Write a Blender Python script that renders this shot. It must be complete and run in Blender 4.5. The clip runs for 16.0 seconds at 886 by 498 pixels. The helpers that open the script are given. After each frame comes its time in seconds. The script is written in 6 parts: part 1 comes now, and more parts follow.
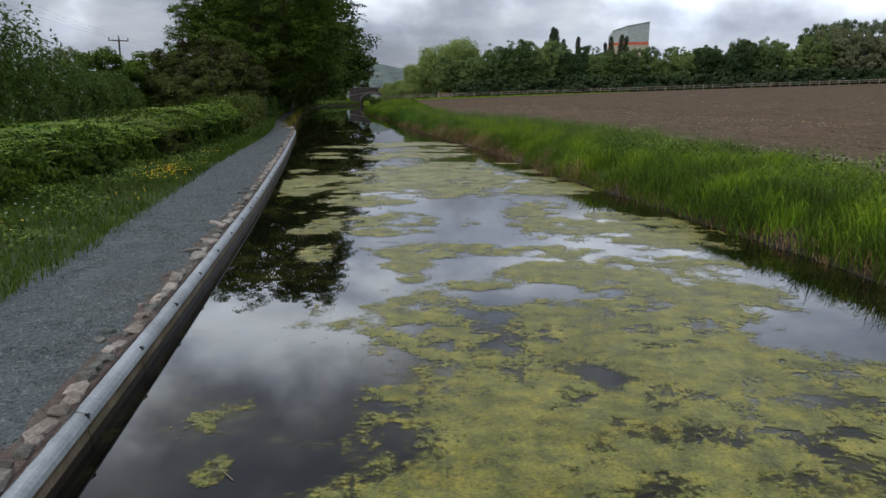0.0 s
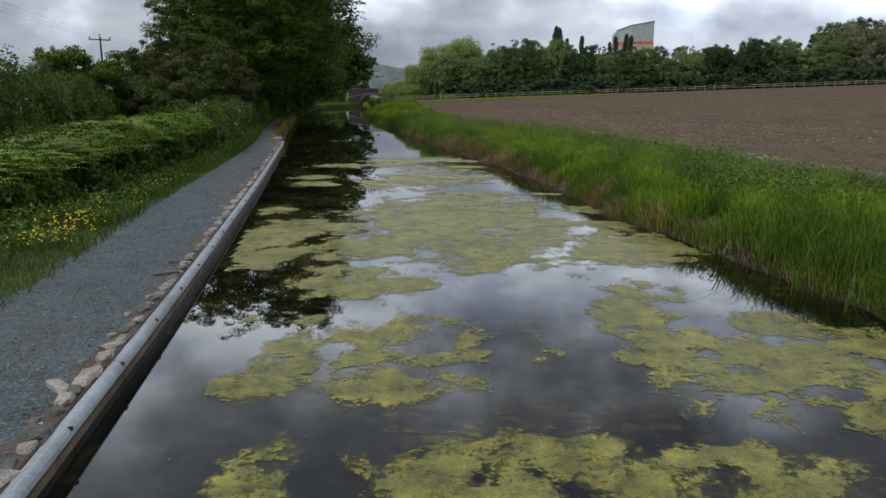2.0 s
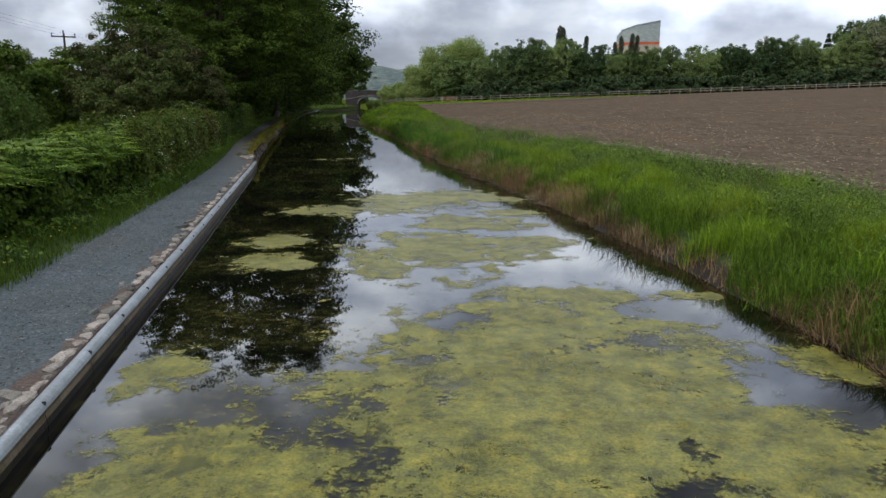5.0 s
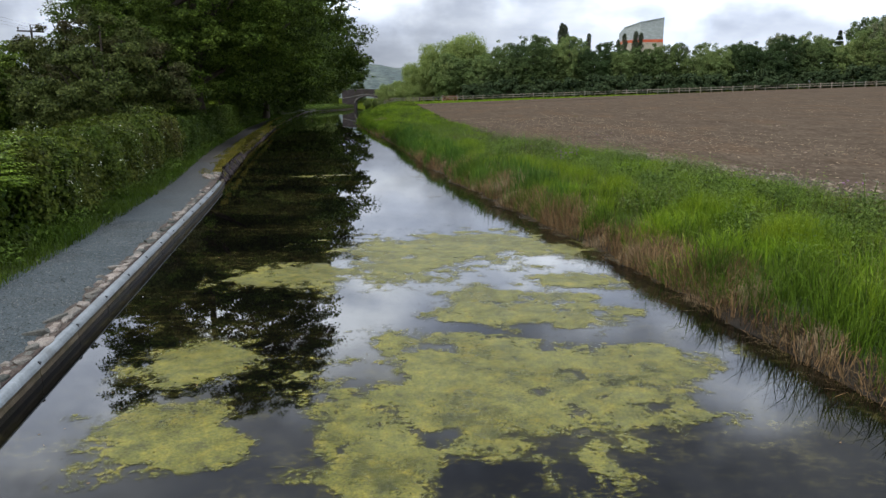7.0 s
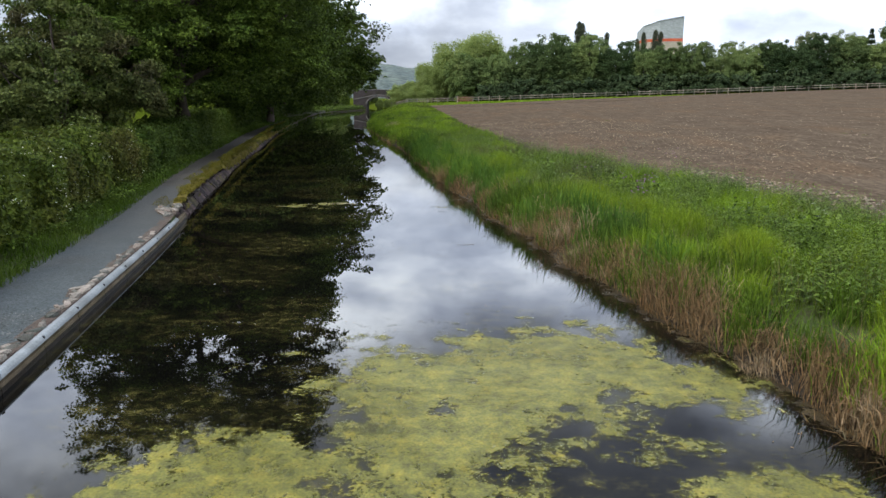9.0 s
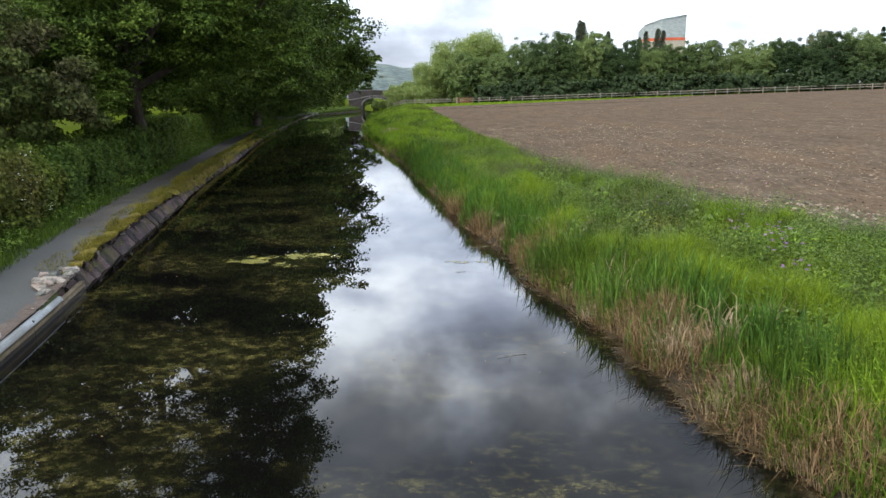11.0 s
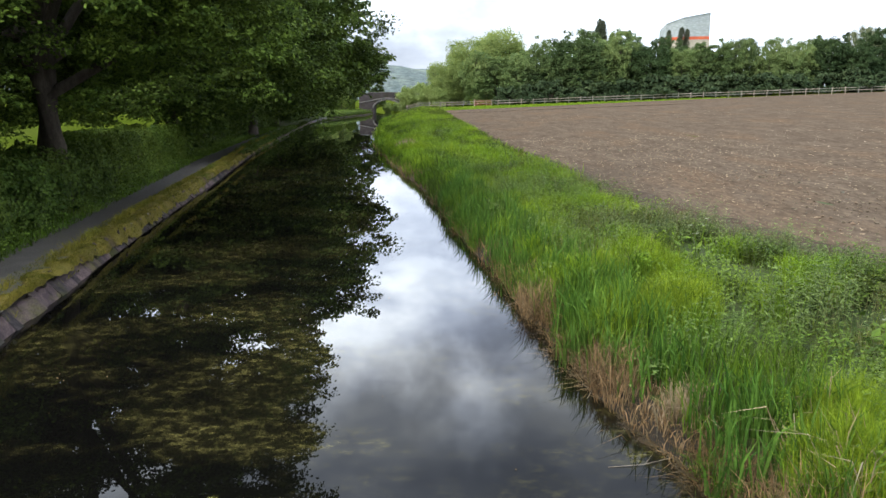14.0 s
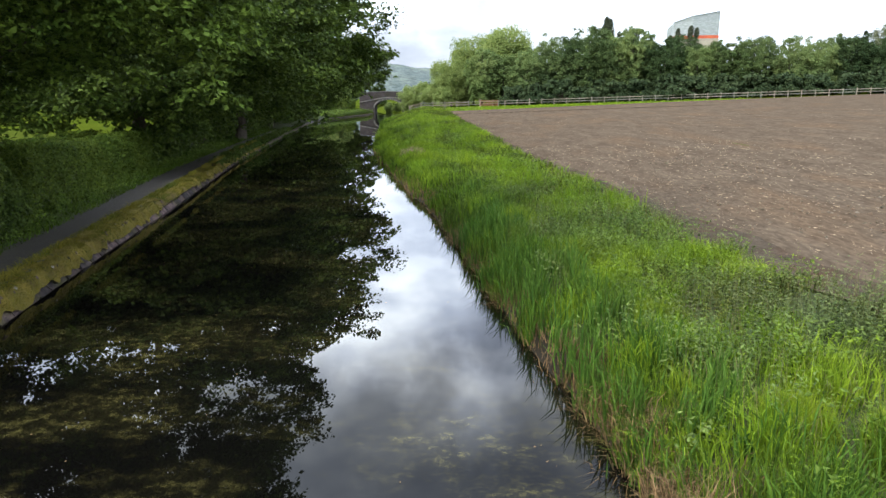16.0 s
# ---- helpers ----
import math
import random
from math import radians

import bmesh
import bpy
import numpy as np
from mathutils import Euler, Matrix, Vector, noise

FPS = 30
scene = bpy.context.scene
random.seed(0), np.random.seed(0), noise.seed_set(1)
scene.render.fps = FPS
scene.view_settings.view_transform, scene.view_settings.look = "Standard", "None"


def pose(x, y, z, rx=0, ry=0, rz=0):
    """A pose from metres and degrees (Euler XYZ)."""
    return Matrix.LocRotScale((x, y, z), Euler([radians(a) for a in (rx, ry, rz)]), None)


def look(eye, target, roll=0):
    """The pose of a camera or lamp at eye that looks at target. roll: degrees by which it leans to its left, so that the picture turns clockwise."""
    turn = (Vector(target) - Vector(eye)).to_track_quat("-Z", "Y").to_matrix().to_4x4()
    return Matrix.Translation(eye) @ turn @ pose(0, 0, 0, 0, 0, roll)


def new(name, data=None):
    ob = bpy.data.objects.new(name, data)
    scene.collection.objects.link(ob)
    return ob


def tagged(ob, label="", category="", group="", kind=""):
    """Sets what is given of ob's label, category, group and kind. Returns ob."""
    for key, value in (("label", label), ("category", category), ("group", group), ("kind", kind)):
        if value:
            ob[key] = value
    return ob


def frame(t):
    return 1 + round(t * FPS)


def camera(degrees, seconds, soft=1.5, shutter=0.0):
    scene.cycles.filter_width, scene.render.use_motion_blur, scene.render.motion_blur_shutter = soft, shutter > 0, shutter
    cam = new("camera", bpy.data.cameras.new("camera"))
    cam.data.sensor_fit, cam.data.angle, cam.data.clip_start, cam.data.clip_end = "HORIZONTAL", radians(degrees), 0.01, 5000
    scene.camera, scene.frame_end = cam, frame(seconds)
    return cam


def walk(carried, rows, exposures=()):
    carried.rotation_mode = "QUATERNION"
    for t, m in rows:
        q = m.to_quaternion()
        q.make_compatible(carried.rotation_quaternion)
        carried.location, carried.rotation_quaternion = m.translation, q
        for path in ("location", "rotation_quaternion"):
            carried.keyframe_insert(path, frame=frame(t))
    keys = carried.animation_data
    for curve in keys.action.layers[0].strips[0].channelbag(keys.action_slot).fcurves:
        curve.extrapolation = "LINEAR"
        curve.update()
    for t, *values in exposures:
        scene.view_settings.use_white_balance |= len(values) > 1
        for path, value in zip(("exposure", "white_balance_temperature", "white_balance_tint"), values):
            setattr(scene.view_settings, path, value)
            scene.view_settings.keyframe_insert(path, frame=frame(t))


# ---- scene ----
# Camera: a small drone that flies up the canal, slowly climbing.
cam = camera(63.75, 16.0, soft=1.5)
# seconds, place, tilt from straight down, lean to its right, turn to its left
PATH = [
    (0.0, 0.0, 0.0, 2.649, 78.017, -0.337, -0.0),
    (0.5, -0.147, 1.741, 2.76, 78.075, -0.165, 0.085),
    (1.0, -0.312, 3.489, 2.851, 78.133, -0.131, 0.05),
    (1.5, -0.489, 5.246, 2.928, 78.066, -0.192, 0.036),
    (2.0, -0.672, 7.012, 2.993, 78.025, -0.261, -0.011),
    (2.5, -0.857, 8.788, 3.05, 78.032, -0.195, -0.026),
    (3.0, -1.041, 10.573, 3.101, 78.01, -0.242, -0.044),
    (3.5, -1.221, 12.367, 3.149, 78.07, -0.208, -0.042),
    (4.0, -1.397, 14.171, 3.195, 78.129, -0.154, -0.05),
    (6.5, -2.185, 23.314, 3.442, 78.069, -0.352, -0.37),
    (7.0, -2.329, 25.163, 3.497, 78.014, -0.199, -0.325),
    (7.5, -2.471, 27.017, 3.555, 78.024, -0.114, 0.069),
    (8.0, -2.613, 28.875, 3.615, 78.08, -0.043, 0.454),
    (8.5, -2.756, 30.736, 3.676, 78.061, -0.114, 0.621),
    (9.0, -2.903, 32.6, 3.738, 78.011, -0.222, 0.641),
    (11.5, -3.739, 41.926, 4.039, 78.005, -0.137, 0.348),
    (12.0, -3.934, 43.789, 4.093, 78.02, -0.093, 0.447),
    (12.5, -4.137, 45.649, 4.145, 78.017, -0.05, 0.701),
    (13.0, -4.348, 47.507, 4.194, 78.057, -0.075, 0.914),
    (13.5, -4.566, 49.363, 4.24, 78.046, -0.061, 1.129),
    (14.0, -4.788, 51.216, 4.283, 78.094, -0.034, 1.296),
    (14.5, -5.011, 53.068, 4.325, 78.075, 0.021, 1.401),
    (15.0, -5.23, 54.918, 4.366, 78.049, -0.118, 1.376),
    (15.5, -5.441, 56.768, 4.408, 78.047, -0.144, 1.383),
    (16.0, -5.637, 58.618, 4.452, 78.02, -0.234, 1.336),
]
walk(
    cam,
    [(t, pose(x, y, z, rx, 0, turn) @ pose(0, 0, 0, 0, 0, -lean)) for t, x, y, z, rx, lean, turn in PATH],
    exposures=[(0.0, -0.75, 6510, 10.6), (4.0, -0.63, 6510, 10.6), (7.5, -0.20, 6515, 10.8), (9.0, 0.02, 6515, 10.6), (11.5, 0.43, 6500, 10), (13.5, 0.56, 6500, 9.5), (16.0, 0.65, 6500, 9.2)],
)

# ---- light ----
SUN_UP, SUN_ROUND = radians(48), radians(-120)
world = bpy.data.worlds.new("overcast_sky")
scene.world = world
world.use_nodes = True


def sky_nodes(tree):
    n, l = tree.nodes, tree.links
    n.clear()
    out = n.new("ShaderNodeOutputWorld")
    co = n.new("ShaderNodeTexCoord")
    sep = n.new("ShaderNodeSeparateXYZ")
    l.new(co.outputs["Generated"], sep.inputs[0])

    def maths(op, a, b=0.0, clamp=False):
        m = n.new("ShaderNodeMath")
        m.operation, m.use_clamp = op, clamp
        for k, v in ((0, a), (1, b)):
            if hasattr(v, "links"):
                l.new(v, m.inputs[k])
            else:
                m.inputs[k].default_value = v
        return m.outputs[0]

    # clouds lie on a flat layer overhead
    up = maths("ADD", maths("MAXIMUM", sep.outputs[2], 0.0), 0.30)
    flat = n.new("ShaderNodeCombineXYZ")
    l.new(maths("DIVIDE", sep.outputs[0], up), flat.inputs[0])
    l.new(maths("DIVIDE", sep.outputs[1], up), flat.inputs[1])

    def cloud(scale, detail, low, high, a, b, shift, where=None):
        mp = n.new("ShaderNodeMapping")
        mp.inputs["Location"].default_value = shift
        l.new(where or flat.outputs[0], mp.inputs[0])
        t = n.new("ShaderNodeTexNoise")
        t.inputs["Scale"].default_value, t.inputs["Detail"].default_value = scale, detail
        t.inputs["Roughness"].default_value = 0.52
        l.new(mp.outputs[0], t.inputs["Vector"])
        r = n.new("ShaderNodeMapRange")
        r.interpolation_type = "SMOOTHSTEP"
        for k, v in (("From Min", low), ("From Max", high), ("To Min", a), ("To Max", b)):
            r.inputs[k].default_value = v
        l.new(t.outputs["Fac"], r.inputs["Value"])
        return r.outputs[0]

    big = cloud(1.9, 5.0, 0.36, 0.62, 0.70, 1.28, (8.6, 4.1, 0.0))
    small = cloud(5.2, 6.0, 0.30, 0.70, 0.80, 1.17, (0.4, 5.2, 2.0))
    rise = n.new("ShaderNodeMapRange")
    rise.interpolation_type = "SMOOTHSTEP"
    for k, v in (("From Min", -0.05), ("From Max", 0.75), ("To Min", SKY_LOW), ("To Max", SKY_HIGH)):
        rise.inputs[k].default_value = v
    l.new(sep.outputs[2], rise.inputs["Value"])
    # low down the clouds merge into an even pale veil
    veil = n.new("ShaderNodeMapRange")
    veil.interpolation_type = "SMOOTHSTEP"
    for k, v in (("From Min", 0.0), ("From Max", 0.30), ("To Min", 0.70), ("To Max", 0.0)):
        veil.inputs[k].default_value = v
    l.new(sep.outputs[2], veil.inputs["Value"])
    both = maths("MULTIPLY", big, small)
    both = maths("ADD", both, maths("MULTIPLY", maths("SUBTRACT", 0.95, both), veil.outputs[0]))
    # bright broken cloud low down, under the ragged edge of a heavier grey deck
    ragged = maths("ADD", sep.outputs[2], cloud(3.6, 6.0, 0.28, 0.72, -0.08, 0.08, (2.4, 9.1, 6.0), co.outputs["Generated"]))

    def step(a, b, c, d):
        r = n.new("ShaderNodeMapRange")
        r.interpolation_type = "SMOOTHSTEP"
        for k, v in (("From Min", a), ("From Max", b), ("To Min", c), ("To Max", d)):
            r.inputs[k].default_value = v
        l.new(ragged, r.inputs["Value"])
        return r.outputs[0]

    deck = maths("MAXIMUM", maths("MULTIPLY", step(0.30, 0.44, 1.0, 0.28), step(0.08, 0.18, 1.0, 2.1)), step(0.55, 0.80, 0.45, 1.1))
    glow = maths("MULTIPLY", maths("MULTIPLY", both, deck), rise.outputs[0])
    # the cloud is thinner over the field than over the hedges
    thin = n.new("ShaderNodeMapRange")
    thin.interpolation_type = "SMOOTHSTEP"
    for k, v in (("From Min", -0.12), ("From Max", 0.25), ("To Min", 0.76), ("To Max", 1.42)):
        thin.inputs[k].default_value = v
    l.new(sep.outputs[0], thin.inputs["Value"])
    break_left = n.new("ShaderNodeMapRange")
    break_left.interpolation_type = "SMOOTHSTEP"
    for k, v in (("From Min", -0.45), ("From Max", -0.15), ("To Min", 1.30), ("To Max", 1.0)):
        break_left.inputs[k].default_value = v
    l.new(sep.outputs[0], break_left.inputs["Value"])
    glow = maths("MULTIPLY", glow, maths("ADD", 1.0, maths("MULTIPLY", maths("SUBTRACT", maths("MULTIPLY", thin.outputs[0], break_left.outputs[0]), 1.0), maths("MULTIPLY", veil.outputs[0], 1.43))))
    heavy = n.new("ShaderNodeMapRange")
    heavy.interpolation_type = "SMOOTHSTEP"
    for k, v in (("From Min", -0.35), ("From Max", 0.15), ("To Min", 1.15), ("To Max", 0.80)):
        heavy.inputs[k].default_value = v
    l.new(sep.outputs[0], heavy.inputs["Value"])
    glow = maths("MULTIPLY", glow, maths("ADD", 1.0, maths("MULTIPLY", maths("SUBTRACT", heavy.outputs[0], 1.0), step(0.28, 0.42, 0.0, 1.0))))
    tint = n.new("ShaderNodeMix")
    tint.data_type = "RGBA"
    tint.inputs["A"].default_value, tint.inputs["B"].default_value = (0.71, 0.86, 1.20, 1), (0.92, 1.0, 1.10, 1)
    l.new(maths("SUBTRACT", both, 0.25, True), tint.inputs["Factor"])
    clouds = n.new("ShaderNodeBackground")
    l.new(tint.outputs["Result"], clouds.inputs["Color"])
    l.new(glow, clouds.inputs["Strength"])
    sky = n.new("ShaderNodeTexSky")
    sky.sky_type, sky.sun_disc = "NISHITA", False
    sky.sun_elevation, sky.sun_rotation = SUN_UP, SUN_ROUND
    blue = n.new("ShaderNodeBackground")
    l.new(sky.outputs[0], blue.inputs["Color"])
    blue.inputs["Strength"].default_value = 0.11
    gap = cloud(0.9, 4.0, 0.60, 0.72, 0.0, 0.75, (7.7, 2.3, 4.0))
    mix = n.new("ShaderNodeMixShader")
    l.new(gap, mix.inputs[0])
    l.new(clouds.outputs[0], mix.inputs[1])
    l.new(blue.outputs[0], mix.inputs[2])
    l.new(mix.outputs[0], out.inputs["Surface"])


SKY_LOW, SKY_HIGH = 0.66, 2.3
sky_nodes(world.node_tree)
sun = new("sun", bpy.data.lights.new("sun", "SUN"))
sun.data.energy, sun.data.angle, sun.data.color = 2.3, radians(12), (1.0, 0.95, 0.87)
# the sky's rotation turns from +y towards +x
toward = Vector((math.sin(SUN_ROUND) * math.cos(SUN_UP), math.cos(SUN_ROUND) * math.cos(SUN_UP), math.sin(SUN_UP)))
sun.matrix_world = look(toward * 300, (0, 0, 0))


# ---- materials ----
def material(name, a, b, scale=4.0, rough=0.85, bump=0.3, fine=60.0, metal=0.0, third=None, through_light=0.0, island=0.0, piece=0.0, spec=0.12, bump_size=0.02, stretch=(1, 1, 1), contrast=(0.62, 1.3), turn=0.0):
    """Two colours mixed by coarse and fine noise, with grain, wear of a third colour and fine relief. Places in metres."""
    m = bpy.data.materials.new(name)
    m.use_nodes = True
    n, l = m.node_tree.nodes, m.node_tree.links
    bsdf = n["Principled BSDF"]
    co = n.new("ShaderNodeNewGeometry")
    mp = n.new("ShaderNodeMapping")
    mp.inputs["Scale"].default_value, mp.inputs["Rotation"].default_value = stretch, (0, 0, turn)
    l.new(co.outputs["Position"], mp.inputs[0])

    def noisy(scale_, detail=4.0, rough_=0.6):
        t = n.new("ShaderNodeTexNoise")
        t.inputs["Scale"].default_value, t.inputs["Detail"].default_value, t.inputs["Roughness"].default_value = scale_, detail, rough_
        l.new(mp.outputs[0], t.inputs["Vector"])
        return t.outputs["Fac"]

    def spread(v, lo, hi, a_=0.0, b_=1.0):
        r = n.new("ShaderNodeMapRange")
        for k, w in (("From Min", lo), ("From Max", hi), ("To Min", a_), ("To Max", b_)):
            r.inputs[k].default_value = w
        l.new(v, r.inputs["Value"])
        return r.outputs[0]

    def blend(f, x, y, kind="MIX"):
        k = n.new("ShaderNodeMix")
        k.data_type, k.blend_type = "RGBA", kind
        for key, v in (("Factor", f), ("A", x), ("B", y)):
            if hasattr(v, "links"):
                l.new(v, k.inputs[key])
            else:
                k.inputs[key].default_value = v if key == "Factor" else (*v, 1)
        return k.outputs["Result"]

    colour = blend(spread(noisy(scale), 0.3, 0.7), a, b)
    if third:
        colour = blend(spread(noisy(scale * 0.37, 5.0), 0.50, 0.68), colour, third)
    grain = noisy(fine, 3.0, 0.7)
    dark = blend(spread(grain, 0.25, 0.75), (contrast[0],) * 3, (contrast[1],) * 3)
    colour = blend(1.0, colour, dark, "MULTIPLY")
    for amount, node, key in ((island, "ShaderNodeNewGeometry", "Random Per Island"), (piece, "ShaderNodeObjectInfo", "Random")):
        if amount:
            src = n.new(node)
            g = 1 - amount, 1 + amount
            shade = blend(src.outputs[key], (g[0] * 0.88, g[0], g[0] * 0.95), (g[1] * 1.10, g[1], g[1] * 0.92))
            colour = blend(1.0, colour, shade, "MULTIPLY")
    l.new(colour, bsdf.inputs["Base Color"])
    bsdf.inputs["Roughness"].default_value, bsdf.inputs["Metallic"].default_value = rough, metal
    bsdf.inputs["Specular IOR Level"].default_value = spec
    if bump:
        bp = n.new("ShaderNodeBump")
        bp.inputs["Strength"].default_value, bp.inputs["Distance"].default_value = bump, bump_size
        l.new(grain, bp.inputs["Height"])
        l.new(bp.outputs[0], bsdf.inputs["Normal"])
    if through_light:
        tr = n.new("ShaderNodeBsdfTranslucent")
        l.new(colour, tr.inputs["Color"])
        mx = n.new("ShaderNodeMixShader")
        mx.inputs[0].default_value = through_light
        l.new(bsdf.outputs[0], mx.inputs[1])
        l.new(tr.outputs[0], mx.inputs[2])
        l.new(mx.outputs[0], n["Material Output"].inputs["Surface"])
    return m


def leafy(name, a, b, third=None, island=0.35, rough=0.55, scale=0.6, light=0.24, piece=0.0):
    dim = lambda c: tuple(0.86 * v for v in c) if c else c
    return material(name, dim(a), dim(b), scale=scale, rough=rough, bump=0, fine=9.0, third=dim(third), through_light=light, island=island, piece=piece, spec=0.06)


M_GRASS_GROUND = material("short_grass", (0.021, 0.035, 0.0084), (0.042, 0.056, 0.014), scale=1.2, fine=30, third=(0.049, 0.049, 0.0196))
M_MUD = material("wet_mud", (0.0132, 0.0102, 0.0066), (0.024, 0.018, 0.0114), scale=2.0, fine=25, rough=0.6)
M_SOIL = material("tilled_soil", (0.067, 0.050, 0.035), (0.100, 0.076, 0.054), scale=0.9, fine=6.0, third=(0.095, 0.066, 0.043), bump=0.9, bump_size=0.05, spec=0.0, stretch=(1.0, 0.30, 1.0), turn=-0.17, contrast=(0.55, 1.4))
M_EDGE_SOIL = material("rubbly_earth", (0.055, 0.043, 0.035), (0.11, 0.088, 0.072), scale=4.0, fine=28, third=(0.09, 0.062, 0.05), bump=1.0, bump_size=0.03, contrast=(0.45, 1.5))
M_MARGIN = material("stony_margin_earth", (0.0435, 0.0344, 0.0257), (0.082, 0.0656, 0.0488), scale=2.2, fine=14, third=(0.0669, 0.0426, 0.0293), bump=1.0, bump_size=0.05, contrast=(0.5, 1.5), spec=0.0)
M_GRAVEL = material("grey_gravel", (0.0495, 0.0612, 0.0648), (0.0765, 0.0882, 0.0909), scale=1.1, fine=24, third=(0.063, 0.0675, 0.0648), bump=1.0, bump_size=0.03, contrast=(0.35, 1.65))
M_GALV = material("galvanised_steel", (0.175, 0.19, 0.196), (0.275, 0.295, 0.302), scale=2.2, fine=22, rough=0.5, metal=0.25, bump=0.05, third=(0.15, 0.155, 0.15), spec=0.35, contrast=(0.72, 1.2))
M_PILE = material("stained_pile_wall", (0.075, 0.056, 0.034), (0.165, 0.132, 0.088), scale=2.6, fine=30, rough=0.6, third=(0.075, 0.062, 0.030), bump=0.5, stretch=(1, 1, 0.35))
# wet slime and the shadow at the waterline together in one dark colour
M_WETWALL_SHADED = material("slimy_wall_shaded", (0.010, 0.008, 0.006), (0.030, 0.022, 0.014), scale=3.0, fine=30, rough=0.45, third=(0.020, 0.018, 0.008), bump=0.5, stretch=(1, 1, 0.4))
M_LIP = material("rusty_lip", (0.030, 0.021, 0.018), (0.060, 0.040, 0.032), scale=6.0, fine=40, rough=0.8, bump=0.5)
M_BOLT = material("dark_bolt", (0.02, 0.022, 0.024), (0.04, 0.04, 0.04), rough=0.5, metal=0.4)
M_STONE = material("pale_sandstone", (0.1276, 0.1188, 0.1074), (0.22, 0.2068, 0.1892), scale=5.0, fine=40, piece=0.5, third=(0.1144, 0.0924, 0.0792), bump=0.8, contrast=(0.5, 1.4))
M_OLDSTONE = material("dark_wet_stone", (0.02788, 0.02329, 0.02706), (0.09528, 0.07306, 0.07454), scale=3.0, fine=35, piece=0.4, third=(0.06396, 0.06421, 0.02255), bump=0.9, contrast=(0.45, 1.5), spec=0.05, rough=0.95)
M_MOSS = material("yellow_green_moss", (0.0947, 0.0835, 0.0145), (0.1641, 0.1224, 0.0227), scale=2.2, fine=40, third=(0.0595, 0.0429, 0.017), bump=1.0, bump_size=0.04)
M_PATHDARK = material("trodden_path", (0.0413, 0.0374, 0.032), (0.0708, 0.0636, 0.0534), scale=1.6, fine=50, third=(0.0589, 0.0562, 0.0338), bump=0.8, bump_size=0.012)


def recolour_along(m, colour, y0, y1):
    """The surface blends unevenly into another colour between y0 and y1."""
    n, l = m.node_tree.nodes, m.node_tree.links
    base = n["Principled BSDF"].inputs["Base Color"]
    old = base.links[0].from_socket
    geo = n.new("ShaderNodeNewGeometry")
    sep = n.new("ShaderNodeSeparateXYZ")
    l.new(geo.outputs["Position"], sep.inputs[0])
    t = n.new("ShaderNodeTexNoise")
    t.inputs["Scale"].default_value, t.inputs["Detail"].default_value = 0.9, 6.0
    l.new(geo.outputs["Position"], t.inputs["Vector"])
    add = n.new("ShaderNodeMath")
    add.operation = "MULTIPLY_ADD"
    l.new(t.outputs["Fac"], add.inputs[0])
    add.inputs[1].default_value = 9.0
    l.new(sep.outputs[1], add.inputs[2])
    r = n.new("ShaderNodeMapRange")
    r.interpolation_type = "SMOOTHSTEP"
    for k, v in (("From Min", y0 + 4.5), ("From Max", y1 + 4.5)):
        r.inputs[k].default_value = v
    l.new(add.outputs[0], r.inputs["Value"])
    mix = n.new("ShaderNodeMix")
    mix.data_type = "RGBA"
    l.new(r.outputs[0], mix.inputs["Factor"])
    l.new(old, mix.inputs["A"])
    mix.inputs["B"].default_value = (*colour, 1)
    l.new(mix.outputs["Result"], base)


recolour_along(M_GRAVEL, (0.060, 0.059, 0.054), 38, 60)
recolour_along(M_PATHDARK, (0.034, 0.031, 0.027), 62, 84)
M_REED = leafy("reed_blade", (0.06127, 0.1235, 0.01131), (0.1071, 0.1745, 0.0171), third=(0.05348, 0.09414, 0.01539), island=0.6)
M_MEADOW = leafy("meadow_grass", (0.0542, 0.0968, 0.0124), (0.1045, 0.1432, 0.0209), third=(0.0813, 0.089, 0.0232), island=0.6, scale=0.35)
M_VERGE = leafy("verge_blade", (0.0396, 0.0843, 0.0086), (0.0757, 0.1187, 0.0138), third=(0.0516, 0.0731, 0.0155), island=0.45, scale=0.35)
M_TURF = leafy("yellow_turf", (0.0954, 0.1019, 0.014), (0.1573, 0.1352, 0.0243), third=(0.073, 0.0988, 0.014), island=0.5)
M_SEED = leafy("seeding_grass", (0.15, 0.15, 0.06), (0.22, 0.20, 0.10), island=0.35)
M_BLEACHED = leafy("bleached_reed", (0.2484, 0.184, 0.1104), (0.3956, 0.3174, 0.2162), third=(0.2484, 0.1748, 0.1104), island=0.3, light=0.15, rough=0.7)
M_HUMMOCK = leafy("hummock_grass", (0.15, 0.235, 0.014), (0.225, 0.305, 0.024), third=(0.13, 0.20, 0.018), island=0.4)
M_LUSH = leafy("lush_grass", (0.1487, 0.2589, 0.01534), (0.2203, 0.314, 0.0243), third=(0.1212, 0.2203, 0.0176), island=0.3)
M_DRY = leafy("dry_reed", (0.178, 0.118, 0.058), (0.300, 0.215, 0.122), third=(0.105, 0.062, 0.030), island=0.55, light=0.15, rough=0.7)
M_LITTER = leafy("dead_litter", (0.078, 0.050, 0.022), (0.165, 0.112, 0.056), third=(0.22, 0.165, 0.095), island=0.55, light=0.1, rough=0.75)
M_HERB = leafy("herb_leaf", (0.06624, 0.1233, 0.01785), (0.117, 0.1768, 0.031), third=(0.07213, 0.1028, 0.02631), island=0.6)
M_IRIS = leafy("reed_sword", (0.0551, 0.1283, 0.0209), (0.0997, 0.1852, 0.0304), third=(0.0808, 0.114, 0.0238), island=0.4)
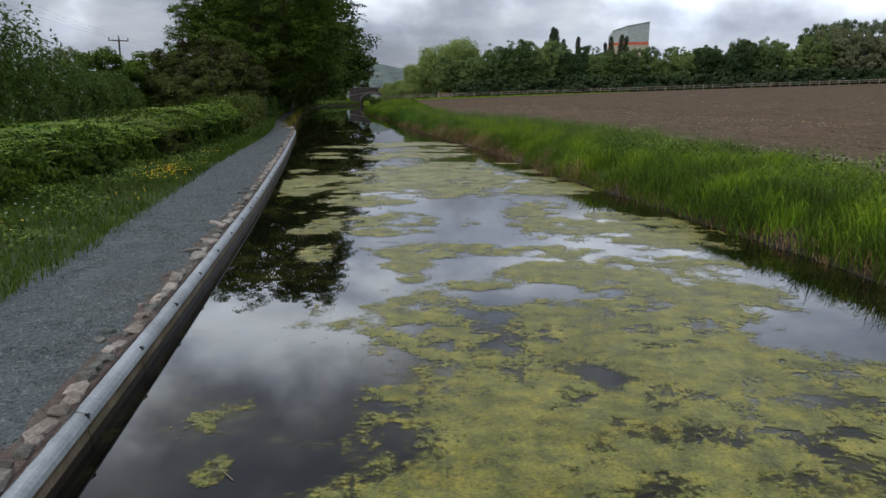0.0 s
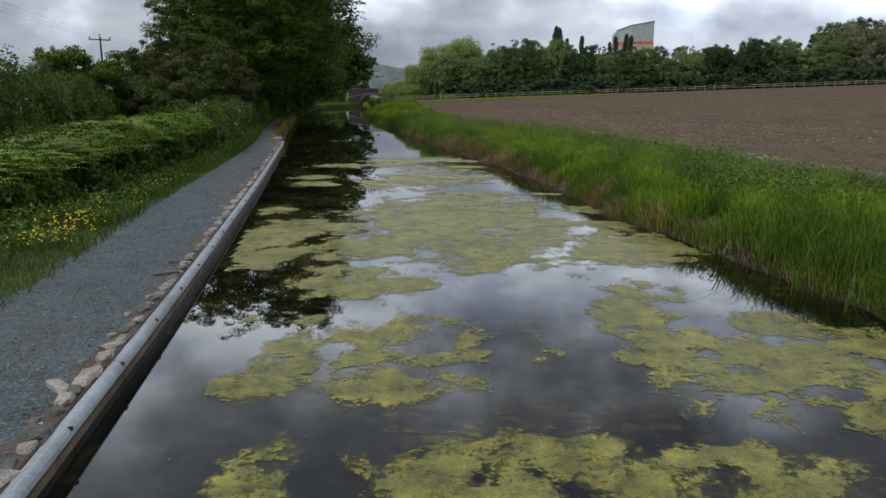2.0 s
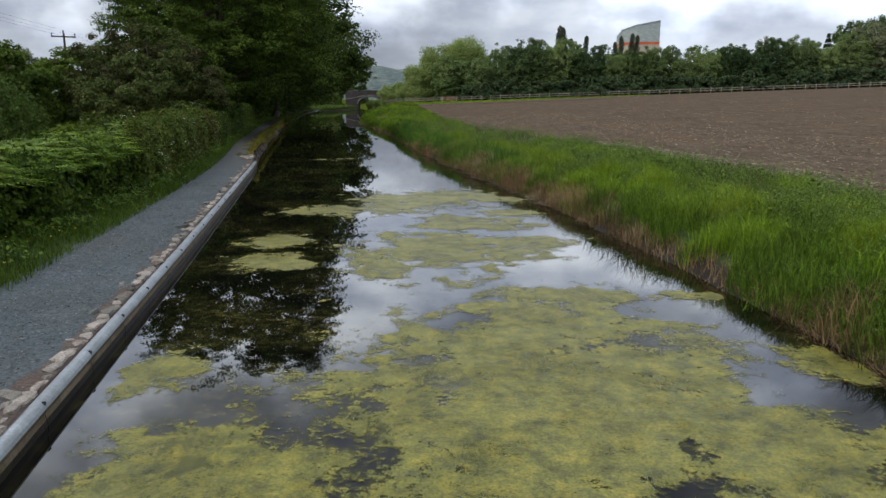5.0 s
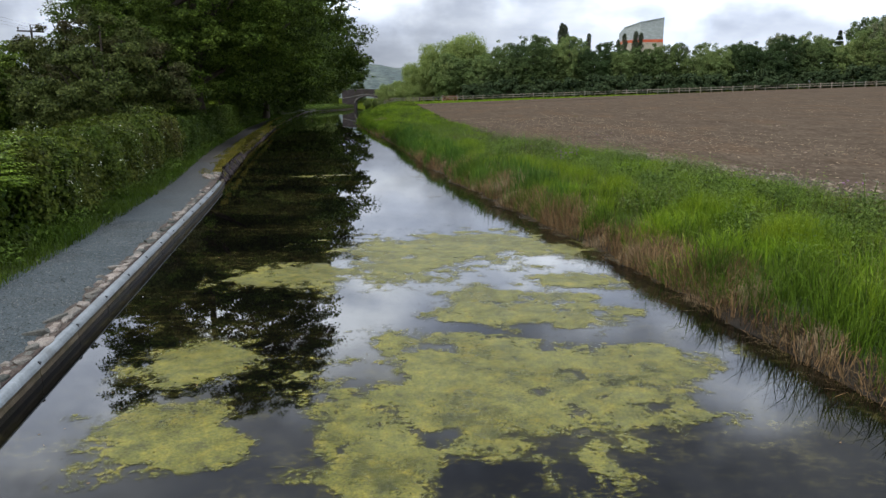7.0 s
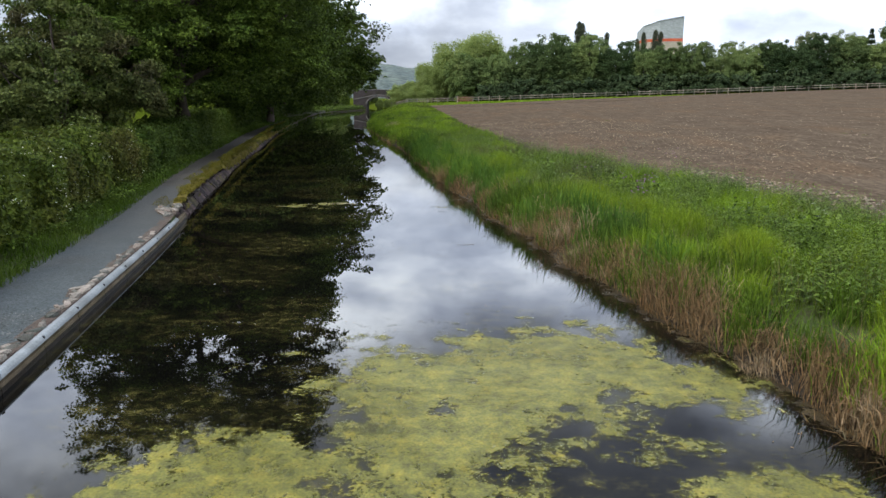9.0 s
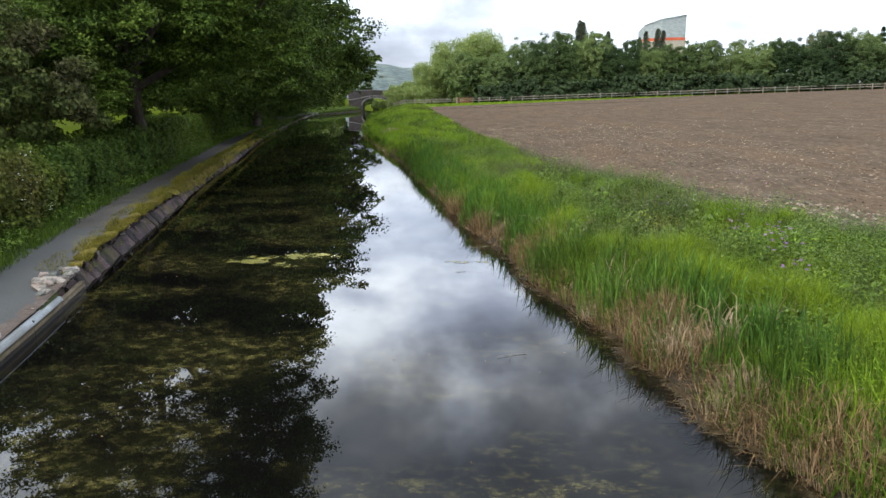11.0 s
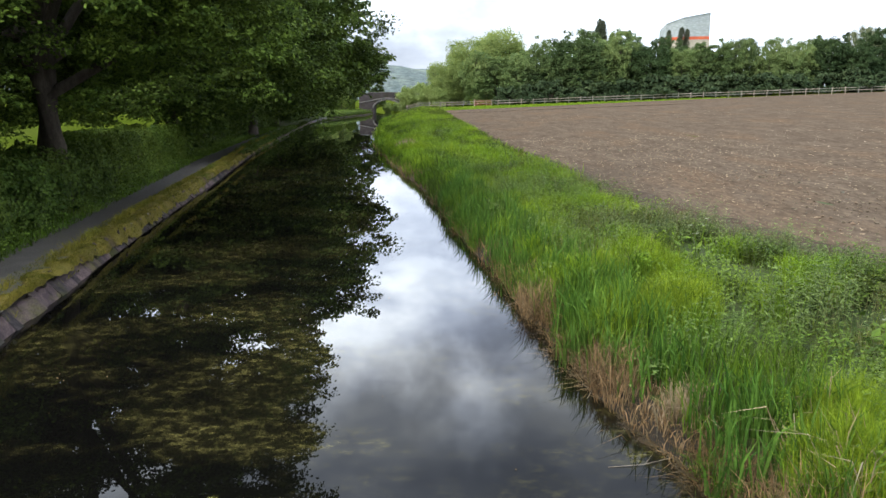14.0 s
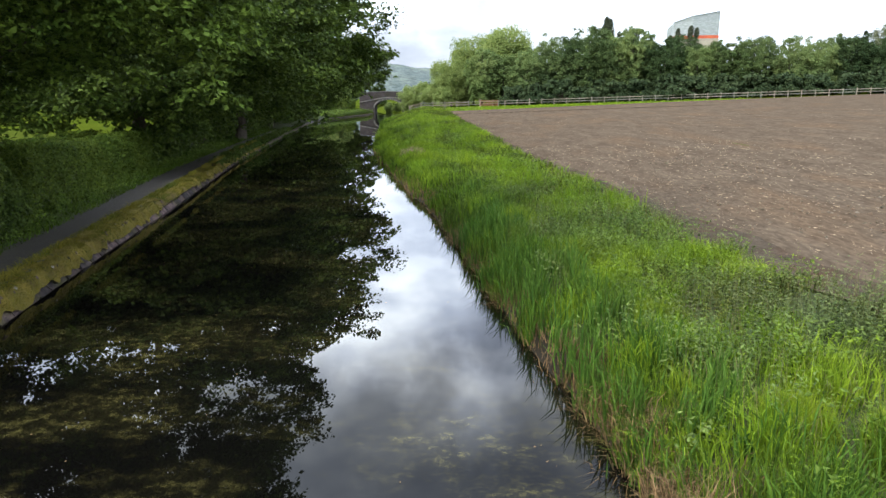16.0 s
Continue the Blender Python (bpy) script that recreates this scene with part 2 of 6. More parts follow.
M_FERN = leafy("fern_leaf", (0.101, 0.196, 0.0166), (0.184, 0.279, 0.0261), third=(0.1306, 0.1544, 0.0238), island=0.6)
M_MINT = leafy("mint_leaf", (0.0825, 0.1417, 0.0374), (0.143, 0.2039, 0.058), third=(0.0935, 0.1133, 0.0468), island=0.6)
M_BRACKEN = leafy("bramble_leaf", (0.0275, 0.0602, 0.006), (0.0671, 0.1032, 0.0103), third=(0.043, 0.043, 0.012), island=0.55)
# one hedge in two leaf colours: shade painted dark first, then sun painted lighter
M_HEDGE_SHADED = leafy("hedge_leaf", (0.0374, 0.072, 0.0122), (0.0756, 0.1116, 0.0209), third=(0.0432, 0.0612, 0.0158), island=0.45)
M_HEDGE_SUNLIT = leafy("sunlit_hedge_leaf", (0.0476, 0.08187, 0.01232), (0.0952, 0.1257, 0.02005), third=(0.08098, 0.08098, 0.02094), island=0.55)
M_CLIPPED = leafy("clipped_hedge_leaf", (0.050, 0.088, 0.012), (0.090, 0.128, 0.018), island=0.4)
M_OAK = leafy("oak_leaf", (0.05477, 0.1038, 0.01869), (0.1257, 0.1863, 0.0289), third=(0.0516, 0.08236, 0.02041), island=0.7, light=0.34)
# darker copy of the oak leaf: shade on the farther crowns as colour
M_OAK_SHADED = leafy("shaded_oak_leaf", (0.03707, 0.06985, 0.01331), (0.08503, 0.1254, 0.02068), third=(0.03498, 0.05544, 0.01463), island=0.55, light=0.24)
M_SHRUB = leafy("shrub_leaf", (0.0475, 0.075, 0.02), (0.1025, 0.125, 0.03625), third=(0.0775, 0.07, 0.035), island=0.6)
M_HAWTHORN = leafy("hawthorn_leaf", (0.0459, 0.085, 0.0145), (0.0833, 0.1207, 0.0255), island=0.45)
M_WILLOW = leafy("willow_leaf", (0.2216, 0.2938, 0.08986), (0.2955, 0.3629, 0.1244), island=0.30, light=0.42)
# leaf of the far wood, paled and greyed to carry distance haze
M_BELT = leafy("hazy_far_leaf", (0.1015, 0.1628, 0.059), (0.177, 0.2384, 0.09204), third=(0.0826, 0.1345, 0.06136), island=0.25, piece=0.55, scale=0.10)
M_BELT_PALE = leafy("far_pale_leaf", (0.12, 0.155, 0.085), (0.19, 0.215, 0.14), island=0.35, piece=0.2, scale=0.2)
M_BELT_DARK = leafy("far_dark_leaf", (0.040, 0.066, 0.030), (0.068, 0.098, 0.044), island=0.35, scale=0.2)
M_POPLAR = leafy("poplar_leaf", (0.072, 0.090, 0.056), (0.115, 0.130, 0.088), island=0.35, scale=0.2)
M_PETAL_PURPLE = material("purple_petals", (0.16, 0.075, 0.17), (0.24, 0.13, 0.25), rough=0.7, bump=0, island=0.2)
M_RUST = material("red_painted_steel", (0.22, 0.07, 0.05), (0.32, 0.12, 0.085), scale=2.0, fine=20, rough=0.7, bump=0.2)
M_PETAL_WHITE = material("white_petals", (0.208, 0.232, 0.16), (0.288, 0.304, 0.232), rough=0.7, bump=0, island=0.1)
M_BLOSSOM = material("white_blossom", (0.46, 0.48, 0.40), (0.58, 0.60, 0.52), rough=0.7, bump=0, island=0.15)
M_PETAL_YELLOW = material("yellow_petals", (0.55, 0.38, 0.012), (0.66, 0.48, 0.02), rough=0.6, bump=0, island=0.1)
M_BARK = material("bark", (0.045, 0.036, 0.028), (0.085, 0.07, 0.055), scale=5, fine=24, rough=0.9, bump=0.9, stretch=(1, 1, 0.3))
M_TIMBER = material("weathered_timber", (0.22, 0.19, 0.155), (0.32, 0.285, 0.24), scale=2.0, fine=18, piece=0.22, rough=0.85, bump=0.4)
M_POLE = material("creosoted_pole", (0.045, 0.040, 0.036), (0.07, 0.06, 0.052), scale=3, fine=22, bump=0.4)
M_BRIDGE = material("bridge_stone", (0.0306, 0.027, 0.0288), (0.0517, 0.0468, 0.049), scale=0.9, fine=9, piece=0.25, third=(0.0294, 0.0288, 0.022), bump=0.6)
M_ARCH = material("arch_stone", (0.1161, 0.1089, 0.1071), (0.1695, 0.1607, 0.157), scale=1.5, fine=12, piece=0.22, bump=0.5)
M_CONCRETE = material("pale_cladding", (0.26, 0.29, 0.28), (0.33, 0.35, 0.335), scale=0.16, fine=1.5, third=(0.29, 0.31, 0.31), bump=0.1, stretch=(0.4, 0.4, 2.0))
M_RED = material("red_band", (0.45, 0.09, 0.045), (0.52, 0.13, 0.06), scale=0.3, fine=2.0, bump=0.0)
M_BROWN = material("cream_cladding", (0.30, 0.27, 0.20), (0.36, 0.32, 0.25), scale=0.3, fine=2.0, bump=0.0)
# distance haze is mixed into these bluish greens
M_HILL = material("hazy_wooded_hill", (0.048, 0.066, 0.064), (0.086, 0.106, 0.096), scale=0.014, fine=0.06, contrast=(0.4, 1.6), third=(0.125, 0.145, 0.112), bump=0.8, bump_size=6.0)
M_FIELD_FAR = material("pasture", (0.0396, 0.0588, 0.0054), (0.057, 0.0722, 0.0076), scale=0.08, fine=3.0, bump=0.3, spec=0.0, third=(0.05, 0.062, 0.012))


def water_material():
    m = bpy.data.materials.new("still_dark_water")
    m.use_nodes = True
    n, l = m.node_tree.nodes, m.node_tree.links
    bsdf = n["Principled BSDF"]
    geo = n.new("ShaderNodeNewGeometry")

    def noisy(scale, detail, stretch, coarse=0.5):
        mp = n.new("ShaderNodeMapping")
        mp.inputs["Scale"].default_value = stretch
        l.new(geo.outputs["Position"], mp.inputs[0])
        t = n.new("ShaderNodeTexNoise")
        t.inputs["Scale"].default_value, t.inputs["Detail"].default_value, t.inputs["Roughness"].default_value = scale, detail, coarse
        l.new(mp.outputs[0], t.inputs["Vector"])
        return t.outputs["Fac"]

    ramp = n.new("ShaderNodeMapRange")
    for k, v in (("From Min", 0.46), ("From Max", 0.63), ("To Min", 0.0), ("To Max", 1.0)):
        ramp.inputs[k].default_value = v
    l.new(noisy(0.42, 10.0, (0.75, 1.15, 1), 0.60), ramp.inputs["Value"])
    fibre = n.new("ShaderNodeMapRange")
    for k, v in (("From Min", 0.50), ("From Max", 0.74), ("To Min", 0.04), ("To Max", 1.6)):
        fibre.inputs[k].default_value = v
    l.new(noisy(4.0, 14.0, (0.8, 1.0, 1), 0.84), fibre.inputs["Value"])
    both = n.new("ShaderNodeMath")
    both.operation = "MULTIPLY"
    l.new(ramp.outputs[0], both.inputs[0])
    l.new(fibre.outputs[0], both.inputs[1])
    mix = n.new("ShaderNodeMix")
    mix.data_type = "RGBA"
    mix.inputs["A"].default_value, mix.inputs["B"].default_value = (0.0020, 0.0019, 0.0016, 1), (0.090, 0.078, 0.024, 1)
    l.new(both.outputs[0], mix.inputs["Factor"])
    l.new(mix.outputs["Result"], bsdf.inputs["Base Color"])
    bsdf.inputs["Roughness"].default_value, bsdf.inputs["IOR"].default_value = 0.0, 1.333
    bp = n.new("ShaderNodeBump")
    bp.inputs["Strength"].default_value, bp.inputs["Distance"].default_value = 0.10, 0.002
    l.new(noisy(3.0, 2.0, (0.5, 1.0, 1)), bp.inputs["Height"])
    l.new(bp.outputs[0], bsdf.inputs["Normal"])
    return m


def weed_material(name="floating_algae", tones=((0.045, 0.047, 0.011, 1), (0.122, 0.118, 0.020, 1), (0.228, 0.188, 0.027, 1)), film=(0.64, 0.97)):
    """Floating algae: its cover, stored on the mesh, is broken up by fine noise into holes and ragged edges."""
    m = bpy.data.materials.new(name)
    m.use_nodes = True
    n, l = m.node_tree.nodes, m.node_tree.links
    bsdf = n["Principled BSDF"]
    geo = n.new("ShaderNodeNewGeometry")
    cover = n.new("ShaderNodeAttribute")
    cover.attribute_name = "cover"

    def noisy(scale, detail, rough=0.6):
        t = n.new("ShaderNodeTexNoise")
        t.inputs["Scale"].default_value, t.inputs["Detail"].default_value, t.inputs["Roughness"].default_value = scale, detail, rough
        l.new(geo.outputs["Position"], t.inputs["Vector"])
        return t.outputs["Fac"]

    def maths(op, a, b):
        k = n.new("ShaderNodeMath")
        k.operation = op
        for i, v in enumerate((a, b)):
            if hasattr(v, "links"):
                l.new(v, k.inputs[i])
            else:
                k.inputs[i].default_value = v
        return k.outputs[0]

    ragged = maths("ADD", maths("MULTIPLY", maths("SUBTRACT", noisy(2.2, 9.0, 0.66), 0.5), 2.7), maths("MULTIPLY", maths("SUBTRACT", noisy(14.0, 8.0, 0.75), 0.5), 1.5))
    alpha = n.new("ShaderNodeMapRange")
    alpha.interpolation_type = "SMOOTHSTEP"
    for k, v in (("From Min", -0.10), ("From Max", 0.30), ("To Min", 0.0), ("To Max", 1.0)):
        alpha.inputs[k].default_value = v
    l.new(maths("ADD", cover.outputs["Fac"], ragged), alpha.inputs["Value"])
    # thick floating mats and thin, half-sunk film
    thick = n.new("ShaderNodeMapRange")
    thick.interpolation_type = "SMOOTHSTEP"
    for k, v in (("From Min", 0.36), ("From Max", 0.60), ("To Min", film[0]), ("To Max", film[1])):
        thick.inputs[k].default_value = v
    l.new(noisy(0.9, 7.0, 0.68), thick.inputs["Value"])
    l.new(maths("MULTIPLY", alpha.outputs[0], thick.outputs[0]), bsdf.inputs["Alpha"])
    ramp = n.new("ShaderNodeValToRGB")
    for at, c in zip((0.33, 0.50, 0.68), tones):
        e = ramp.color_ramp.elements.new(at)
        e.color = c
    for e in (ramp.color_ramp.elements[-1], ramp.color_ramp.elements[0]):
        ramp.color_ramp.elements.remove(e)
    l.new(noisy(3.4, 9.0, 0.72), ramp.inputs["Fac"])
    fine = n.new("ShaderNodeMapRange")
    for k, v in (("From Min", 0.30), ("From Max", 0.70), ("To Min", 0.30), ("To Max", 1.75)):
        fine.inputs[k].default_value = v
    l.new(noisy(38.0, 6.0, 0.75), fine.inputs["Value"])
    tone = n.new("ShaderNodeMix")
    tone.data_type, tone.blend_type = "RGBA", "MULTIPLY"
    tone.inputs["Factor"].default_value = 1.0
    l.new(ramp.outputs[0], tone.inputs["A"])
    l.new(fine.outputs[0], tone.inputs["B"])
    l.new(tone.outputs["Result"], bsdf.inputs["Base Color"])
    bsdf.inputs["Roughness"].default_value, bsdf.inputs["Specular IOR Level"].default_value = 0.48, 0.28
    bp = n.new("ShaderNodeBump")
    bp.inputs["Strength"].default_value, bp.inputs["Distance"].default_value = 0.6, 0.012
    l.new(noisy(30.0, 4.0, 0.7), bp.inputs["Height"])
    l.new(bp.outputs[0], bsdf.inputs["Normal"])
    return m


M_WATER = water_material()
M_WEED = weed_material()
M_SILT = weed_material("silty_margin", ((0.010, 0.006, 0.002, 1), (0.026, 0.017, 0.006, 1), (0.060, 0.042, 0.015, 1)), (0.9, 0.9))


# ---- mesh helpers ----
RNG = np.random.default_rng(7)


def raw_mesh(name, verts, faces, mats, face_mat=None, smooth=False, cover=None):
    """A mesh from arrays of places and of equal-sized faces."""
    verts, faces = np.asarray(verts, np.float32), np.asarray(faces, np.int32)
    me = bpy.data.meshes.new(name)
    k = faces.shape[1]
    me.vertices.add(len(verts))
    me.vertices.foreach_set("co", verts.ravel())
    me.loops.add(faces.size)
    me.loops.foreach_set("vertex_index", faces.ravel())
    me.polygons.add(len(faces))
    me.polygons.foreach_set("loop_start", np.arange(0, faces.size, k, dtype=np.int32))
    for m in mats if isinstance(mats, (list, tuple)) else [mats]:
        me.materials.append(m)
    if face_mat is not None:
        me.polygons.foreach_set("material_index", np.asarray(face_mat, np.int32))
    me.polygons.foreach_set("use_smooth", np.full(len(faces), smooth))
    if cover is not None:
        at = me.attributes.new("cover", "FLOAT", "POINT")
        at.data.foreach_set("value", np.asarray(cover, np.float32))
    me.update(calc_edges=True)
    me.validate()
    return me


def part(name, me, parent=None, m=None, label=""):
    ob = new(name, me)
    if parent is not None:
        ob.parent = parent
    if m is not None:
        ob.matrix_basis = m
    return tagged(ob, label)


def from_bm(name, bm, mat, smooth=False):
    me = bpy.data.meshes.new(name)
    bmesh.ops.recalc_face_normals(bm, faces=bm.faces)
    bm.to_mesh(me)
    bm.free()
    for m in mat if isinstance(mat, (list, tuple)) else [mat]:
        me.materials.append(m)
    for p in me.polygons:
        p.use_smooth = smooth
    return me


def box_mesh(name, size, mat, bevel=0.0, centre=(0, 0, 0)):
    bm = bmesh.new()
    bmesh.ops.create_cube(bm, size=1.0, matrix=Matrix.Translation(centre) @ Matrix.Diagonal((*size, 1)))
    if bevel:
        bmesh.ops.bevel(bm, geom=bm.edges[:], offset=bevel, segments=1, affect="EDGES")
    return from_bm(name, bm, mat)


def rough_stone(name, size, mat, seed, square=0.35):
    """A broken angular stone; square: how far it keeps to its box."""
    rnd = random.Random(seed)
    bm = bmesh.new()
    for sx in (-1, 1):
        for sy in (-1, 1):
            for sz in (-1, 1):
                k = 1 - (1 - square) * rnd.uniform(0.0, 0.55)
                bm.verts.new((sx * size[0] / 2 * k * rnd.uniform(0.75, 1.05), sy * size[1] / 2 * k * rnd.uniform(0.75, 1.05), sz * size[2] / 2 * rnd.uniform(0.7, 1.1)))
    for _ in range(16):
        d = Vector((rnd.gauss(0, 1), rnd.gauss(0, 1), rnd.gauss(0, 1))).normalized()
        bm.verts.new(Vector(c * s * rnd.uniform(0.5, 0.62) for c, s in zip(d, size)))
    got = bmesh.ops.convex_hull(bm, input=bm.verts)
    bmesh.ops.delete(bm, geom=[g for g in got["geom_interior"] if isinstance(g, bmesh.types.BMVert)], context="VERTS")
    return from_bm(name, bm, mat)


def tube(points, radii, sides=7):
    """Places and faces of a tapered tube through points."""
    points = [Vector(p) for p in points]
    verts, faces = [], []
    for i, p in enumerate(points):
        d = (points[min(i + 1, len(points) - 1)] - points[max(i - 1, 0)]).normalized()
        q = d.to_track_quat("Z", "Y")
        for k in range(sides):
            a = 2 * math.pi * k / sides
            verts.append(p + q @ Vector((math.cos(a), math.sin(a), 0)) * radii[i])
    for i in range(len(points) - 1):
        for k in range(sides):
            a, b = i * sides + k, i * sides + (k + 1) % sides
            faces.append((a, b, b + sides, a + sides))
    return [tuple(v) for v in verts], faces


def tubes_mesh(name, pieces, mat):
    verts, faces = [], []
    for v, f in pieces:
        base = len(verts)
        verts += v
        faces += [tuple(i + base for i in q) for q in f]
    return raw_mesh(name, verts, faces, mat, smooth=True)


def blades(roots, height, width, lean, rng, droop=0.35):
    """Grass blades: each a bent, tapering strip of three triangles."""
    n = len(roots)
    height, width, lean = (np.broadcast_to(v, n) for v in (height, width, lean))
    a, f = rng.uniform(0, 2 * np.pi, n), rng.uniform(0, 2 * np.pi, n)
    side = np.stack([np.cos(f), np.sin(f), np.zeros(n)], 1) * (width / 2)[:, None]
    way = np.stack([np.cos(a), np.sin(a), np.zeros(n)], 1) * (lean * height)[:, None]
    up = np.zeros((n, 3))
    up[:, 2] = height
    mid = roots + way * 0.32 + up * 0.58
    tip = roots + way + up * (1 - droop * np.minimum(lean, 1.0)[:, None])
    v = np.stack([roots - side, roots + side, mid - side * 0.8, mid + side * 0.8, tip], 1).reshape(-1, 3)
    o = (np.arange(n) * 5)[:, None]
    t = np.concatenate([o + [0, 1, 3], o + [0, 3, 2], o + [2, 3, 4]], 1).reshape(-1, 3)
    return v, t


def leaves(places, size, rng, flat=0.0, aspect=0.55, face=None, loose=0.55):
    """Leaves: folded diamonds of two triangles, turned at random; flat: how level they lie; face: which way they look."""
    n = len(places)
    size = np.broadcast_to(size, n)[:, None]
    if face is not None:
        nrm = face / (np.linalg.norm(face, axis=1, keepdims=True) + 1e-9) + loose * rng.normal(size=(n, 3))
        nrm /= np.linalg.norm(nrm, axis=1, keepdims=True) + 1e-9
        d = np.cross(nrm, rng.normal(size=(n, 3)))
        d /= np.linalg.norm(d, axis=1, keepdims=True) + 1e-9
        s = np.cross(nrm, d)
        v = np.stack([places - d * size / 2, places + s * size * aspect / 2 + nrm * size * 0.1, places + d * size / 2, places - s * size * aspect / 2 + nrm * size * 0.1], 1).reshape(-1, 3)
        o = (np.arange(n) * 4)[:, None]
        return v, np.concatenate([o + [0, 1, 2], o + [0, 2, 3]], 1).reshape(-1, 3)
    d = rng.normal(size=(n, 3))
    d[:, 2] *= 1 - flat
    d /= np.linalg.norm(d, axis=1, keepdims=True)
    e = rng.normal(size=(n, 3))
    e[:, 2] *= 1 - flat
    s = np.cross(d, e)
    if flat:
        s = np.cross(d, np.array([0, 0, 1.0])) + rng.normal(size=(n, 3)) * (1 - flat) * 0.5
    s /= np.linalg.norm(s, axis=1, keepdims=True) + 1e-9
    nrm = np.cross(d, s)
    v = np.stack([places - d * size / 2, places + s * size * aspect / 2 + nrm * size * 0.1, places + d * size / 2, places - s * size * aspect / 2 + nrm * size * 0.1], 1).reshape(-1, 3)
    o = (np.arange(n) * 4)[:, None]
    return v, np.concatenate([o + [0, 1, 2], o + [0, 2, 3]], 1).reshape(-1, 3)


def lump(x, y, scale, seed=0.0):
    """Smooth noise in -1..1 for arrays."""
    return np.array([noise.noise(Vector((p * scale, q * scale, seed))) for p, q in zip(np.ravel(x), np.ravel(y))]).reshape(np.shape(x))


# ---- plan of the canal: each line as x over y ----
def line(*pairs):
    ys, xs = zip(*pairs)
    # rounded so that the lines bend instead of breaking
    fine = np.arange(ys[0], ys[-1] + 0.01, 0.5)
    raw = np.interp(fine, ys, xs)
    k = np.ones(13) / 13
    soft = np.convolve(np.pad(raw, 6, mode="reflect", reflect_type="odd"), k, mode="valid")
    return lambda y: np.interp(y, fine, soft)


left_water = line((-60, 5.0), (-20, 0.6), (4, -2.55), (8, -3.1), (17, -4.45), (32, -7.0), (52, -10.6), (57, -11.75), (69, -14.1), (80, -16.1), (90, -17.8), (107, -20.9), (121, -22.9), (144, -26.2), (170, -29.6), (190, -31.4), (207, -32.0), (226, -31.0), (245, -29.4), (262, -29.2), (275, -31.5), (290, -36), (320, -46))
right_base = line((-60, 18), (-20, 11.0), (9.6, 6.5), (14, 6.0), (19.4, 4.95), (27, 3.6), (33, 2.95), (40.5, 1.7), (47.3, 0.25), (52.6, -0.95), (59, -2.2), (65, -3.33), (73, -4.62), (82.5, -5.98), (97.5, -9.0), (118, -12.7), (143, -15.3), (160, -17.0), (180, -19.2), (195, -20.5), (218, -20.9), (245, -20.9), (262, -21.6), (275, -25.5), (290, -30), (320, -40))
wavy_y = np.arange(-60, 320.1, 0.25)
wavy_x = right_base(wavy_y) + np.array([0.26 * noise.noise(Vector((0, v * 0.30, 7))) + 0.20 * noise.noise(Vector((4, v * 0.9, 7))) for v in wavy_y])
right_water = lambda y: np.interp(y, wavy_y, wavy_x)
path_left = line((-60, 2.4), (-20, -1.9), (8, -5.2), (11, -5.6), (26, -8.3), (37, -9.95), (43, -10.9), (52, -12.45), (57, -13.45), (62, -14.6), (69, -16.1), (82, -18.6), (97, -21.6), (124, -25.7), (145, -28.4), (190, -32.5), (240, -35))
hedge_front = line((-60, -3.0), (-20, -6.0), (14, -9.3), (23.5, -9.9), (40, -11.4), (56, -14.4), (75, -18.1), (97, -22.5), (124, -26.9), (145, -29.6), (190, -34), (240, -36.5))
field_edge = line((-60, 30), (-20, 18.5), (18, 11.7), (26.5, 10.6), (35, 9.8), (44.5, 9.0), (50, 8.3), (56, 7.1), (61, 5.8), (65, 4.5), (70, 2.7), (73, 1.75), (76, 1.1), (80, 0.5), (85, 0.0), (91, -0.7), (105, -2.3), (122, -3.3), (150, -5.5), (214, -9.8), (240, -11))
field_base = line((-60, 0.6), (60, 0.6), (90, 0.75), (130, 1.10), (214, 2.25), (240, 2.6))
path_level = line((-60, 0.25), (50, 0.25), (58, 0.45), (172, 0.45), (260, 0.5))
fence_y = lambda x: 214.0 - (np.asarray(x) + 8.0) * 0.116
headland = line((-10, 22.0), (10, 17.0), (35, 8.0), (70, 1.0))


def ground_z(x, y):
    """Height of the land, canal bed included."""
    x, y = np.broadcast_arrays(np.asarray(x, float), np.asarray(y, float))
    xl, xr, pl, hf, xf = left_water(y), right_water(y), path_left(y), hedge_front(y), field_edge(y)
    zp, zb = path_level(y), field_base(y)
    left = zp + np.clip((pl - x) * 0.05, 0, 0.15) + np.clip((hf - 6 - x) * 0.010, 0, 0.9)
    # the bank grows broad and gentle towards the bridge
    far = np.interp(y, (95, 165), (0.0, 1.0))
    wide = 1.6 + 5.4 * far
    t = np.clip((x - xr) / wide, 0, 1)
    bank = 0.02 + (zb - 0.12) * (t * (2 - t) * (1 - far) + t * t * (3 - 2 * t) * far) + 0.10 * np.clip((x - xr - wide) / np.maximum(xf - xr - wide, 1), 0, 1)
    rise = np.clip(x - xf, 0, 170)
    land = np.where(x > xf, zb + 0.0395 * rise, bank)
    bed = -0.9 + 0.88 * np.clip((x - (xr - 1.3)) / 1.3, 0, 1)
    return np.where(x < xl, left, np.where(x < xr, bed, land))


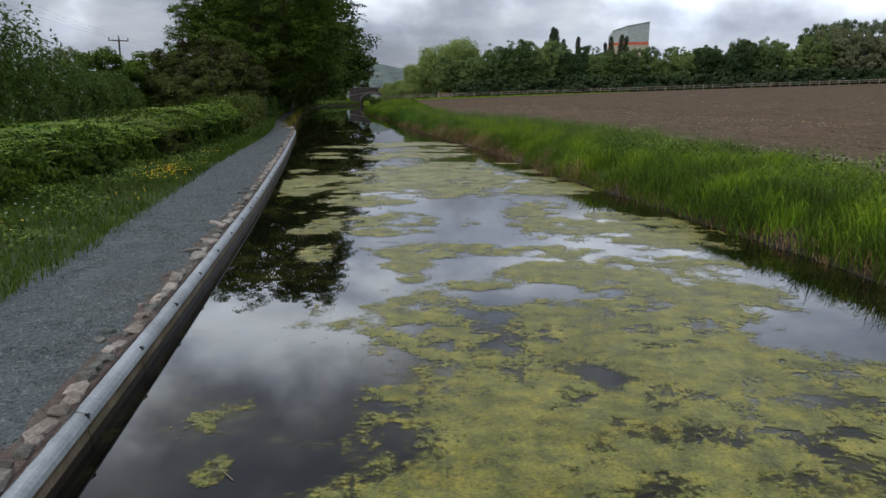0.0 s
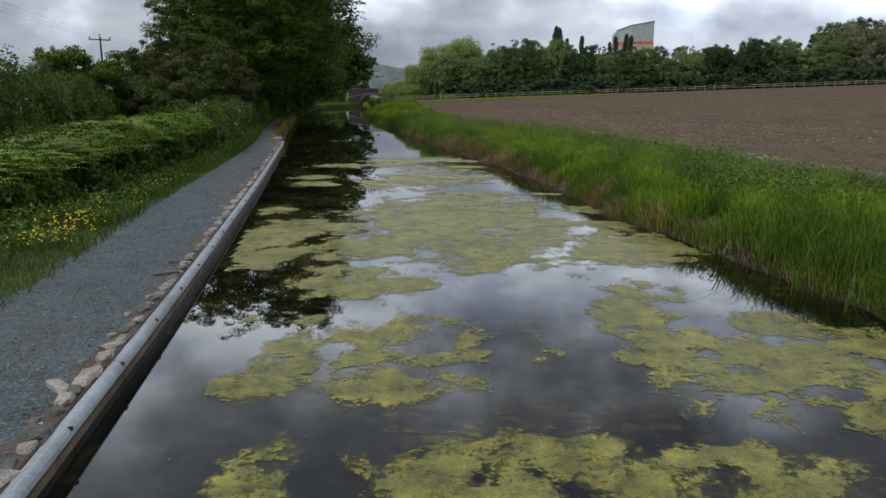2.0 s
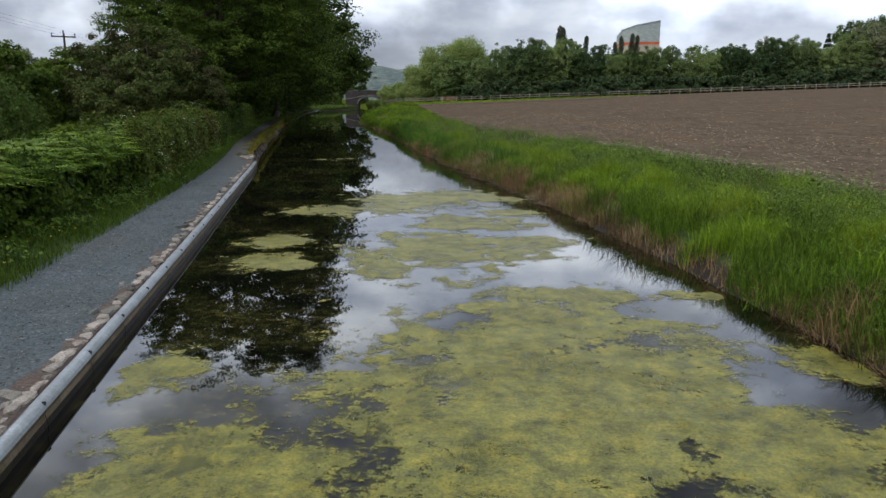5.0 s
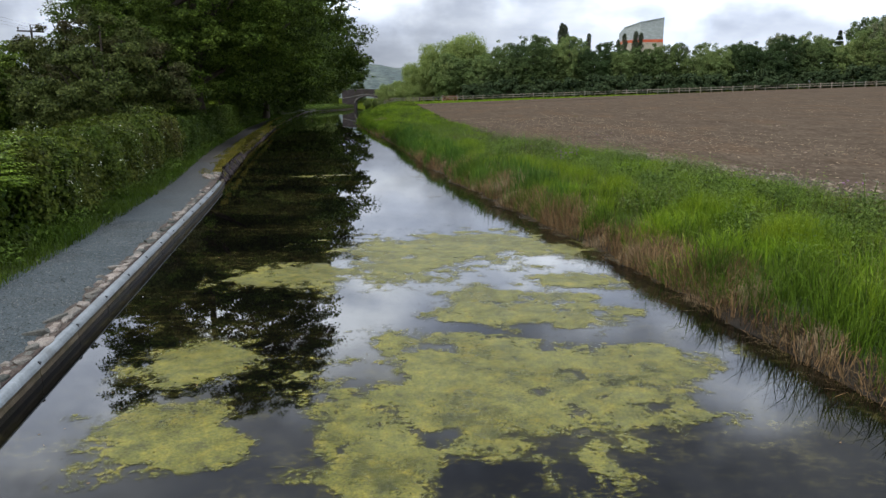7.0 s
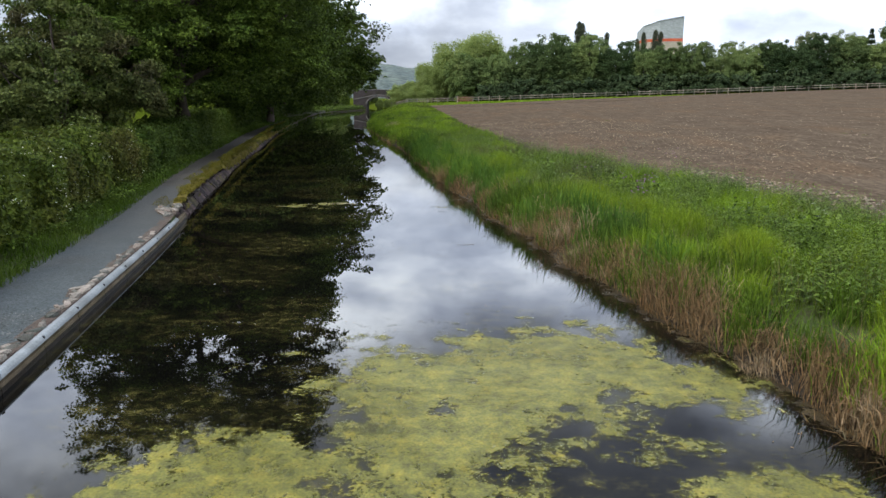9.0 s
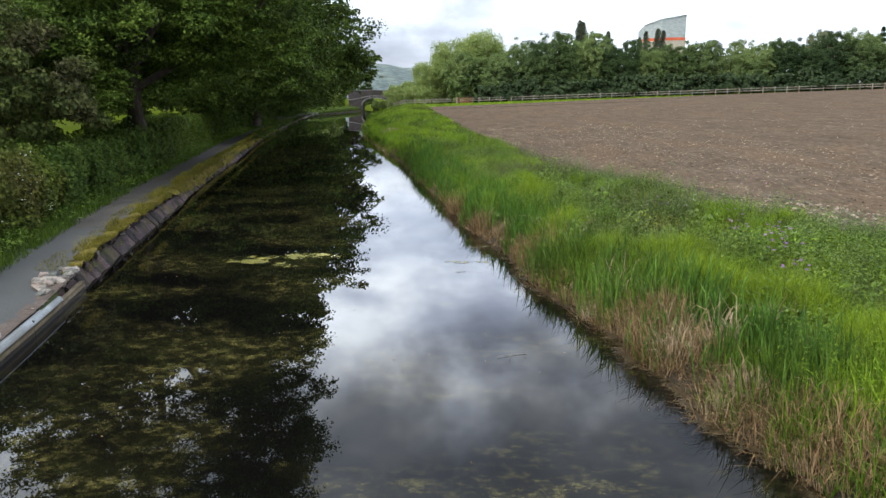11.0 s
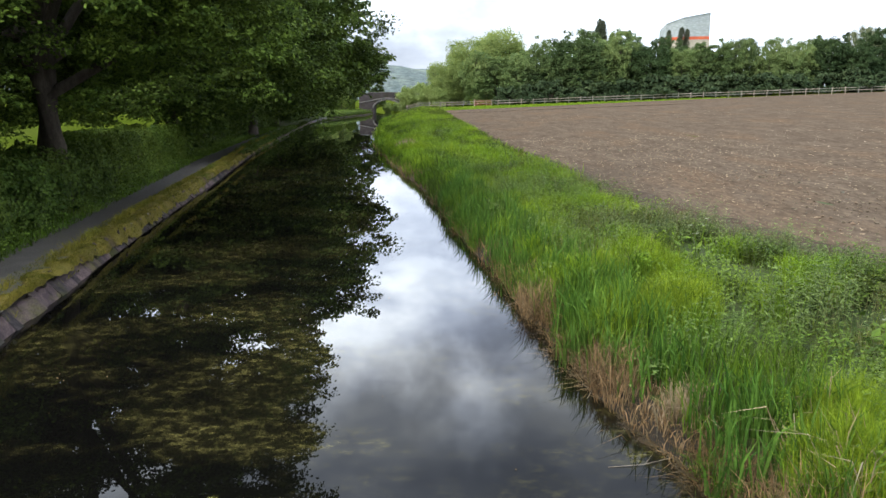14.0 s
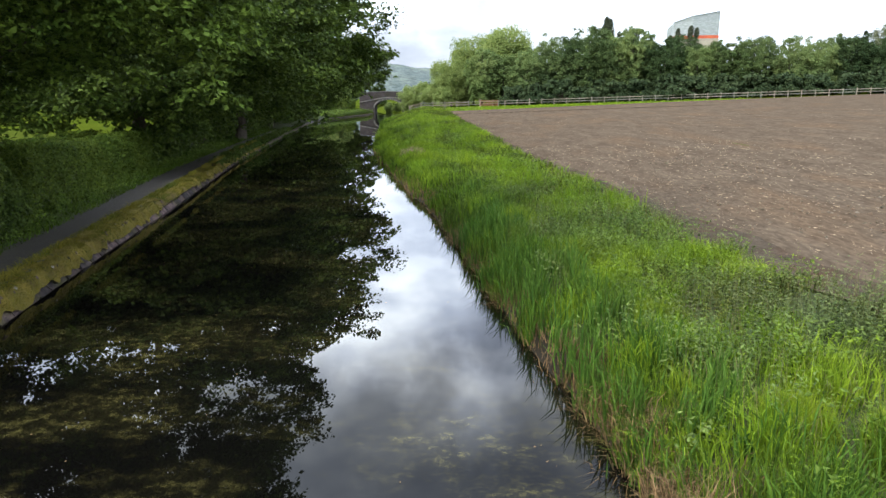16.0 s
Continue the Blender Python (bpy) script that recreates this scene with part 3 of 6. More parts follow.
# ---- setting ----
def build_ground():
    ys = np.concatenate([np.arange(-60, 0, 3.0), np.arange(0, 90, 1.0), np.arange(90, 125, 2.5), np.arange(125, 306, 5.0), [330, 430, 650, 1100, 2600]])
    rows, face_mat = [], []
    for y in ys:
        xl, xr, pl, hf, xf = (float(f(y)) for f in (left_water, right_water, path_left, hedge_front, field_edge))
        mid = (xr + 1.6 + xf) / 2
        back = 0.08 if y < 54 else 0.36
        xs = [hf - d for d in (2600, 900, 350, 140, 80, 55, 38, 26, 16, 9, 4)] + [hf, pl, xl - 0.6, xl - back, xl - back + 0.03, (xl + xr) / 2, xr - 1.3, xr - 0.5, xr, xr + 0.4, xr + 0.9, xr + 1.6, mid, xf - 0.4, xf]
        xs += [xf + d for d in (3, 9, 20, 40, 70, 110, 170, 260, 500, 1200, 2800)]
        z = ground_z(np.array(xs), y)
        z[14] -= 0.03
        z[15] = -0.9
        z[16:18] = -0.9
        if y > 306:
            z = np.maximum(z, 1.0)
        rows.append(np.stack([xs, np.full(len(xs), y), z], 1))
    k = len(rows[0])
    v = np.concatenate(rows)
    f = [(r * k + c, r * k + c + 1, r * k + k + c + 1, r * k + k + c) for r in range(len(ys) - 1) for c in range(k - 1)]
    fm = [2 if (c < 9 or c >= 27 or ys[r] > 214) else (1 if 14 <= c < 20 else 0) for r in range(len(ys) - 1) for c in range(k - 1)]
    ob = new("ground", raw_mesh("ground", v, f, [M_GRASS_GROUND, M_MUD, M_FIELD_FAR], fm, smooth=True))
    return tagged(ob, "green grassy land on both sides of a muddy canal bed", "ground", kind="structure")


def build_water():
    ys = np.arange(-60, 306, 1.5)
    v = [(float(x), float(y), 0.0) for y in ys for x in np.linspace(left_water(y) - 0.045, right_water(y) + 0.35, 8)]
    f = [(r * 8 + c, r * 8 + c + 1, r * 8 + 9 + c, r * 8 + 8 + c) for r in range(len(ys) - 1) for c in range(7)]
    return tagged(new("water", raw_mesh("water", v, f, M_WATER, smooth=True)), "still dark canal water with submerged weed, mirroring cloud", "canal water", kind="structure")


def build_field():
    """Tilled soil in low ridges that run along the canal."""
    d = np.concatenate([np.arange(0, 24, 0.28), np.arange(24, 60, 1.2), np.arange(60, 210, 6.0)])
    ys = np.concatenate([np.arange(-30, 60, 0.6), np.arange(60, 110, 1.0), np.arange(110, 180, 4.0)])
    v = np.empty((len(ys), len(d), 3))
    jag = np.array([noise.noise(Vector((0, y * 0.7, 3))) * 0.35 for y in ys])
    for r, y in enumerate(ys):
        x = field_edge(y) - 0.5 + d + jag[r] * np.clip(1 - d / 3, 0, 1)
        v[r, :, 0], v[r, :, 1] = x, y
        v[r, :, 2] = ground_z(x, y) + 0.05
    far = []
    for s in np.linspace(0.08, 1, 10):
        x0 = field_edge(176.0 + s * 34) - 0.5 + d
        y1 = fence_y(x0) - headland(x0)
        y = 176 + (y1 - 176) * s
        far.append(np.stack([x0, y, ground_z(x0, y) + 0.06], 1))
    v = np.concatenate([v, np.array(far)])
    near = d < 24
    ridge = np.sin(d * 2 * np.pi / 0.95) * 0.016
    v[:, :, 2] += np.where(near, ridge, 0)[None, :]
    n_rows = len(ys)
    bump = np.array([[noise.noise(Vector((p[0] * 3.1, p[1] * 1.7, 9))) * 0.03 + noise.noise(Vector((p[0] * 0.2, p[1] * 0.2, 1))) * 0.05 for p in row] for row in v[:n_rows, : int(near.sum())]])
    v[:n_rows, : int(near.sum()), 2] += bump
    k = len(d)
    f = [(r * k + c, r * k + c + 1, r * k + k + c + 1, r * k + k + c) for r in range(len(v) - 1) for c in range(k - 1)]
    ob = new("ploughed_field", raw_mesh("ploughed_field", v.reshape(-1, 3), f, M_SOIL, smooth=True))
    return tagged(ob, "bare reddish-brown tilled field rising gently to a fence", "field", kind="structure")


def strip(name, inner, outer, level, ys, mat, label, category, wob=0.0, cols=7, lump_z=0.0, seed=0):
    """A ribbon between two lines over y, its left edge ragged."""
    v = []
    for y in ys:
        a, b = float(inner(y)) + wob * noise.noise(Vector((0, y * 0.9, seed))) + 0.5 * wob * noise.noise(Vector((3, y * 3.1, seed))), float(outer(y))
        for c in range(cols):
            x = a + (b - a) * c / (cols - 1)
            z = float(level(y)) + lump_z * (noise.noise(Vector((x * 2.3, y * 2.3, seed))) + 0.6 * noise.noise(Vector((x * 6, y * 6, seed))))
            v.append((x, y, z))
    f = [(r * cols + c, r * cols + c + 1, r * cols + cols + 1 + c, r * cols + cols + c) for r in range(len(ys) - 1) for c in range(cols - 1)]
    return tagged(new(name, raw_mesh(name, v, f, mat, smooth=True)), label, category, kind="structure")


build_ground()
build_water()
build_field()
strip("towpath", lambda y: path_left(y) - 0.1, lambda y: left_water(y) - np.interp(y, (53, 57), (0.30, 0.45)), lambda y: path_level(y) + 0.02, np.arange(-60, 59.3, 0.4), M_GRAVEL, "towpath of crushed blue-grey gravel beside the canal", "towpath", wob=0.28, cols=14, lump_z=0.008)
strip("edging_soil", lambda y: left_water(y) - 0.40, lambda y: left_water(y) - 0.112, lambda y: path_level(y) + 0.026, np.arange(-20, 54.4, 0.12), M_EDGE_SOIL, "dark earth and rubble packed behind the rail", "soil", wob=0.14, cols=6, lump_z=0.022, seed=6)
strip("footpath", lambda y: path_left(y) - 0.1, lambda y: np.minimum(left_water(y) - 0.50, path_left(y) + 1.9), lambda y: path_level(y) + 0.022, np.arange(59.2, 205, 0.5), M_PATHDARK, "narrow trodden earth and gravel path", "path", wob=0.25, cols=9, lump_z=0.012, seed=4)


def field_margin():
    """Unploughed stony strip between the bank and the furrows."""
    ys, k, v = np.arange(4, 112, 0.3), 12, []
    for y in ys:
        e = float(field_edge(y))
        a = e - 0.35 + 0.25 * noise.noise(Vector((0, y * 0.8, 13)))
        b = e + float(np.interp(y, (10, 40, 60, 110), (2.6, 2.4, 1.5, 1.2))) + 0.8 * noise.noise(Vector((5, y * 0.25, 13))) + 0.35 * noise.noise(Vector((5, y * 1.1, 13)))
        for c in range(k):
            x = a + (b - a) * c / (k - 1)
            h = 0.095 if 0 < c < k - 1 else 0.0
            v.append((x, y, float(ground_z(x, y)) + h + 0.03 * noise.noise(Vector((x * 3, y * 3, 2)))))
    f = [(r * k + c, r * k + c + 1, r * k + k + c + 1, r * k + k + c) for r in range(len(ys) - 1) for c in range(k - 1)]
    tagged(new("field_margin", raw_mesh("field_margin", v, f, M_MARGIN, smooth=True)), "stony mauve-brown earth strip at the field's edge", "field margin", kind="structure")


field_margin()


def moss_verge():
    """Lumpy moss behind the quay, which hangs over the crest in a ragged lip above the wet stones."""
    ys, cols, v = np.arange(54.4, 124, 0.09), 18, []
    for y in ys:
        w = float(left_water(y))
        over = float(np.interp(y, (54, 66, 70, 85, 88, 96, 104, 110), (0.2, 0.35, 0.84, 0.84, 0.45, 0.8, 0.8, 0.8)))
        over = min(0.97, max(0.0 if y < 68 else 0.62, over + 0.22 * noise.noise(Vector((1, y * 0.8, 3))) + 0.16 * noise.noise(Vector((4, y * 2.9, 3)))))
        inner = w - float(np.interp(y, (55, 60, 70, 75, 95), (0.55, 0.70, 0.85, 1.1, 1.25))) + 0.16 * noise.noise(Vector((0, y * 0.9, 8))) + 0.10 * noise.noise(Vector((0, y * 3.7, 8)))
        crest, z = w - float(np.interp(y, (66, 70, 86, 88), (0.30, 0.42, 0.42, 0.34))), float(path_level(y))
        for c in range(cols):
            s = c / (cols - 1)
            if s < 0.6:
                x, h = inner + (crest - inner) * s / 0.6, z + 0.04 * min(1, s * 4)
            else:
                k = (s - 0.6) / 0.4 * max(over, 0.12)
                x, h = crest + (0.34 + 0.06 * over) * k, z + 0.04 + 0.06 * math.sin(math.pi * k) - (z + 0.05) * k**1.5
            r = 0.075 * (noise.noise(Vector((x * 2.2, y * 1.7, 8))) + 0.6 * noise.noise(Vector((x * 5.5, y * 4.5, 8))) + 0.4 * noise.noise(Vector((x * 13, y * 11, 8))))
            edge = min(1, s * 5, (1 - s) * 8 + 0.35)
            v.append((x + 0.5 * r * edge * (s > 0.5), y, h + r * edge))
    f = [(r * cols + c, r * cols + c + 1, r * cols + cols + 1 + c, r * cols + cols + c) for r in range(len(ys) - 1) for c in range(cols - 1)]
    tagged(new("moss_verge", raw_mesh("moss_verge", v, f, M_MOSS, smooth=True)), "yellow-green moss and turf on the old quay", "moss bank", kind="structure")
    # short tufts all over it
    rng = np.random.default_rng(64)
    grid = np.array(v).reshape(len(ys), cols, 3)
    n = 150000
    r, c = rng.integers(0, len(ys) - 1, n), rng.integers(1, cols - 1, n)
    s, q = rng.uniform(0, 1, (n, 1)), rng.uniform(0, 1, (n, 1))
    P = grid[r, c] * (1 - s) * (1 - q) + grid[r + 1, c] * s * (1 - q) + grid[r, c + 1] * (1 - s) * q + grid[r + 1, c + 1] * s * q
    l = lump(P[:, 0], P[:, 1], 1.4, 6.0)
    P, l = P[l > -0.22], l[l > -0.22]
    bv, bt = blades(P - [0, 0, 0.01], rng.uniform(0.015, 0.065, len(P)) * (1 + 1.3 * l), rng.uniform(0.006, 0.013, len(P)), rng.uniform(0.3, 1.3, len(P)), rng)
    tagged(new("moss_tufts", raw_mesh("moss_tufts", bv, bt, M_TURF)), "short yellowish turf and moss tufts on the quay", "turf", kind="stuff")


moss_verge()


def hill(name, x0, x1, y, crest, label):
    """A wooded ridge far away."""
    xs = np.linspace(x0, x1, 90)
    v, rows = [], 9
    for r in range(rows):
        s = r / (rows - 1)
        for x in xs:
            h = crest(x) * math.sin(s * math.pi / 2) ** 0.8
            v.append((x, y + 700 * s, h * (1 + 0.02 * noise.noise(Vector((x * 0.03, s * 9, 2)))) + s * 5 * noise.noise(Vector((x * 0.06, s * 4, 5)))))
    k = len(xs)
    f = [(r * k + c, r * k + c + 1, r * k + k + c + 1, r * k + k + c) for r in range(rows - 1) for c in range(k - 1)]
    return tagged(new(name, raw_mesh(name, v, f, M_HILL, smooth=True)), label, "hill", kind="structure")


hill("backdrop_hill", -1500, 900, 1900, lambda x: 96 + 26 * math.exp(-(((x + 330) / 220) ** 2)) + 10 * noise.noise(Vector((x * 0.004, 0, 0))) - 0.02 * max(0, -x - 400), "distant wooded hill with haze put into its grey-green colour")


# ---- canal edge: galvanised rail, pile wall, stones ----
RAIL_FROM, RAIL_TO = -12.93 - 3.0, 54.07


def build_rail():
    rail = tagged(new("edge_rail"), "pale galvanised steel coping rail bolted along the canal edge", "edge rail")
    profile = [(0.002, 0.192), (0.008, 0.200), (-0.006, 0.236), (-0.030, 0.262), (-0.050, 0.273), (-0.118, 0.279), (-0.124, 0.272), (-0.124, 0.254), (-0.055, 0.250), (-0.030, 0.230), (-0.016, 0.192)]
    bm = bmesh.new()
    for a in (90, 210, 330):
        bmesh.ops.create_cone(bm, segments=8, radius1=0.013, radius2=0.010, depth=0.018, cap_ends=True, matrix=pose(0, 0, 0, 0, 42, 0) @ pose(0.014 * math.cos(radians(a)), 0.014 * math.sin(radians(a)), 0.006))
    bolt = from_bm("bolt", bm, M_BOLT)
    lip = tagged(new("backing_lip"), "dark rusty strip between rail and stones", "edging strip", kind="structure")
    ys = np.arange(RAIL_FROM, RAIL_TO, 0.5)
    v = [(float(left_water(y)) + u, float(y), z) for y in ys for u, z in ((-0.127, 0.1), (-0.127, 0.284), (-0.150, 0.286), (-0.150, 0.1))]
    f = [(r * 4 + c, r * 4 + c + 1, r * 4 + c + 5, r * 4 + c + 4) for r in range(len(ys) - 1) for c in range(3)]
    part("strip", raw_mesh("strip", v, f, M_LIP), lip)
    k = len(profile)
    for i in range(int((RAIL_TO - RAIL_FROM) / 3.0)):
        a, b = RAIL_FROM + 3.0 * i + 0.006, min(RAIL_FROM + 3.0 * (i + 1), RAIL_TO) - 0.006
        v = [(float(left_water(y)) + u, float(y), z) for y in np.linspace(a, b, 6) for u, z in profile]
        bm = bmesh.new()
        vs = [bm.verts.new(p) for p in v]
        for r in range(5):
            for c in range(k):
                bm.faces.new((vs[r * k + c], vs[r * k + (c + 1) % k], vs[r * k + k + (c + 1) % k], vs[r * k + k + c]))
        bm.faces.new(vs[:k])
        bm.faces.new(vs[-k:])
        section = part("rail_section", from_bm("rail_section", bm, M_GALV), rail)
        for j in (0.0, 1.5):
            y = RAIL_FROM + 3.0 * i + j
            part("bolt", bolt, section, pose(float(left_water(y)) - 0.018, y, 0.250), "dark bolt heads in a cluster of three")
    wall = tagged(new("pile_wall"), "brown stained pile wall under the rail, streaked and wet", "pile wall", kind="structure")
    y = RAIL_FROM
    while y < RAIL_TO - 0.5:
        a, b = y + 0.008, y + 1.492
        # a slightly hollow face, stained brown, over a slimy foot with shadow in its colour
        for name, mat, edge in (("panel", M_PILE, ((-0.010, 0.075), (-0.022, 0.13), (-0.006, 0.190), (-0.11, 0.190), (-0.11, 0.075))), ("wall_foot", M_WETWALL_SHADED, ((-0.006, -1.0), (-0.004, 0.074), (-0.11, 0.074), (-0.11, -1.0)))):
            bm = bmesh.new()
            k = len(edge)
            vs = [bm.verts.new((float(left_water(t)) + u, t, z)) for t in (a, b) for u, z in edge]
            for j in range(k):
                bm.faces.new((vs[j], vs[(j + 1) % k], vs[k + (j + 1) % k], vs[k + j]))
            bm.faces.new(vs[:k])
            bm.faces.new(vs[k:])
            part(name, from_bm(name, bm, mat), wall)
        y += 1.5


build_rail()


def stone_row():
    row = tagged(new("stone_edging"), "row of loose broken pale sandstone behind the rail", "stone edging")
    kinds = [rough_stone("stone", s, M_STONE, i, 0.1) for i, s in enumerate([(0.19, 0.30, 0.11), (0.15, 0.26, 0.10), (0.20, 0.22, 0.11), (0.12, 0.16, 0.08), (0.18, 0.40, 0.09), (0.10, 0.13, 0.07), (0.22, 0.42, 0.08), (0.15, 0.19, 0.09), (0.20, 0.33, 0.07)])]
    rnd = random.Random(3)
    y = -6.0
    while y < RAIL_TO:
        me = rnd.choice(kinds)
        part("stone", me, row, pose(float(left_water(y)) - rnd.uniform(0.21, 0.27), y, 0.272 + rnd.uniform(-0.015, 0.02), rnd.uniform(-7, 7), rnd.uniform(-9, 9), rnd.uniform(-18, 18) + 8) @ Matrix.Scale(rnd.uniform(0.62, 1.08), 4))
        if rnd.random() < 0.20:
            part("stone", rnd.choice(kinds[3:6]), row, pose(float(left_water(y)) - rnd.uniform(0.36, 0.50), y + 0.1, 0.27, rnd.uniform(-10, 10), rnd.uniform(-10, 10), rnd.uniform(0, 180)))
        y += rnd.uniform(0.17, 0.27)
    for _ in range(26):
        y = rnd.uniform(52.9, 54.9)
        part("stone", rnd.choice(kinds), row, pose(float(left_water(y)) - rnd.uniform(0.12, 0.75), y, float(path_level(y)) + 0.05, rnd.uniform(-15, 15), rnd.uniform(-15, 15), rnd.uniform(0, 180)))


def quay_wall():
    wall = tagged(new("quay_wall"), "old sloping quay of dark wet stone slabs with moss", "quay wall", kind="structure")
    lengths = (0.45, 0.32, 0.62, 0.38, 0.55, 0.28, 0.78)
    kinds = [rough_stone("block", (0.17, l * 1.22, 0.50 + 0.05 * (i % 3)), M_OLDSTONE, 40 + i, 0.8) for i, l in enumerate(lengths)]
    rubble = [rough_stone("rubble", (0.06 + 0.02 * i, 0.09 + 0.03 * (i % 3), 0.06 + 0.02 * (i % 2)), M_STONE if i == 3 else M_OLDSTONE, 60 + i, 0.15) for i in range(5)]
    rnd = random.Random(5)
    y = 54.15
    while y < 112:
        # stones set on edge, leaning back from the water
        i = rnd.randrange(7)
        l = lengths[i]
        turn = math.degrees(math.atan(float(left_water(y + 0.5) - left_water(y - 0.5))))
        top = float(path_level(y)) - 0.30
        part("block", kinds[i], wall, pose(float(left_water(y + l / 2)) - (0.17 if y < 68 else 0.25) + rnd.uniform(-0.05, 0.03), y + l / 2, top - 0.05 + rnd.uniform(-0.03, 0.02), rnd.uniform(-5, 4), rnd.uniform(-4, 4) - 40, -turn + rnd.uniform(-4, 4)))
        for _ in range(2 if y < 86 else 0):
            # broken pieces wedged along the face and the crest
            u = rnd.uniform(0.92, 1.25)
            part("rubble", rnd.choice(rubble), wall, pose(float(left_water(y)) - 0.06 - 0.28 * u, y + rnd.uniform(0, l), 0.12 + (top + 0.10) * u, rnd.uniform(0, 180), rnd.uniform(0, 180), rnd.uniform(0, 180)))
        y += l * rnd.uniform(0.85, 1.02)
    # the far rest of the wall is only a low dark edge
    ys = np.arange(111, 256, 1.0)
    v, f = [], []
    for y in ys:
        x = float(left_water(y))
        v += [(x + 0.05, y, -0.5), (x - 0.06, y, 0.16), (x - 0.5, y, 0.36)]
    for r in range(len(ys) - 1):
        f += [(r * 3 + c, r * 3 + c + 1, r * 3 + c + 4, r * 3 + c + 3) for c in range(2)]
    part("wall_edge", raw_mesh("wall_edge", v, f, M_OLDSTONE), wall)


# ---- floating weed ----
MATS_NEAR = [(0.3, 5.8, 0.9, 1.7), (2.5, 5.6, 1.7, 1.9), (1.5, 7.6, 1.8, 0.8), (-1.9, 5.6, 0.22, 0.3), (-1.7, 4.7, 0.15, 0.2), (-0.14, 8.82, 0.82, 0.74), (1.93, 8.65, 1.28, 0.57), (3.47, 11.04, 1.16, 0.96), (1.68, 12.22, 1.16, 0.46), (1.58, 10.88, 0.56, 0.68), (0.46, 9.93, 0.57, 0.26), (-0.53, 11.07, 0.32, 0.89), (-0.35, 12.34, 0.74, 0.59), (2.7, 10.1, 0.9, 0.8), (3.7, 9.5, 0.9, 1.1)]
MATS_NEXT = [(4.12, 14.44, 1.4, 1.6), (-2.19, 12.04, 0.29, 0.61), (-2.53, 14.73, 0.36, 0.75), (-0.79, 15.52, 0.94, 0.96), (-1.12, 14.12, 0.76, 0.45), (-2.84, 14.05, 0.3, 0.39), (2.1, 16.74, 0.51, 0.64), (2.4, 14.82, 0.83, 1.14), (3.69, 16.26, 0.5, 0.45), (-2.88, 16.48, 0.58, 0.26), (-2.2, 17.83, 0.64, 0.6), (-2.1, 18.66, 1.02, 1.08), (2.6, 18.01, 0.5, 0.57)]
MATS_MID = [(-3.9, 20.54, 0.61, 0.89), (-2.17, 20.88, 1.06, 0.8), (0.27, 20.6, 1.23, 1.1), (2.91, 20.8, 1.36, 1.0), (-4.4, 22.3, 0.9, 1.6), (-0.4, 25.6, 2.4, 3.6), (3.4, 21.8, 1.4, 1.3), (-3.9, 23.3, 1.1, 1.2), (-2.5, 21.3, 0.6, 0.8), (-0.9, 23.3, 1.7, 3.0), (1.4, 24.5, 0.9, 3.4), (3.5, 24.0, 0.6, 0.5), (3.2, 26.4, 0.5, 0.6), (-5.1, 26.1, 0.4, 0.6)]
GAPS = [(0.21, 15.71, 0.44, 1.87), (0.53, 18.38, 1.55, 0.79)]
MATS_FAR = [(-5.4, 32.5, 0.6, 0.9), (-5.6, 34.2, 0.7, 0.9), (-4.7, 31.9, 0.42, 0.4), (-1.5, 33.6, 2.0, 1.8), (-2.9, 31.5, 0.6, 0.8), (-5.3, 39.1, 1.1, 1.0), (-1.5, 42.0, 2.4, 1.6), (-0.8, 36.5, 1.4, 0.8), (0.6, 29.6, 1.6, 0.5), (0.5, 34.3, 0.7, 0.9), (-2.9, 41.0, 1.4, 2.2), (-0.8, 41.7, 1.0, 1.5), (0.1, 38.7, 0.9, 0.5), (-1.0, 37.5, 1.2, 0.5), (-7.9, 57.5, 1.1, 0.30), (-8.9, 57.3, 0.5, 0.16), (-7.1, 57.8, 0.5, 0.30), (-7.3, 57.0, 0.35, 0.35), (-3.15, 57.3, 0.4, 0.14), (-3.0, 56.2, 0.3, 0.10)]


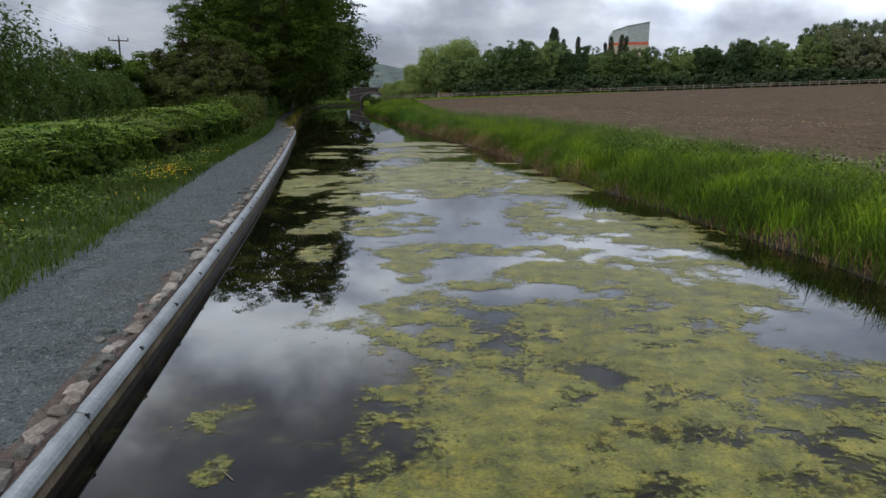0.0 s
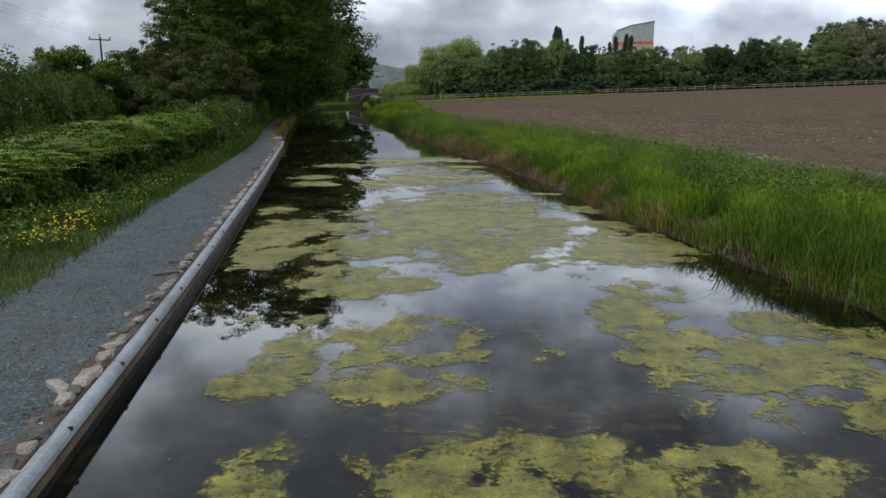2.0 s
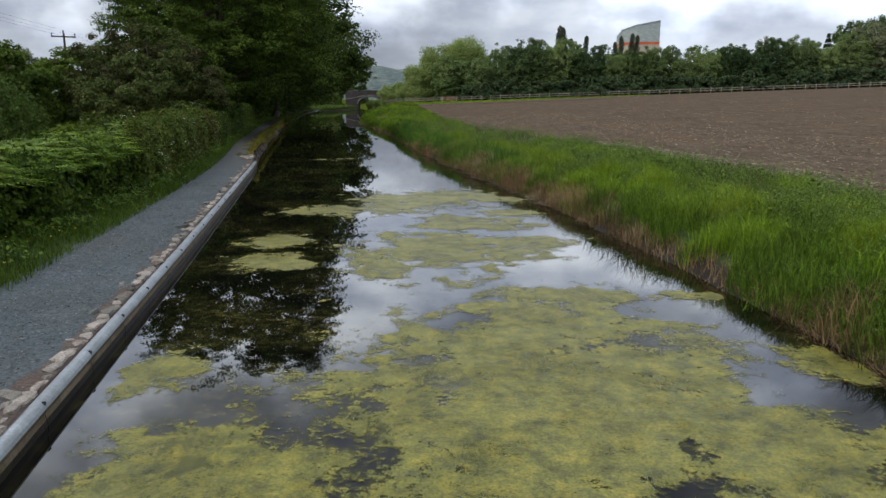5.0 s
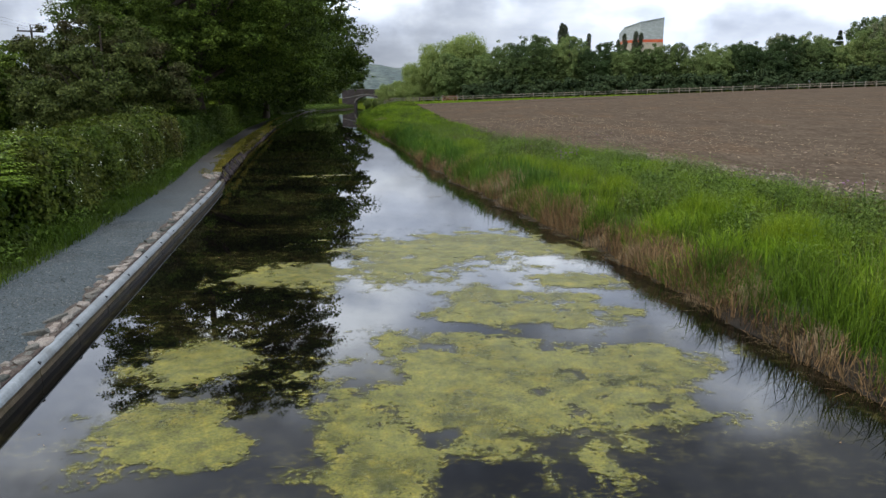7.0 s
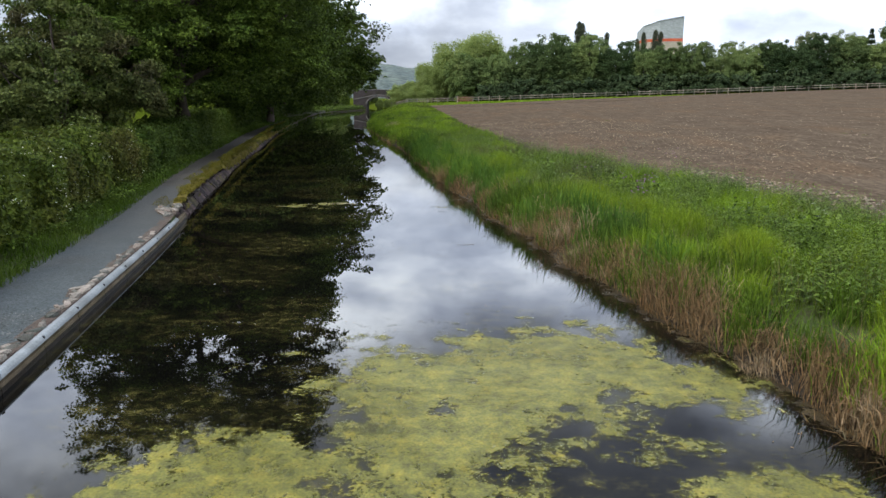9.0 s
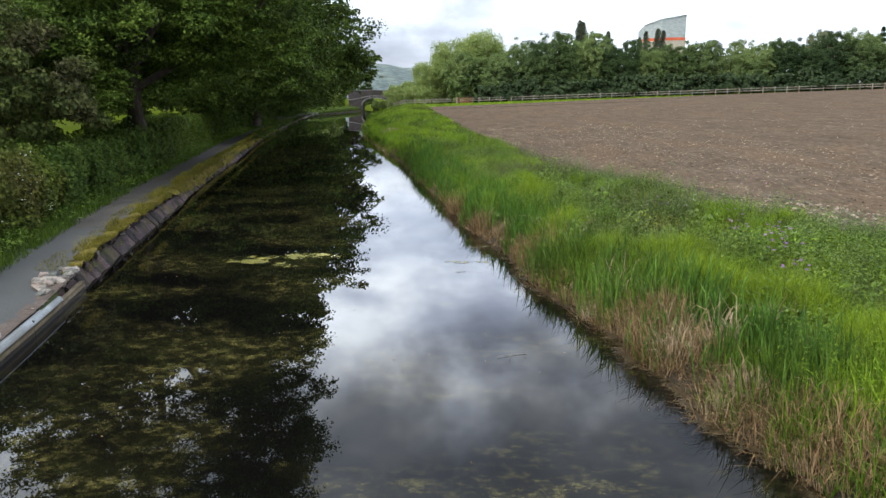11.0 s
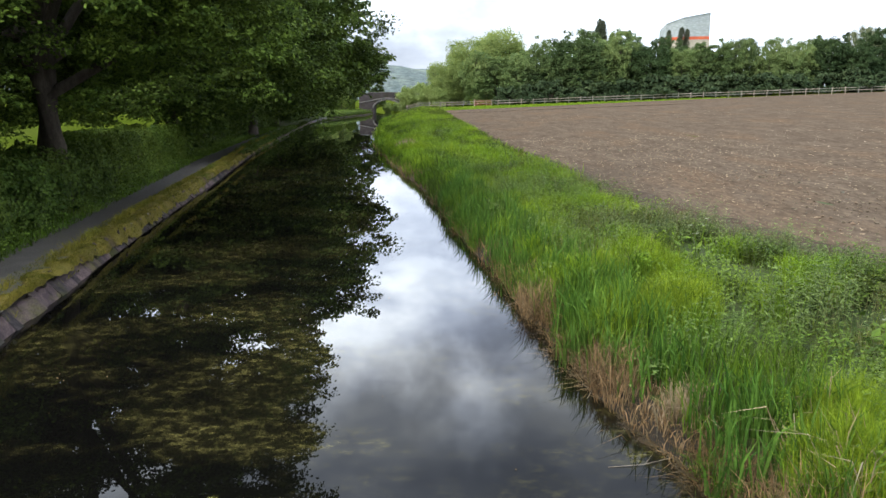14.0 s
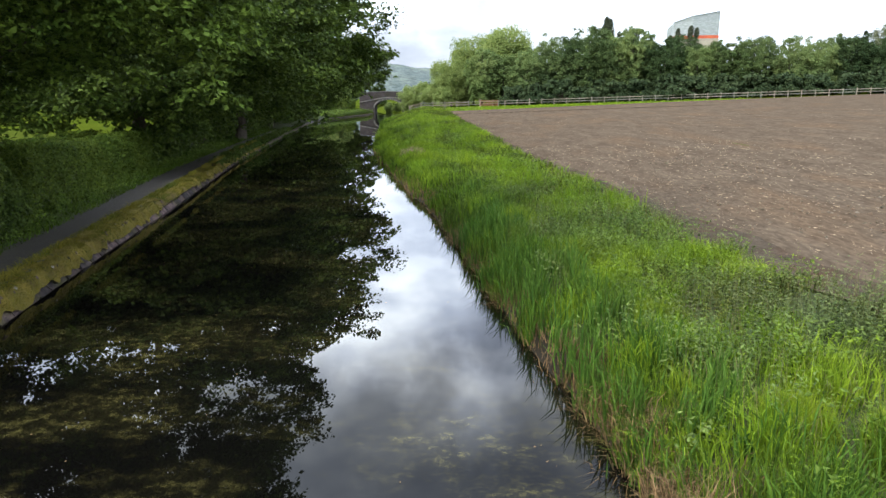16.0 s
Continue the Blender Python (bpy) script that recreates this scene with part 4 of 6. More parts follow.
def build_weed():
    step = 0.11
    xs, ys = np.arange(-12, 7.6, step), np.arange(1.5, 62, step)
    X, Y = np.meshgrid(xs, ys)
    c = np.full(X.shape, -1.0)
    for cx, cy, rx, ry in MATS_NEAR + MATS_NEXT + MATS_MID + MATS_FAR:
        q = np.sqrt(((X - cx) / rx) ** 2 + ((Y - cy) / ry) ** 2)
        c = np.maximum(c, np.clip(0.9 * (1.15 - q), -1, 0.0 if rx < 0.45 and cy < 7 else -0.03 if cy > 50 else 0.34 if cy < 19 else 0.66))
    for cx, cy, rx, ry in GAPS:
        c = np.minimum(c, 1.3 * (np.sqrt(((X - cx) / rx) ** 2 + ((Y - cy) / ry) ** 2) - 0.9))
    inside = (X > left_water(Y) + 0.25) & (X < right_water(Y) - 0.25)
    keep = (c > -0.75) & inside
    wob = np.zeros_like(c)
    for i, j in zip(*np.nonzero(keep)):
        p = Vector((X[i, j] * 0.8, Y[i, j] * 0.8, 4.0))
        wob[i, j] = 0.60 * noise.noise(p) + 0.40 * noise.noise(p * 2.7)
    c = c + wob
    cell = (keep & (c > -0.6))[:-1, :-1]
    r, q = np.nonzero(cell)
    k = len(xs)
    f = np.stack([r * k + q, r * k + q + 1, (r + 1) * k + q + 1, (r + 1) * k + q], 1)
    used, f = np.unique(f, return_inverse=True)
    z = 0.006 + 0.008 * np.clip(c, 0, 1)
    v = np.stack([X, Y, z], 2).reshape(-1, 3)[used]
    ob = new("floating_weed", raw_mesh("floating_weed", v, f.reshape(-1, 4), M_WEED, smooth=True, cover=c.reshape(-1)[used]))
    tagged(ob, "mats of yellow-green blanket weed floating on the water", "water weed", kind="stuff")
    # loose floating leaves and scraps
    n = 3200
    y = RNG.uniform(3, 110, n)
    s = RNG.uniform(0.04, 0.96, n)
    x = left_water(y) + s * (right_water(y) - left_water(y))
    clump = lump(x, y, 0.6, 11.0)
    ok = clump > 0.22
    P = np.stack([x[ok], y[ok], np.full(ok.sum(), 0.008)], 1)
    v, t = leaves(P, RNG.uniform(0.012, 0.045, len(P)), RNG, flat=0.97)
    tagged(new("floating_leaves", raw_mesh("floating_leaves", v, t, M_DRY)), "small dead leaves and scraps adrift on the water", "floating debris", kind="stuff")


build_weed()


def silt_margin():
    """Shallow silty edge under the reeds."""
    ys, k = np.arange(4, 120, 0.16), 12
    v, c = [], []
    for y in ys:
        w = float(right_water(y))
        reach = (0.12 + 0.5 * float(np.interp(y, (34, 44, 56, 64), (0.0, 1, 1, 0.05)))) * (1 + 0.5 * noise.noise(Vector((2, y * 0.35, 5))))
        for i in range(k):
            s = i / (k - 1)
            v.append((w + 0.25 - (reach + 0.25) * s, y, 0.005))
            c.append(0.95 - 1.5 * s)
    f = [(r * k + i, r * k + i + 1, r * k + k + i + 1, r * k + k + i) for r in range(len(ys) - 1) for i in range(k - 1)]
    tagged(new("silt_margin", raw_mesh("silt_margin", v, f, M_SILT, smooth=True, cover=c)), "brown silt and rotting reed in the shallows", "silt", kind="stuff")


silt_margin()


# ---- banks and hedges ----
def scatter(n, y0, y1, inner, outer, rng, power=1.0):
    y = rng.uniform(y0, y1, n)
    s = rng.uniform(0, 1, n) ** power
    a, b = inner(y), outer(y)
    x = a + s * (b - a)
    return x, y, s


def grass(name, n, y0, y1, inner, outer, h, w, lean, mat, label, category, seed, keep=None, power=1.0, patch=0.5, z_off=-0.03):
    rng = np.random.default_rng(seed)
    x, y, s = scatter(n, y0, y1, inner, outer, rng, power)
    l = lump(x, y, patch, seed * 1.7)
    ok = np.ones(n, bool) if keep is None else keep(x, y, l)
    x, y, l = x[ok], y[ok], l[ok]
    P = np.stack([x, y, np.maximum(ground_z(x, y), -0.12) + z_off], 1)
    k = len(x)
    v, t = blades(P, rng.uniform(*h, k) * (1 + 0.75 * l), rng.uniform(*w, k), rng.uniform(*lean, k), rng)
    return tagged(new(name, raw_mesh(name, v, t, mat)), label, category, kind="stuff")


off = lambda f, d: (lambda y: f(y) + d)


def tussocks(name, n, y0, y1, inner, outer, h, w, per, mat, label, category, seed, spread=0.16, lean=(0.15, 0.75), keep=None, patch=0.4):
    """Tufts whose blades fan out from one root."""
    rng = np.random.default_rng(seed)
    x, y, s = scatter(n, y0, y1, inner, outer, rng)
    l = lump(x, y, patch, seed * 1.3)
    if keep:
        ok = keep(x, y, l)
        x, y, l = x[ok], y[ok], l[ok]
    n = len(x)
    hh = rng.uniform(*h, n) * (1 + 0.35 * l)
    idx = np.repeat(np.arange(n), per)
    k = len(idx)
    r = rng.normal(0, spread, (k, 2))
    px, py = x[idx] + r[:, 0], y[idx] + r[:, 1]
    P = np.stack([px, py, np.maximum(ground_z(px, py), -0.12) - 0.03], 1)
    v, t = blades(P, hh[idx] * rng.uniform(0.55, 1.1, k), rng.uniform(*w, k), rng.uniform(*lean, k), rng, droop=0.5)
    return tagged(new(name, raw_mesh(name, v, t, mat)), label, category, kind="stuff")


SEDGE, DRY, MEADOW = "tall bright green sedge along the water's edge", "pale dead reeds bent over the waterline", "rough green meadow grass on the canal bank"
grass("sedge_fringe", 28000, -8, 82, off(right_water, 0.1), off(right_water, 2.4), (0.40, 0.85), (0.008, 0.018), (0.15, 0.8), M_REED, SEDGE, "sedge", 21, keep=lambda x, y, l: l > np.interp(y, (54, 62), (0.06, 0.28)), patch=0.45)
tussocks("sedge_tufts", 310, 3, 84, off(right_water, 0.15), off(right_water, 3.4), (0.50, 0.88), (0.008, 0.018), 110, M_REED, SEDGE, "sedge", 51, keep=lambda x, y, l: l > np.interp(y, (54, 62), (-1, 0.16)))
tussocks("sedge_tufts", 180, -10, 30, off(right_water, 0.1), off(right_water, 4.5), (0.5, 0.85), (0.008, 0.018), 130, M_REED, SEDGE, "sedge", 52, spread=0.25)
grass("waterline_sedge", 33000, -8, 84, off(right_water, -0.05), off(right_water, 0.9), (0.22, 0.55), (0.009, 0.022), (0.2, 1.0), M_REED, SEDGE, "sedge", 59, patch=0.6, keep=lambda x, y, l: l > np.interp(y, (24, 36, 54, 60), (-0.12, 0.0, 0.0, -0.12)))
tussocks("meadow_mounds", 230, 24, 84, off(right_water, 1.8), off(field_edge, -0.3), (0.35, 0.75), (0.010, 0.022), 90, M_MEADOW, MEADOW, "grass", 60, spread=0.26)
tussocks("lush_tufts", 290, 2, 84, off(right_water, 1.0), off(field_edge, -0.5), (0.40, 0.75), (0.006, 0.014), 170, M_LUSH, "lush yellow-green grass tufts on the bank", "grass", 53, spread=0.22, keep=lambda x, y, l: l > np.interp(y, (54, 62), (-0.1, 0.02)))
grass("sedge_fringe", 9000, 150, 250, off(right_water, 0.0), off(right_water, 4.0), (0.30, 0.55), (0.04, 0.08), (0.10, 0.55), M_REED, SEDGE, "sedge", 64)
grass("sedge_fringe", 16000, 82, 150, off(right_water, 0.0), off(right_water, 3.0), (0.32, 0.62), (0.03, 0.06), (0.10, 0.55), M_REED, SEDGE, "sedge", 22)
grass("dry_reeds", 20000, 18, 66, off(right_water, -0.12), off(right_water, 0.80), (0.28, 0.66), (0.006, 0.015), (0.15, 0.8), M_DRY, DRY, "dry reeds", 23, keep=lambda x, y, l: l > np.interp(y, (18, 26, 34, 40, 54, 58, 66), (0.5, 0.34, 0.14, -0.05, 0.02, 0.18, 0.28)), patch=0.4)
tussocks("dry_tufts", 12, 34, 62, off(right_water, 0.0), off(right_water, 0.7), (0.38, 0.65), (0.006, 0.015), 150, M_BLEACHED, DRY, "dry reeds", 54, spread=0.13, lean=(0.1, 0.85))
grass("dry_reeds", 12000, 3, 120, off(right_water, -0.10), off(right_water, 0.5), (0.18, 0.42), (0.010, 0.020), (0.2, 0.9), M_DRY, DRY, "dry reeds", 24, patch=0.35)
grass("bank_grass", 105000, -10, 50, off(right_water, 1.0), off(field_edge, 0.3), (0.18, 0.50), (0.006, 0.014), (0.2, 1.0), M_MEADOW, MEADOW, "grass", 25, patch=0.9, keep=lambda x, y, l: l > -0.2)
grass("bank_grass", 50000, 50, 84, off(right_water, 0.8), off(field_edge, 0.3), (0.15, 0.42), (0.006, 0.013), (0.2, 1.0), M_MEADOW, MEADOW, "grass", 61, patch=0.8, keep=lambda x, y, l: l > 0.14)
LITTER = "brown dead stems matted along the waterline"
grass("reed_litter", 34000, 24, 84, off(right_water, -0.16), off(right_water, 0.55), (0.10, 0.30), (0.006, 0.014), (0.8, 2.4), M_LITTER, LITTER, "dead reeds", 151, patch=0.7, keep=lambda x, y, l: l > np.interp(y, (24, 36, 56, 70), (0.25, -0.05, -0.1, 0.1)))
tussocks("reed_litter", 90, 36, 70, off(right_water, -0.05), off(right_water, 0.85), (0.28, 0.55), (0.006, 0.013), 70, M_LITTER, LITTER, "dead reeds", 152, spread=0.20, lean=(0.5, 1.8))
tussocks("wilted_stems", 34, 44, 60, off(right_water, 0.35), off(right_water, 1.7), (0.62, 0.95), (0.012, 0.026), 8, M_BLEACHED, "bleached wilted stems standing in the sedge", "dry stems", 153, spread=0.10, lean=(0.2, 1.0))
tussocks("reed_clumps", 210, 46, 86, off(right_water, 0.06), off(right_water, 1.7), (0.72, 1.1), (0.020, 0.036), 36, M_IRIS, SEDGE, "reeds", 62, spread=0.15, lean=(0.05, 0.45))
tussocks("lush_mounds", 150, 10, 84, off(right_water, 0.55), off(field_edge, -0.6), (0.62, 0.85), (0.010, 0.022), 260, M_LUSH, "lush yellow-green mounds of grass on the bank", "grass", 63, spread=0.27, lean=(0.1, 0.8))


def mounds(name, spots, mat, label, seed, h=0.75, w=(0.004, 0.010), per=1500, category="grass"):
    """Dense rounded hummocks of fine blades at given places."""
    rng = np.random.default_rng(seed)
    x, y, r = (np.repeat(np.array(q, float), per) for q in zip(*spots))
    a, d = rng.uniform(0, 2 * np.pi, len(x)), np.sqrt(rng.uniform(0, 1, len(x)))
    px, py = x + np.cos(a) * d * r, y + np.sin(a) * d * r * 1.2
    P = np.stack([px, py, np.maximum(ground_z(px, py), -0.1) - 0.03], 1)
    hh = h * np.clip(r / 0.6, 0.6, 1.2) * (1.02 - 0.55 * d**2) * rng.uniform(0.7, 1.08, len(x))
    v, t = blades(P, hh, rng.uniform(*w, len(x)), rng.uniform(0.08, 0.7, len(x)), rng, droop=0.5)
    return tagged(new(name, raw_mesh(name, v, t, mat)), label, category, kind="stuff")


mounds("lush_hummocks", [(-0.9, 63.4, 0.7), (-0.75, 57.9, 0.65), (-0.3, 58.9, 0.6), (0.9, 54.4, 0.8), (1.1, 52.4, 0.8), (1.9, 51.2, 0.8), (-0.5, 65.9, 0.6), (0.0, 55.2, 0.6), (2.4, 49.0, 0.8), (3.0, 46.4, 0.7), (1.6, 54.9, 0.6), (-2.2, 70.4, 0.5), (-2.9, 75.0, 0.6), (-4.0, 79.5, 0.7), (3.9, 42.0, 0.8), (4.6, 38.8, 0.8), (5.2, 34.0, 0.8), (6.0, 30.0, 0.8), (-1.6, 66.6, 0.45), (-7.4, 100.0, 1.0), (-8.3, 108.0, 1.0)], M_HUMMOCK, "bright yellow-green hummocks of fine grass on the bank", 141, h=0.92, per=2300)
mounds("bleached_hummocks", [(-0.75, 52.7, 0.42), (0.2, 52.1, 0.3), (0.3, 48.8, 0.35), (-0.55, 52.0, 0.3), (-0.75, 53.4, 0.35), (2.3, 37.3, 0.3), (0.9, 45.2, 0.3), (-8.75, 105.4, 0.7), (-1.6, 57.2, 0.3), (1.4, 42.0, 0.3), (2.9, 34.4, 0.3), (-4.45, 75.0, 0.3)], M_BLEACHED, "bleached tufts of dead reed by the water", 142, h=0.72, w=(0.006, 0.014), per=190, category="dry reeds")
grass("seeding_grass", 16000, 5, 90, off(right_water, 1.0), off(field_edge, 0.2), (0.45, 0.85), (0.003, 0.007), (0.1, 0.5), M_SEED, "thin pale seeding grass stems above the bank", "grass", 56, patch=0.3, keep=lambda x, y, l: l > 0.0)
grass("bank_grass", 34000, 84, 212, off(right_water, 1.4), off(field_edge, 0.4), (0.30, 0.6), (0.03, 0.07), (0.15, 0.8), M_MEADOW, MEADOW, "grass", 26)
grass("bank_grass", 46000, 80, 212, off(right_water, 0.5), off(field_edge, 0.4), (0.30, 0.66), (0.018, 0.045), (0.15, 0.8), M_LUSH, "lush yellow-green grass on the far bank", "grass", 154, patch=0.3, keep=lambda x, y, l: l > 0.04)
tussocks("lush_mounds", 170, 82, 160, off(right_water, 0.3), off(field_edge, -0.4), (0.55, 1.15), (0.016, 0.036), 150, M_LUSH, "lush yellow-green mounds of grass on the bank", "grass", 155, spread=0.32, lean=(0.1, 0.8))
mounds("bleached_hummocks", [(-8.9, 105.4, 0.9), (-8.3, 104.0, 0.6)], M_BLEACHED, "bleached tufts of dead reed by the water", 156, h=0.8, w=(0.014, 0.03), per=800, category="dry reeds")
grass("headland_grass", 26000, 184, 215, lambda y: field_edge(y) - 1.0, lambda y: field_edge(y) + 60.0, (0.15, 0.38), (0.05, 0.10), (0.2, 0.9), M_LUSH, "bright grass strip between the field and its fence", "grass", 157, keep=lambda x, y, l: (y > fence_y(x) - headland(x)) & (y < fence_y(x) - 0.2))
grass("verge_grass", 70000, -10, 60, off(hedge_front, -1.5), off(path_left, 0.12), (0.12, 0.34), (0.009, 0.018), (0.2, 0.9), M_VERGE, "long green grass on the towpath verge", "grass", 27)
grass("verge_grass", 26000, 60, 150, off(hedge_front, -1.0), off(path_left, 0.12), (0.10, 0.30), (0.015, 0.03), (0.2, 0.9), M_VERGE, "long green grass on the towpath verge", "grass", 28)
grass("edge_overhang", 9000, 54.5, 125, off(left_water, -0.22), off(left_water, 0.02), (0.08, 0.26), (0.008, 0.016), (0.5, 1.4), M_TURF, "turf hanging over the old stones", "turf", 57, keep=lambda x, y, l: l > -0.05, z_off=0.40)
grass("bank_tufts", 30000, 54.5, 125, off(left_water, -1.1), off(left_water, -0.2), (0.02, 0.07), (0.006, 0.012), (0.3, 1.2), M_TURF, "short yellowish turf on top of the quay wall", "turf", 29, keep=lambda x, y, l: l > -0.15, z_off=0.035)


def herbs(name, n, y0, y1, inner, outer, h, mat, label, seed, per=70, size=(0.06, 0.13), spread=0.30, keep=None):
    """Clumps of broad-leaved plants."""
    rng = np.random.default_rng(seed)
    x, y, _ = scatter(n, y0, y1, inner, outer, rng)
    if keep:
        ok = keep(lump(x, y, 0.38, seed * 1.3))
        x, y = x[ok], y[ok]
        n = len(x)
    z = ground_z(x, y)
    hh = rng.uniform(*h, n)
    idx = np.repeat(np.arange(n), per)
    k = len(idx)
    up = rng.uniform(0.15, 1, k) ** 0.7
    r = rng.normal(0, spread, (k, 2)) * (1.1 - 0.5 * up)[:, None]
    P = np.stack([x[idx] + r[:, 0], y[idx] + r[:, 1], z[idx] + hh[idx] * up], 1)
    v, t = leaves(P, rng.uniform(*size, k), rng, flat=0.45, aspect=0.6)
    return tagged(new(name, raw_mesh(name, v, t, mat)), label, "herbs", kind="stuff")


def stalks(name, n, y0, y1, inner, outer, h, mat, label, seed, tiers=6, leaf=(0.07, 0.13), per_tier=2, keep=None, aspect=0.42, sag=0.25, clump=9, spread=0.28):
    """Upright plants: each stem bears tiers of leaves that shorten to its top."""
    rng = np.random.default_rng(seed)
    x, y, _ = scatter(max(1, n // clump), y0, y1, inner, outer, rng)
    l = lump(x, y, 0.38, seed * 1.3)
    if keep:
        ok = keep(l)
        x, y, l = x[ok], y[ok], l[ok]
    hh = rng.uniform(*h, len(x)) * (1 + 0.3 * l)
    idx = np.repeat(np.arange(len(x)), clump)
    k = len(idx)
    x, y = x[idx] + rng.normal(0, spread, k), y[idx] + rng.normal(0, spread, k)
    ok = x > right_water(y) + 0.25
    x, y, idx = x[ok], y[ok], idx[ok]
    k = len(x)
    hh = hh[idx] * rng.uniform(0.7, 1.12, k)
    root = np.stack([x, y, ground_z(x, y) - 0.03], 1)
    bend = rng.normal(0, 0.13, (k, 2)) * hh[:, None]
    a0 = rng.uniform(0, 2 * np.pi, k)
    s = np.linspace(0.22, 1.0, tiers)[None, :, None]
    j = np.arange(per_tier)[None, None, :]
    i = np.arange(tiers)[None, :, None]
    a = a0[:, None, None] + j * 2 * np.pi / per_tier + i * (np.pi / 2 if per_tier == 2 else 0.6) + rng.normal(0, 0.25, (k, tiers, per_tier))
    s = s + 0 * a
    base = np.stack([x[:, None, None] + bend[:, 0][:, None, None] * s**2, y[:, None, None] + bend[:, 1][:, None, None] * s**2, root[:, 2][:, None, None] + hh[:, None, None] * s], -1)
    long = rng.uniform(*leaf, (k, 1, 1)) * (1.15 - 0.6 * s) * rng.uniform(0.8, 1.2, s.shape)
    up = 0.15 + 0.5 * (s > 0.95) - sag * rng.uniform(0.4, 1.6, s.shape)
    d = np.stack([np.cos(a), np.sin(a), up], -1)
    d /= np.linalg.norm(d, axis=-1, keepdims=True)
    w = np.stack([-np.sin(a), np.cos(a), 0 * a], -1)
    L = long[..., None]
    tip = base + d * L - np.stack([0 * a, 0 * a, long * sag * 0.5], -1)
    mid = base + d * L * 0.45
    v = np.stack([base, mid + w * L * aspect / 2, tip, mid - w * L * aspect / 2], -2).reshape(-1, 3)
    o = (np.arange(len(v) // 4) * 4)[:, None]
    t = np.concatenate([o + [0, 1, 2], o + [0, 2, 3]], 1).reshape(-1, 3)
    top = root + np.stack([bend[:, 0], bend[:, 1], hh], 1)
    sv = np.stack([root - [0.005, 0, 0], root + [0.005, 0, 0], top], 1).reshape(-1, 3)
    st = (np.arange(k) * 3)[:, None] + [0, 1, 2] + len(v)
    return tagged(new(name, raw_mesh(name, np.concatenate([v, sv]), np.concatenate([t, st]), mat)), label, "herbs", kind="stuff")


NETTLE = "dense green nettles with paired leaves up their stems"
stalks("nettle_stand", 7200, 26, 90, off(right_water, 1.6), off(field_edge, -0.3), (0.40, 0.90), M_HERB, NETTLE, 131, leaf=(0.10, 0.17), keep=lambda l: l > -0.02, clump=12)
stalks("nettle_stand", 5200, 50, 84, off(right_water, 1.3), off(field_edge, -0.5), (0.50, 0.95), M_MINT, "grey-green mint and willowherb standing among the grass", 132, tiers=8, leaf=(0.09, 0.16), keep=lambda l: l > 0.02, aspect=0.36, clump=13, spread=0.30)
stalks("nettle_stand", 6000, 26, 56, off(right_water, 2.6), off(field_edge, -0.2), (0.55, 0.90), M_HERB, NETTLE, 135, leaf=(0.09, 0.15), keep=lambda l: l > -0.25)
stalks("nettle_stand", 4200, 6, 32, off(right_water, 2.2), off(field_edge, -0.2), (0.45, 0.90), M_HERB, NETTLE, 133, leaf=(0.09, 0.15), keep=lambda l: l > 0.0, clump=14, spread=0.34)
stalks("willowherb", 1500, 38, 84, off(right_water, 0.5), off(field_edge, -0.4), (0.5, 0.95), M_FERN, "bright green willowherb stems above the weeds", 134, tiers=11, leaf=(0.07, 0.12), per_tier=3, aspect=0.2, keep=lambda l: l > 0.1, clump=6)
herbs("nettle_patch", 240, 26, 84, off(right_water, 2.0), off(field_edge, -0.2), (0.30, 0.85), M_HERB, "dense green nettles and docks on the bank", 31, per=90, size=(0.05, 0.10), keep=lambda l: l > -0.05)
herbs("nettle_patch", 120, 8, 34, off(right_water, 1.4), off(field_edge, -0.3), (0.40, 0.95), M_HERB, "dense green nettles and docks on the bank", 32, per=110, size=(0.06, 0.12), spread=0.34, keep=lambda l: l > 0.05)
herbs("water_mint", 120, 44, 84, off(right_water, 0.6), off(field_edge, -0.6), (0.25, 0.6), M_MINT, "grey-green mint and willowherb among the grass", 39, per=80, size=(0.05, 0.11), spread=0.26, keep=lambda l: l > 0.0)
herbs("bank_leaves", 110, 54, 84, off(right_water, 0.6), off(field_edge, -0.8), (0.25, 0.7), M_HERB, "mixed green weeds above the waterline", 40, per=85, size=(0.05, 0.10), spread=0.26, keep=lambda l: l > -0.05)
herbs("dock_patch", 170, 40, 84, off(right_water, 2.2), off(field_edge, -0.4), (0.35, 0.7), M_FERN, "bright green young leaves of docks on the bank", 36, per=60, size=(0.06, 0.12), keep=lambda l: l > 0.15)
herbs("nettle_patch", 120, 5, 28, off(right_water, 3.2), off(field_edge, -0.3), (0.4, 0.7), M_HERB, "dense green nettles and docks on the bank", 32)
herbs("nettle_patch", 110, 84, 150, off(right_water, 2.0), off(field_edge, -0.3), (0.45, 0.9), M_HERB, "dense green nettles and docks on the bank", 33, per=70, size=(0.08, 0.15))
herbs("verge_herbs", 260, 10, 60, off(hedge_front, -0.8), off(path_left, -0.5), (0.2, 0.5), M_HERB, "low green weeds at the foot of the hedge", 34, per=50, spread=0.28)
herbs("bridge_growth", 300, 205, 256, off(left_water, -7.0), off(left_water, -0.6), (0.5, 1.2), M_HERB, "rank green growth on the bank before the bridge", 37, per=60, size=(0.14, 0.28), spread=0.5)
herbs("verge_herbs", 200, 60, 120, off(hedge_front, -0.8), off(path_left, -0.2), (0.2, 0.5), M_HERB, "low green weeds at the foot of the hedge", 35, per=50, spread=0.28)


